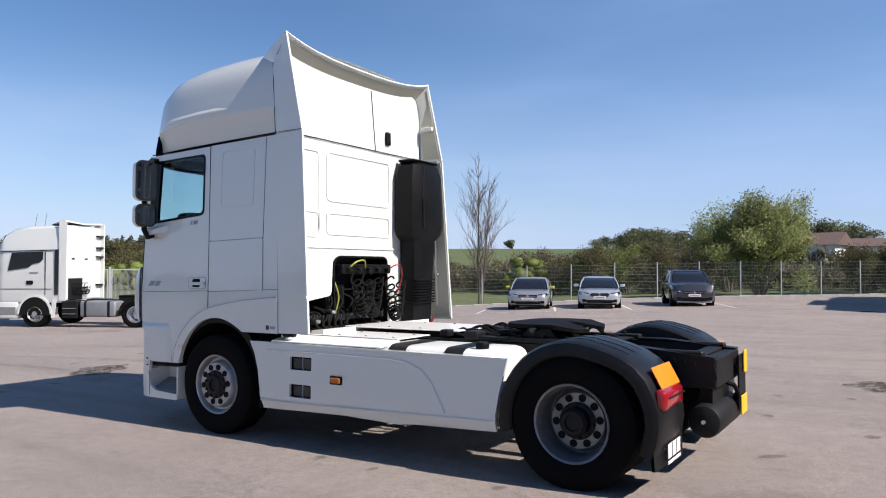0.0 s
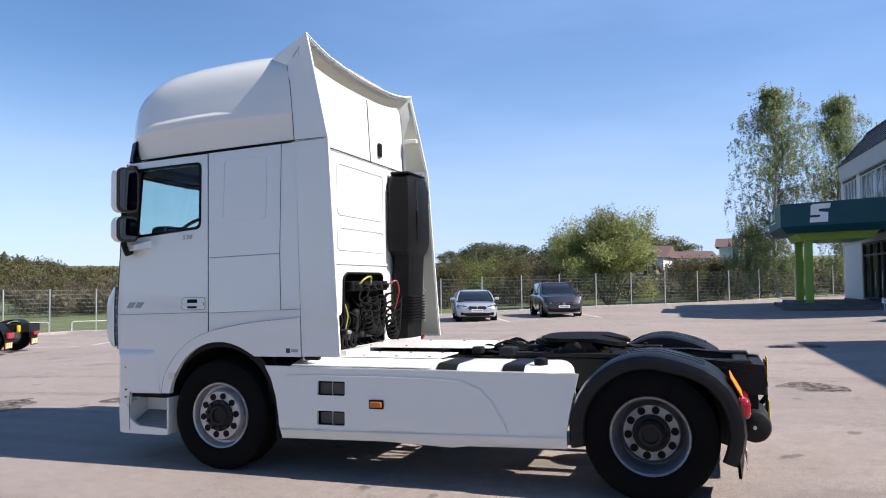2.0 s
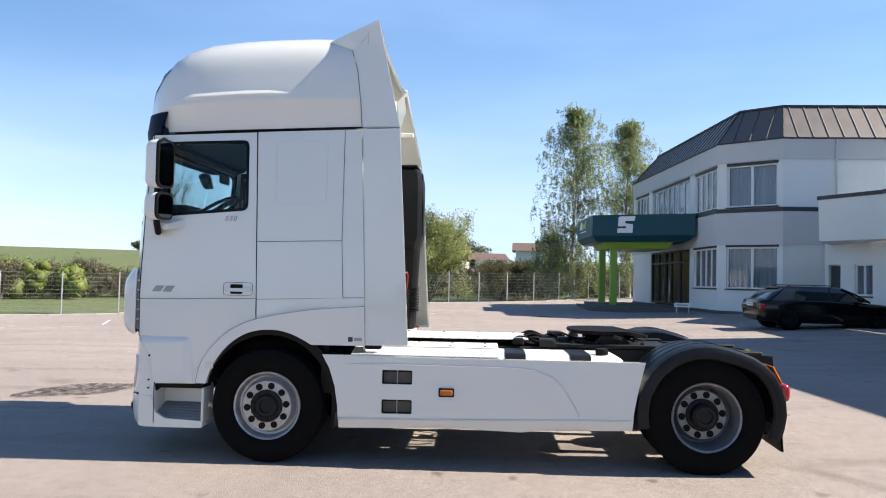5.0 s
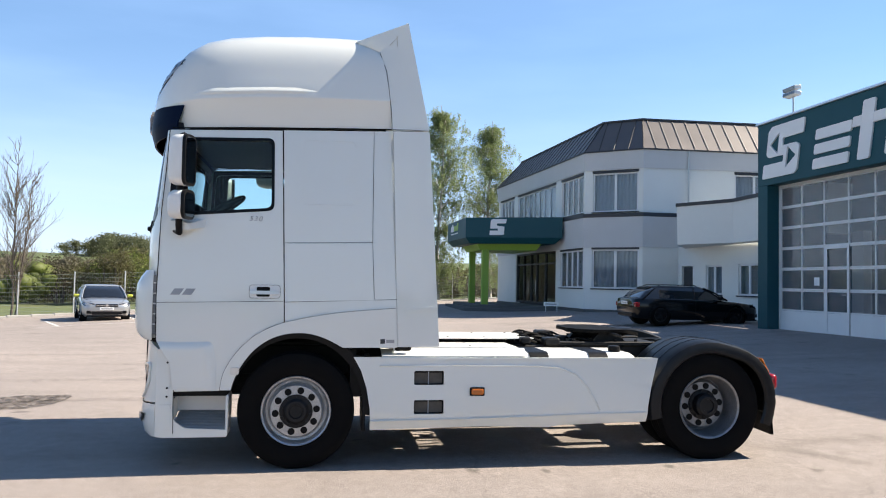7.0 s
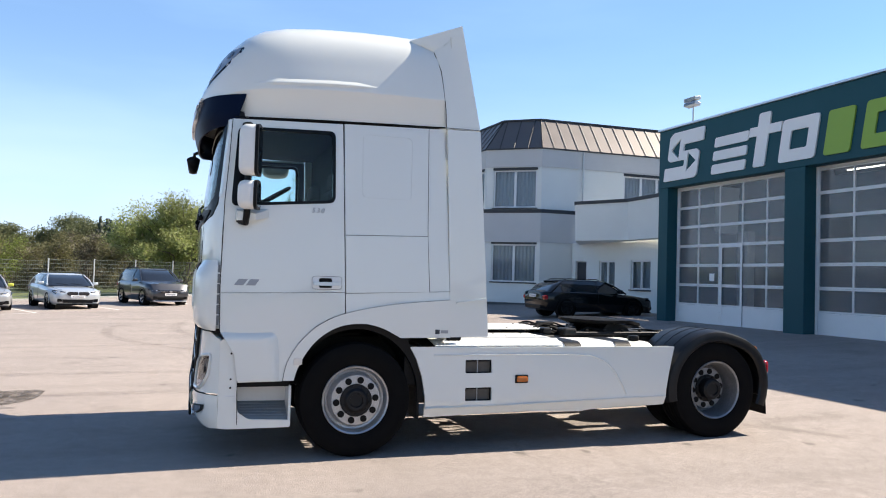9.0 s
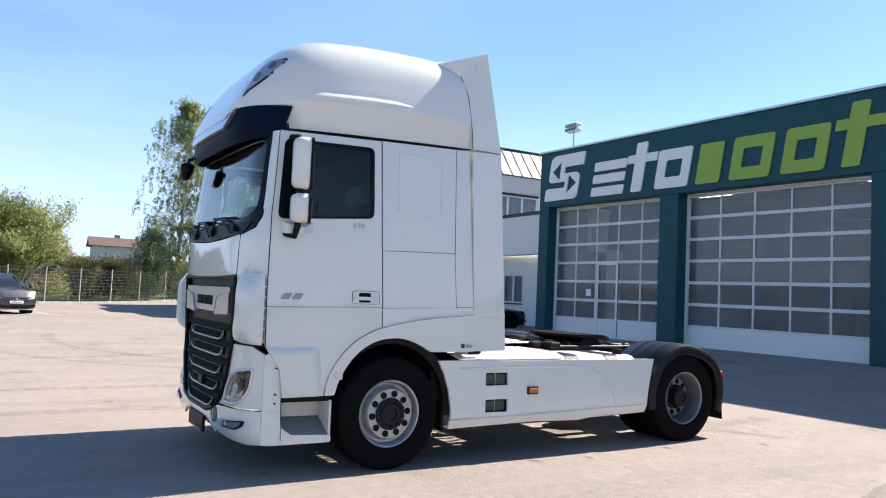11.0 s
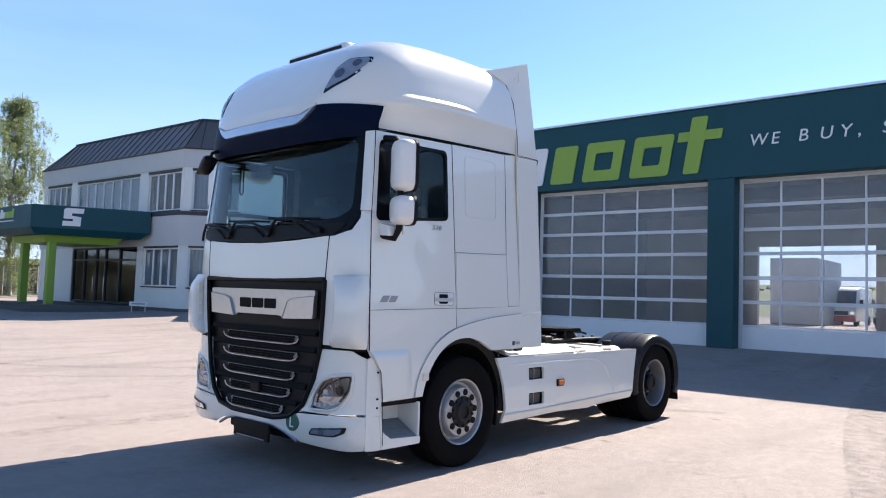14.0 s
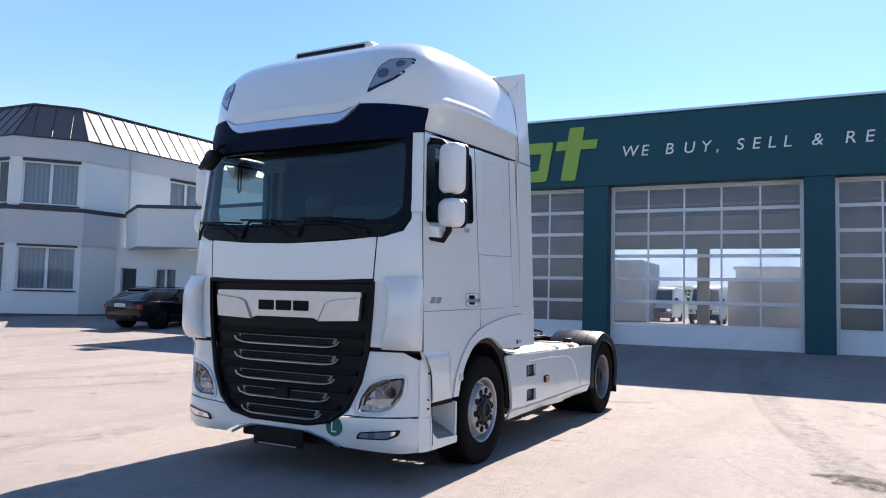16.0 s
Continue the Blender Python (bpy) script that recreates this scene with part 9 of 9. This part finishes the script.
bush_tree("blossom_tree", "broad round tree in pale spring leaf behind fence", -2.1, 44.2, 7.2, 4.2, 21, LEAF_BUSH, 22, 0.08, 17, 0.5)
bush_tree("hedge_tree", "low leafing tree behind the yard fence", 5.0, 55.5, 3.6, 3.2, 22, LEAF_WOOD, 20, 0.09)
bush_tree("hedge_tree", "spreading brownish tree behind the yard fence", -9.5, 60.0, 4.4, 3.4, 24, LEAF_WOOD, 10, 0.08)
bush_tree("hedge_tree", "fresh green bush behind the yard fence", -16.5, 51.0, 3.3, 2.8, 25, LEAF_FRESH, 22, 0.09)

for k, (az, dist, hh, ww, mat) in enumerate(((-19.5, 60, 4.0, 2.6, TWIG), (-16.5, 57, 4.5, 2.8, LEAF_WOOD), (-14.0, 62, 4.9, 3.0, LEAF_FRESH), (-11.5, 58, 4.3, 2.8, LEAF_WOOD), (-9.0, 63, 5.2, 3.2, TWIG), (-6.5, 59, 4.6, 2.8, LEAF_WOOD), (2.0, 60, 3.9, 2.8, LEAF_WOOD), (-34.0, 58, 3.2, 2.6, TWIG))):
    bush_tree("hedge_tree", "slim brown-green tree in early leaf behind fence", 1 + dist * math.sin(radians(az)), -6 + dist * math.cos(radians(az)), hh, ww, 60 + k, mat, 7 if mat is TWIG else 11, 0.075, 6)

bare = thing("bare_tree", "leafless young tree with many upright twigs", "tree", pose(-14.1, 29.4, land_z(-14.1, 29.4) - 0.05) @ Matrix.Diagonal((1.0, 1.0, 1.06, 1.0)))
rng = np.random.default_rng(5)
out, tips = [], []
for k, (lean, ln) in enumerate(((0.0, 7.3), (0.13, 6.0), (-0.1, 5.4))):
    stem = [Vector((0.12 * k + lean * z * (1 - 0.35 * z / ln) + 0.03 * math.sin(2 * z + k), 0.05 * k + 0.04 * math.sin(1.5 * z), z)) for z in np.linspace(0, ln, 16)]
    out.append((stem, 0.06 - 0.012 * k, 0.008))
    for q in range(46 - 8 * k):
        f = rng.uniform(0.14, 0.98)
        p = stem[int(f * 15)].lerp(stem[min(15, int(f * 15) + 1)], rng.uniform(0, 1))
        a = rng.uniform(0, math.tau)
        reach = (0.35 + 1.0 * math.sin(math.pi * min(0.95, f * 0.9 + 0.12))) * rng.uniform(0.6, 1.15)
        way = (math.cos(a), math.sin(a), rng.uniform(0.9, 1.9))
        grow(rng, p, way, reach, 0.016, 2, out, tips, 0.5, 0.25, 3, 0.6, 0.6)
bars_fast("trunk", out, BARE_BARK, bare)


def wood_belt(name, label, spots, mat, seed, card=0.25, per=60, fir=False, shrink=0.66, slim=0.55, droop=0.0):
    """Far trees: ragged crowns of leaf cards over inner masses, one mesh."""
    rng = np.random.default_rng(seed)
    lobes = []
    for x, y, h, w in spots:
        z0 = land_z(x, y)
        if fir:
            for k in range(6):
                f = k / 6
                lobes.append((x, y, z0 + h * (0.12 + 0.84 * f), w * 0.5 * (1.05 - f), h * 0.14))
        else:
            for k in range(9):
                q = rng.uniform(0.1, 1)
                a, rr, top = rng.uniform(0, math.tau), w * 0.33 * q, h * (1 - 0.34 * q * q)
                f = rng.uniform(0.15, 0.75) * top
                r = min(w * rng.uniform(0.17, 0.33), 0.42 * h)
                lobes.append((x + rr * math.cos(a), y + rr * math.sin(a), z0 + f, r, min(r, (top - f) * rng.uniform(0.8, 1.0))))
    ob = leaf_cards(name, shell(lobes, per, rng), card, mat, seed=seed, core=lumps(lobes, rng, shrink), slim=slim, droop=droop)
    return tagged(ob, label, "trees", kind="stuff")


def ring_spots(az0, az1, dist, el, w, n, seed, jitter=6, uneven=0.14):
    """Tree spots along an arc, as tall as the given rise of their tops in degrees."""
    rng = np.random.default_rng(seed)
    out = []
    for k in range(n):
        a = radians(az0 + (az1 - az0) * (k + 0.5 + rng.uniform(-0.4, 0.4)) / n)
        d = dist + rng.uniform(-jitter, jitter)
        x, y = math.sin(a) * d + 1, math.cos(a) * d - 6
        h = 1.6 + d * math.tan(radians(el * rng.uniform(1.06 - uneven, 1.06))) - land_z(x, y)
        out.append((x, y, max(h, 1.0), w * rng.uniform(0.75, 1.3)))
    return out


# thicket beyond the grass strip behind the fence
wood_belt("thicket", "bare brown thicket behind the fence", ring_spots(-47, 24, 63, 0.95, 3.4, 62, 31, 3, 0.9), TWIG, 31, 0.26, 300, shrink=0.28, slim=0.05, droop=-1.1)
wood_belt("thicket", "brown and olive thicket behind the fence", ring_spots(-47, -14, 68, 1.2, 3.6, 26, 32, 3, 0.8), LEAF_WOOD, 32, 0.085, 330, shrink=0.3)
wood_belt("thicket", "brown and olive thicket behind the fence", ring_spots(-16, 26, 71, 1.6, 4.4, 32, 40, 4, 0.8), LEAF_WOOD, 40, 0.085, 310, shrink=0.3)
wood_belt("thicket", "dense brown and olive thicket behind the grass strip", ring_spots(-48, -36, 71, 1.75, 3.6, 20, 52, 3, 0.3), LEAF_WOOD, 52, 0.085, 330, shrink=0.3)
wood_belt("thicket", "bare brown thicket along the grass strip", ring_spots(-48, -28, 67, 1.5, 3.4, 24, 53, 2, 0.4), TWIG, 53, 0.26, 260, shrink=0.28, slim=0.05, droop=-1.1)
wood_belt("lone_tree", "single round tree over the thicket", [(-44.7, 53.3, 4.7, 2.6)], LEAF_WOOD, 54, 0.1, 200, shrink=0.3)
wood_belt("green_bushes", "fresh green bushes in the thicket", ring_spots(-22.5, -19.5, 61, 1.4, 2.6, 4, 49, 2), LEAF_FRESH, 49, 0.09, 150)
wood_belt("green_bushes", "fresh green bushes in the thicket", ring_spots(-36, -29, 61, 1.15, 3.2, 8, 41, 2), LEAF_FRESH, 41, 0.1, 120)
wood_belt("green_bushes", "fresh green bushes below the wood", ring_spots(-66, -52, 70, 0.9, 4.2, 12, 42, 4), LEAF_FRESH, 42, 0.12, 90)
# brown-olive wood on the slope beyond the second truck
wood_belt("far_wood", "brown spring wood on the slope", ring_spots(-70, -47, 95, 1.6, 6, 26, 43, 7, 0.5), LEAF_WOOD, 43, 0.14, 170, shrink=0.25)
wood_belt("far_wood", "distant leafing wood on the slope", ring_spots(-72, -46, 118, 2.3, 8, 24, 33, 8), LEAF_WOOD, 33, 0.16, 120, shrink=0.3)
wood_belt("fir_wood", "dark distant firs along the crest", ring_spots(-66, -48, 150, 2.45, 3, 34, 44, 6), LEAF_FIR, 44, 0.25, 40, True)
wood_belt("far_wood", "low wood at the field's edge", ring_spots(-47, -38.5, 125, 1.55, 7, 10, 45, 6), LEAF_WOOD, 45, 0.16, 120, shrink=0.3)
# woods between the field and the houses
wood_belt("far_wood", "brown spring trees beyond the thicket", ring_spots(-24, 4, 92, 1.85, 5, 36, 46, 7, 0.4), TWIG, 46, 0.4, 60, shrink=0.5, slim=0.07, droop=-1.1)
wood_belt("far_wood", "olive spring trees beyond the thicket", ring_spots(-16.4, -7, 108, 2.5, 7, 9, 47, 6, 0.5), LEAF_WOOD, 47, 0.14, 150, shrink=0.3)
wood_belt("far_wood", "distant green wood with rounded crowns", ring_spots(-18.0, -8, 150, 3.1, 10, 10, 34, 6, 0.3), LEAF_FAR, 34, 0.17, 150, shrink=0.3)
wood_belt("far_wood", "distant green wood with rounded crowns", ring_spots(-9, -1, 140, 3.6, 9, 9, 35, 8), LEAF_FAR, 35, 0.17, 150, shrink=0.3)
wood_belt("fir_wood", "dark distant firs within the wood", ring_spots(-7.2, -4.2, 128, 3.75, 3.4, 9, 36, 4), LEAF_FIR, 36, 0.18, 70, True)
wood_belt("far_wood", "low spring trees round the houses", ring_spots(-2, 34, 98, 1.75, 6, 30, 37, 7), LEAF_WOOD, 37, 0.14, 130, shrink=0.3)
wood_belt("lone_tree", "single round tree on the distant field", [(-69, 142, 2.3, 3.4)], LEAF_FAR, 38, 0.2, 90)
wood_belt("far_wood", "distant wood beyond the workshop", ring_spots(55, 100, 120, 1.5, 9, 24, 48, 8), LEAF_WOOD, 48, 0.3, 24)
# scenery behind the camera, for the reflections in paint and glass
wood_belt("far_wood", "distant wood behind the yard", ring_spots(100, 282, 120, 2.9, 11, 56, 39, 12), LEAF_WOOD, 39, 0.6, 8)


# ---- houses beyond ----
def farm_house(x, y, z, w, d, h, rise, turn, label):
    t = thing("house", label, "house", pose(x, y, z, 0, 0, turn))
    part("wall", box(-w / 2, w / 2, -d / 2, d / 2, 0, h), RENDER_WHITE, t)
    b = loft([[(-w / 2 - 0.4, -d / 2 - 0.4, h), (-w / 2 - 0.4, 0, h + rise), (-w / 2 - 0.4, d / 2 + 0.4, h)], [(w / 2 + 0.4, -d / 2 - 0.4, h), (w / 2 + 0.4, 0, h + rise), (w / 2 + 0.4, d / 2 + 0.4, h)]])
    part("roof", b, ROOF_TILE, t, "weathered red-brown tiled roof")
    part("chimney", box(-0.25, 0.25, 0.3, 0.8, h + rise * 0.5, h + rise + 0.3), CONCRETE, t)
    for k in (-1, 1):
        win = part("window", box(k * w * 0.25 - 0.5, k * w * 0.25 + 0.5, -d / 2 - 0.03, -d / 2 - 0.01, h * 0.4, h * 0.4 + 1.2), GLOSS_BLACK, t)
        part("window_frame", box(k * w * 0.25 - 0.04, k * w * 0.25 + 0.04, -d / 2 - 0.05, -d / 2 - 0.032, h * 0.4, h * 0.4 + 1.2), FRAME_WHITE, win)


farm_house(-4.0, 88, land_z(-4.0, 88), 7.4, 7, 3.3, 1.5, -8, "white farmhouse with brown roof beyond the fence")
farm_house(2.2, 93, land_z(2.2, 93), 4.2, 6, 2.9, 1.0, 12, "low house with brown tiled roof behind trees")
farm_house(7.6, 74, land_z(7.6, 74), 4.6, 5, 4.8 - land_z(7.6, 74), 0.95, -3, "long house with red tiled roof behind the birches")


# ---- gate in the fence beyond the second truck ----
gate_at = pose(-25.2, 14.7, -0.36, 0, 0, 59.5)
yard_gate = thing("yard_gate", "closed wire-filled steel gate in the fence", "gate", gate_at)
for x in (-1.75, 0.0, 1.75):
    part("gate_post", box(x - 0.05, x + 0.05, -0.05, 0.05, -0.1, 2.05, 0.008, 1), GALV, yard_gate)
for x0 in (-1.68, 0.07):
    leaf = part("gate_leaf", box(x0, x0 + 1.61, -0.02, 0.02, 1.9, 1.95), GALV, yard_gate)
    for a, c, e, f in ((x0, x0 + 0.05, 0.08, 1.9), (x0 + 1.56, x0 + 1.61, 0.08, 1.9), (x0 + 0.05, x0 + 1.56, 0.08, 0.13)):
        part("gate_bar", box(a, c, -0.02, 0.02, e, f), GALV, leaf)
    for k in range(29):
        part("gate_wire", box(x0 + 0.08 + 0.05 * k, x0 + 0.09 + 0.05 * k, -0.004, 0.004, 0.13, 1.9), GALV, leaf)
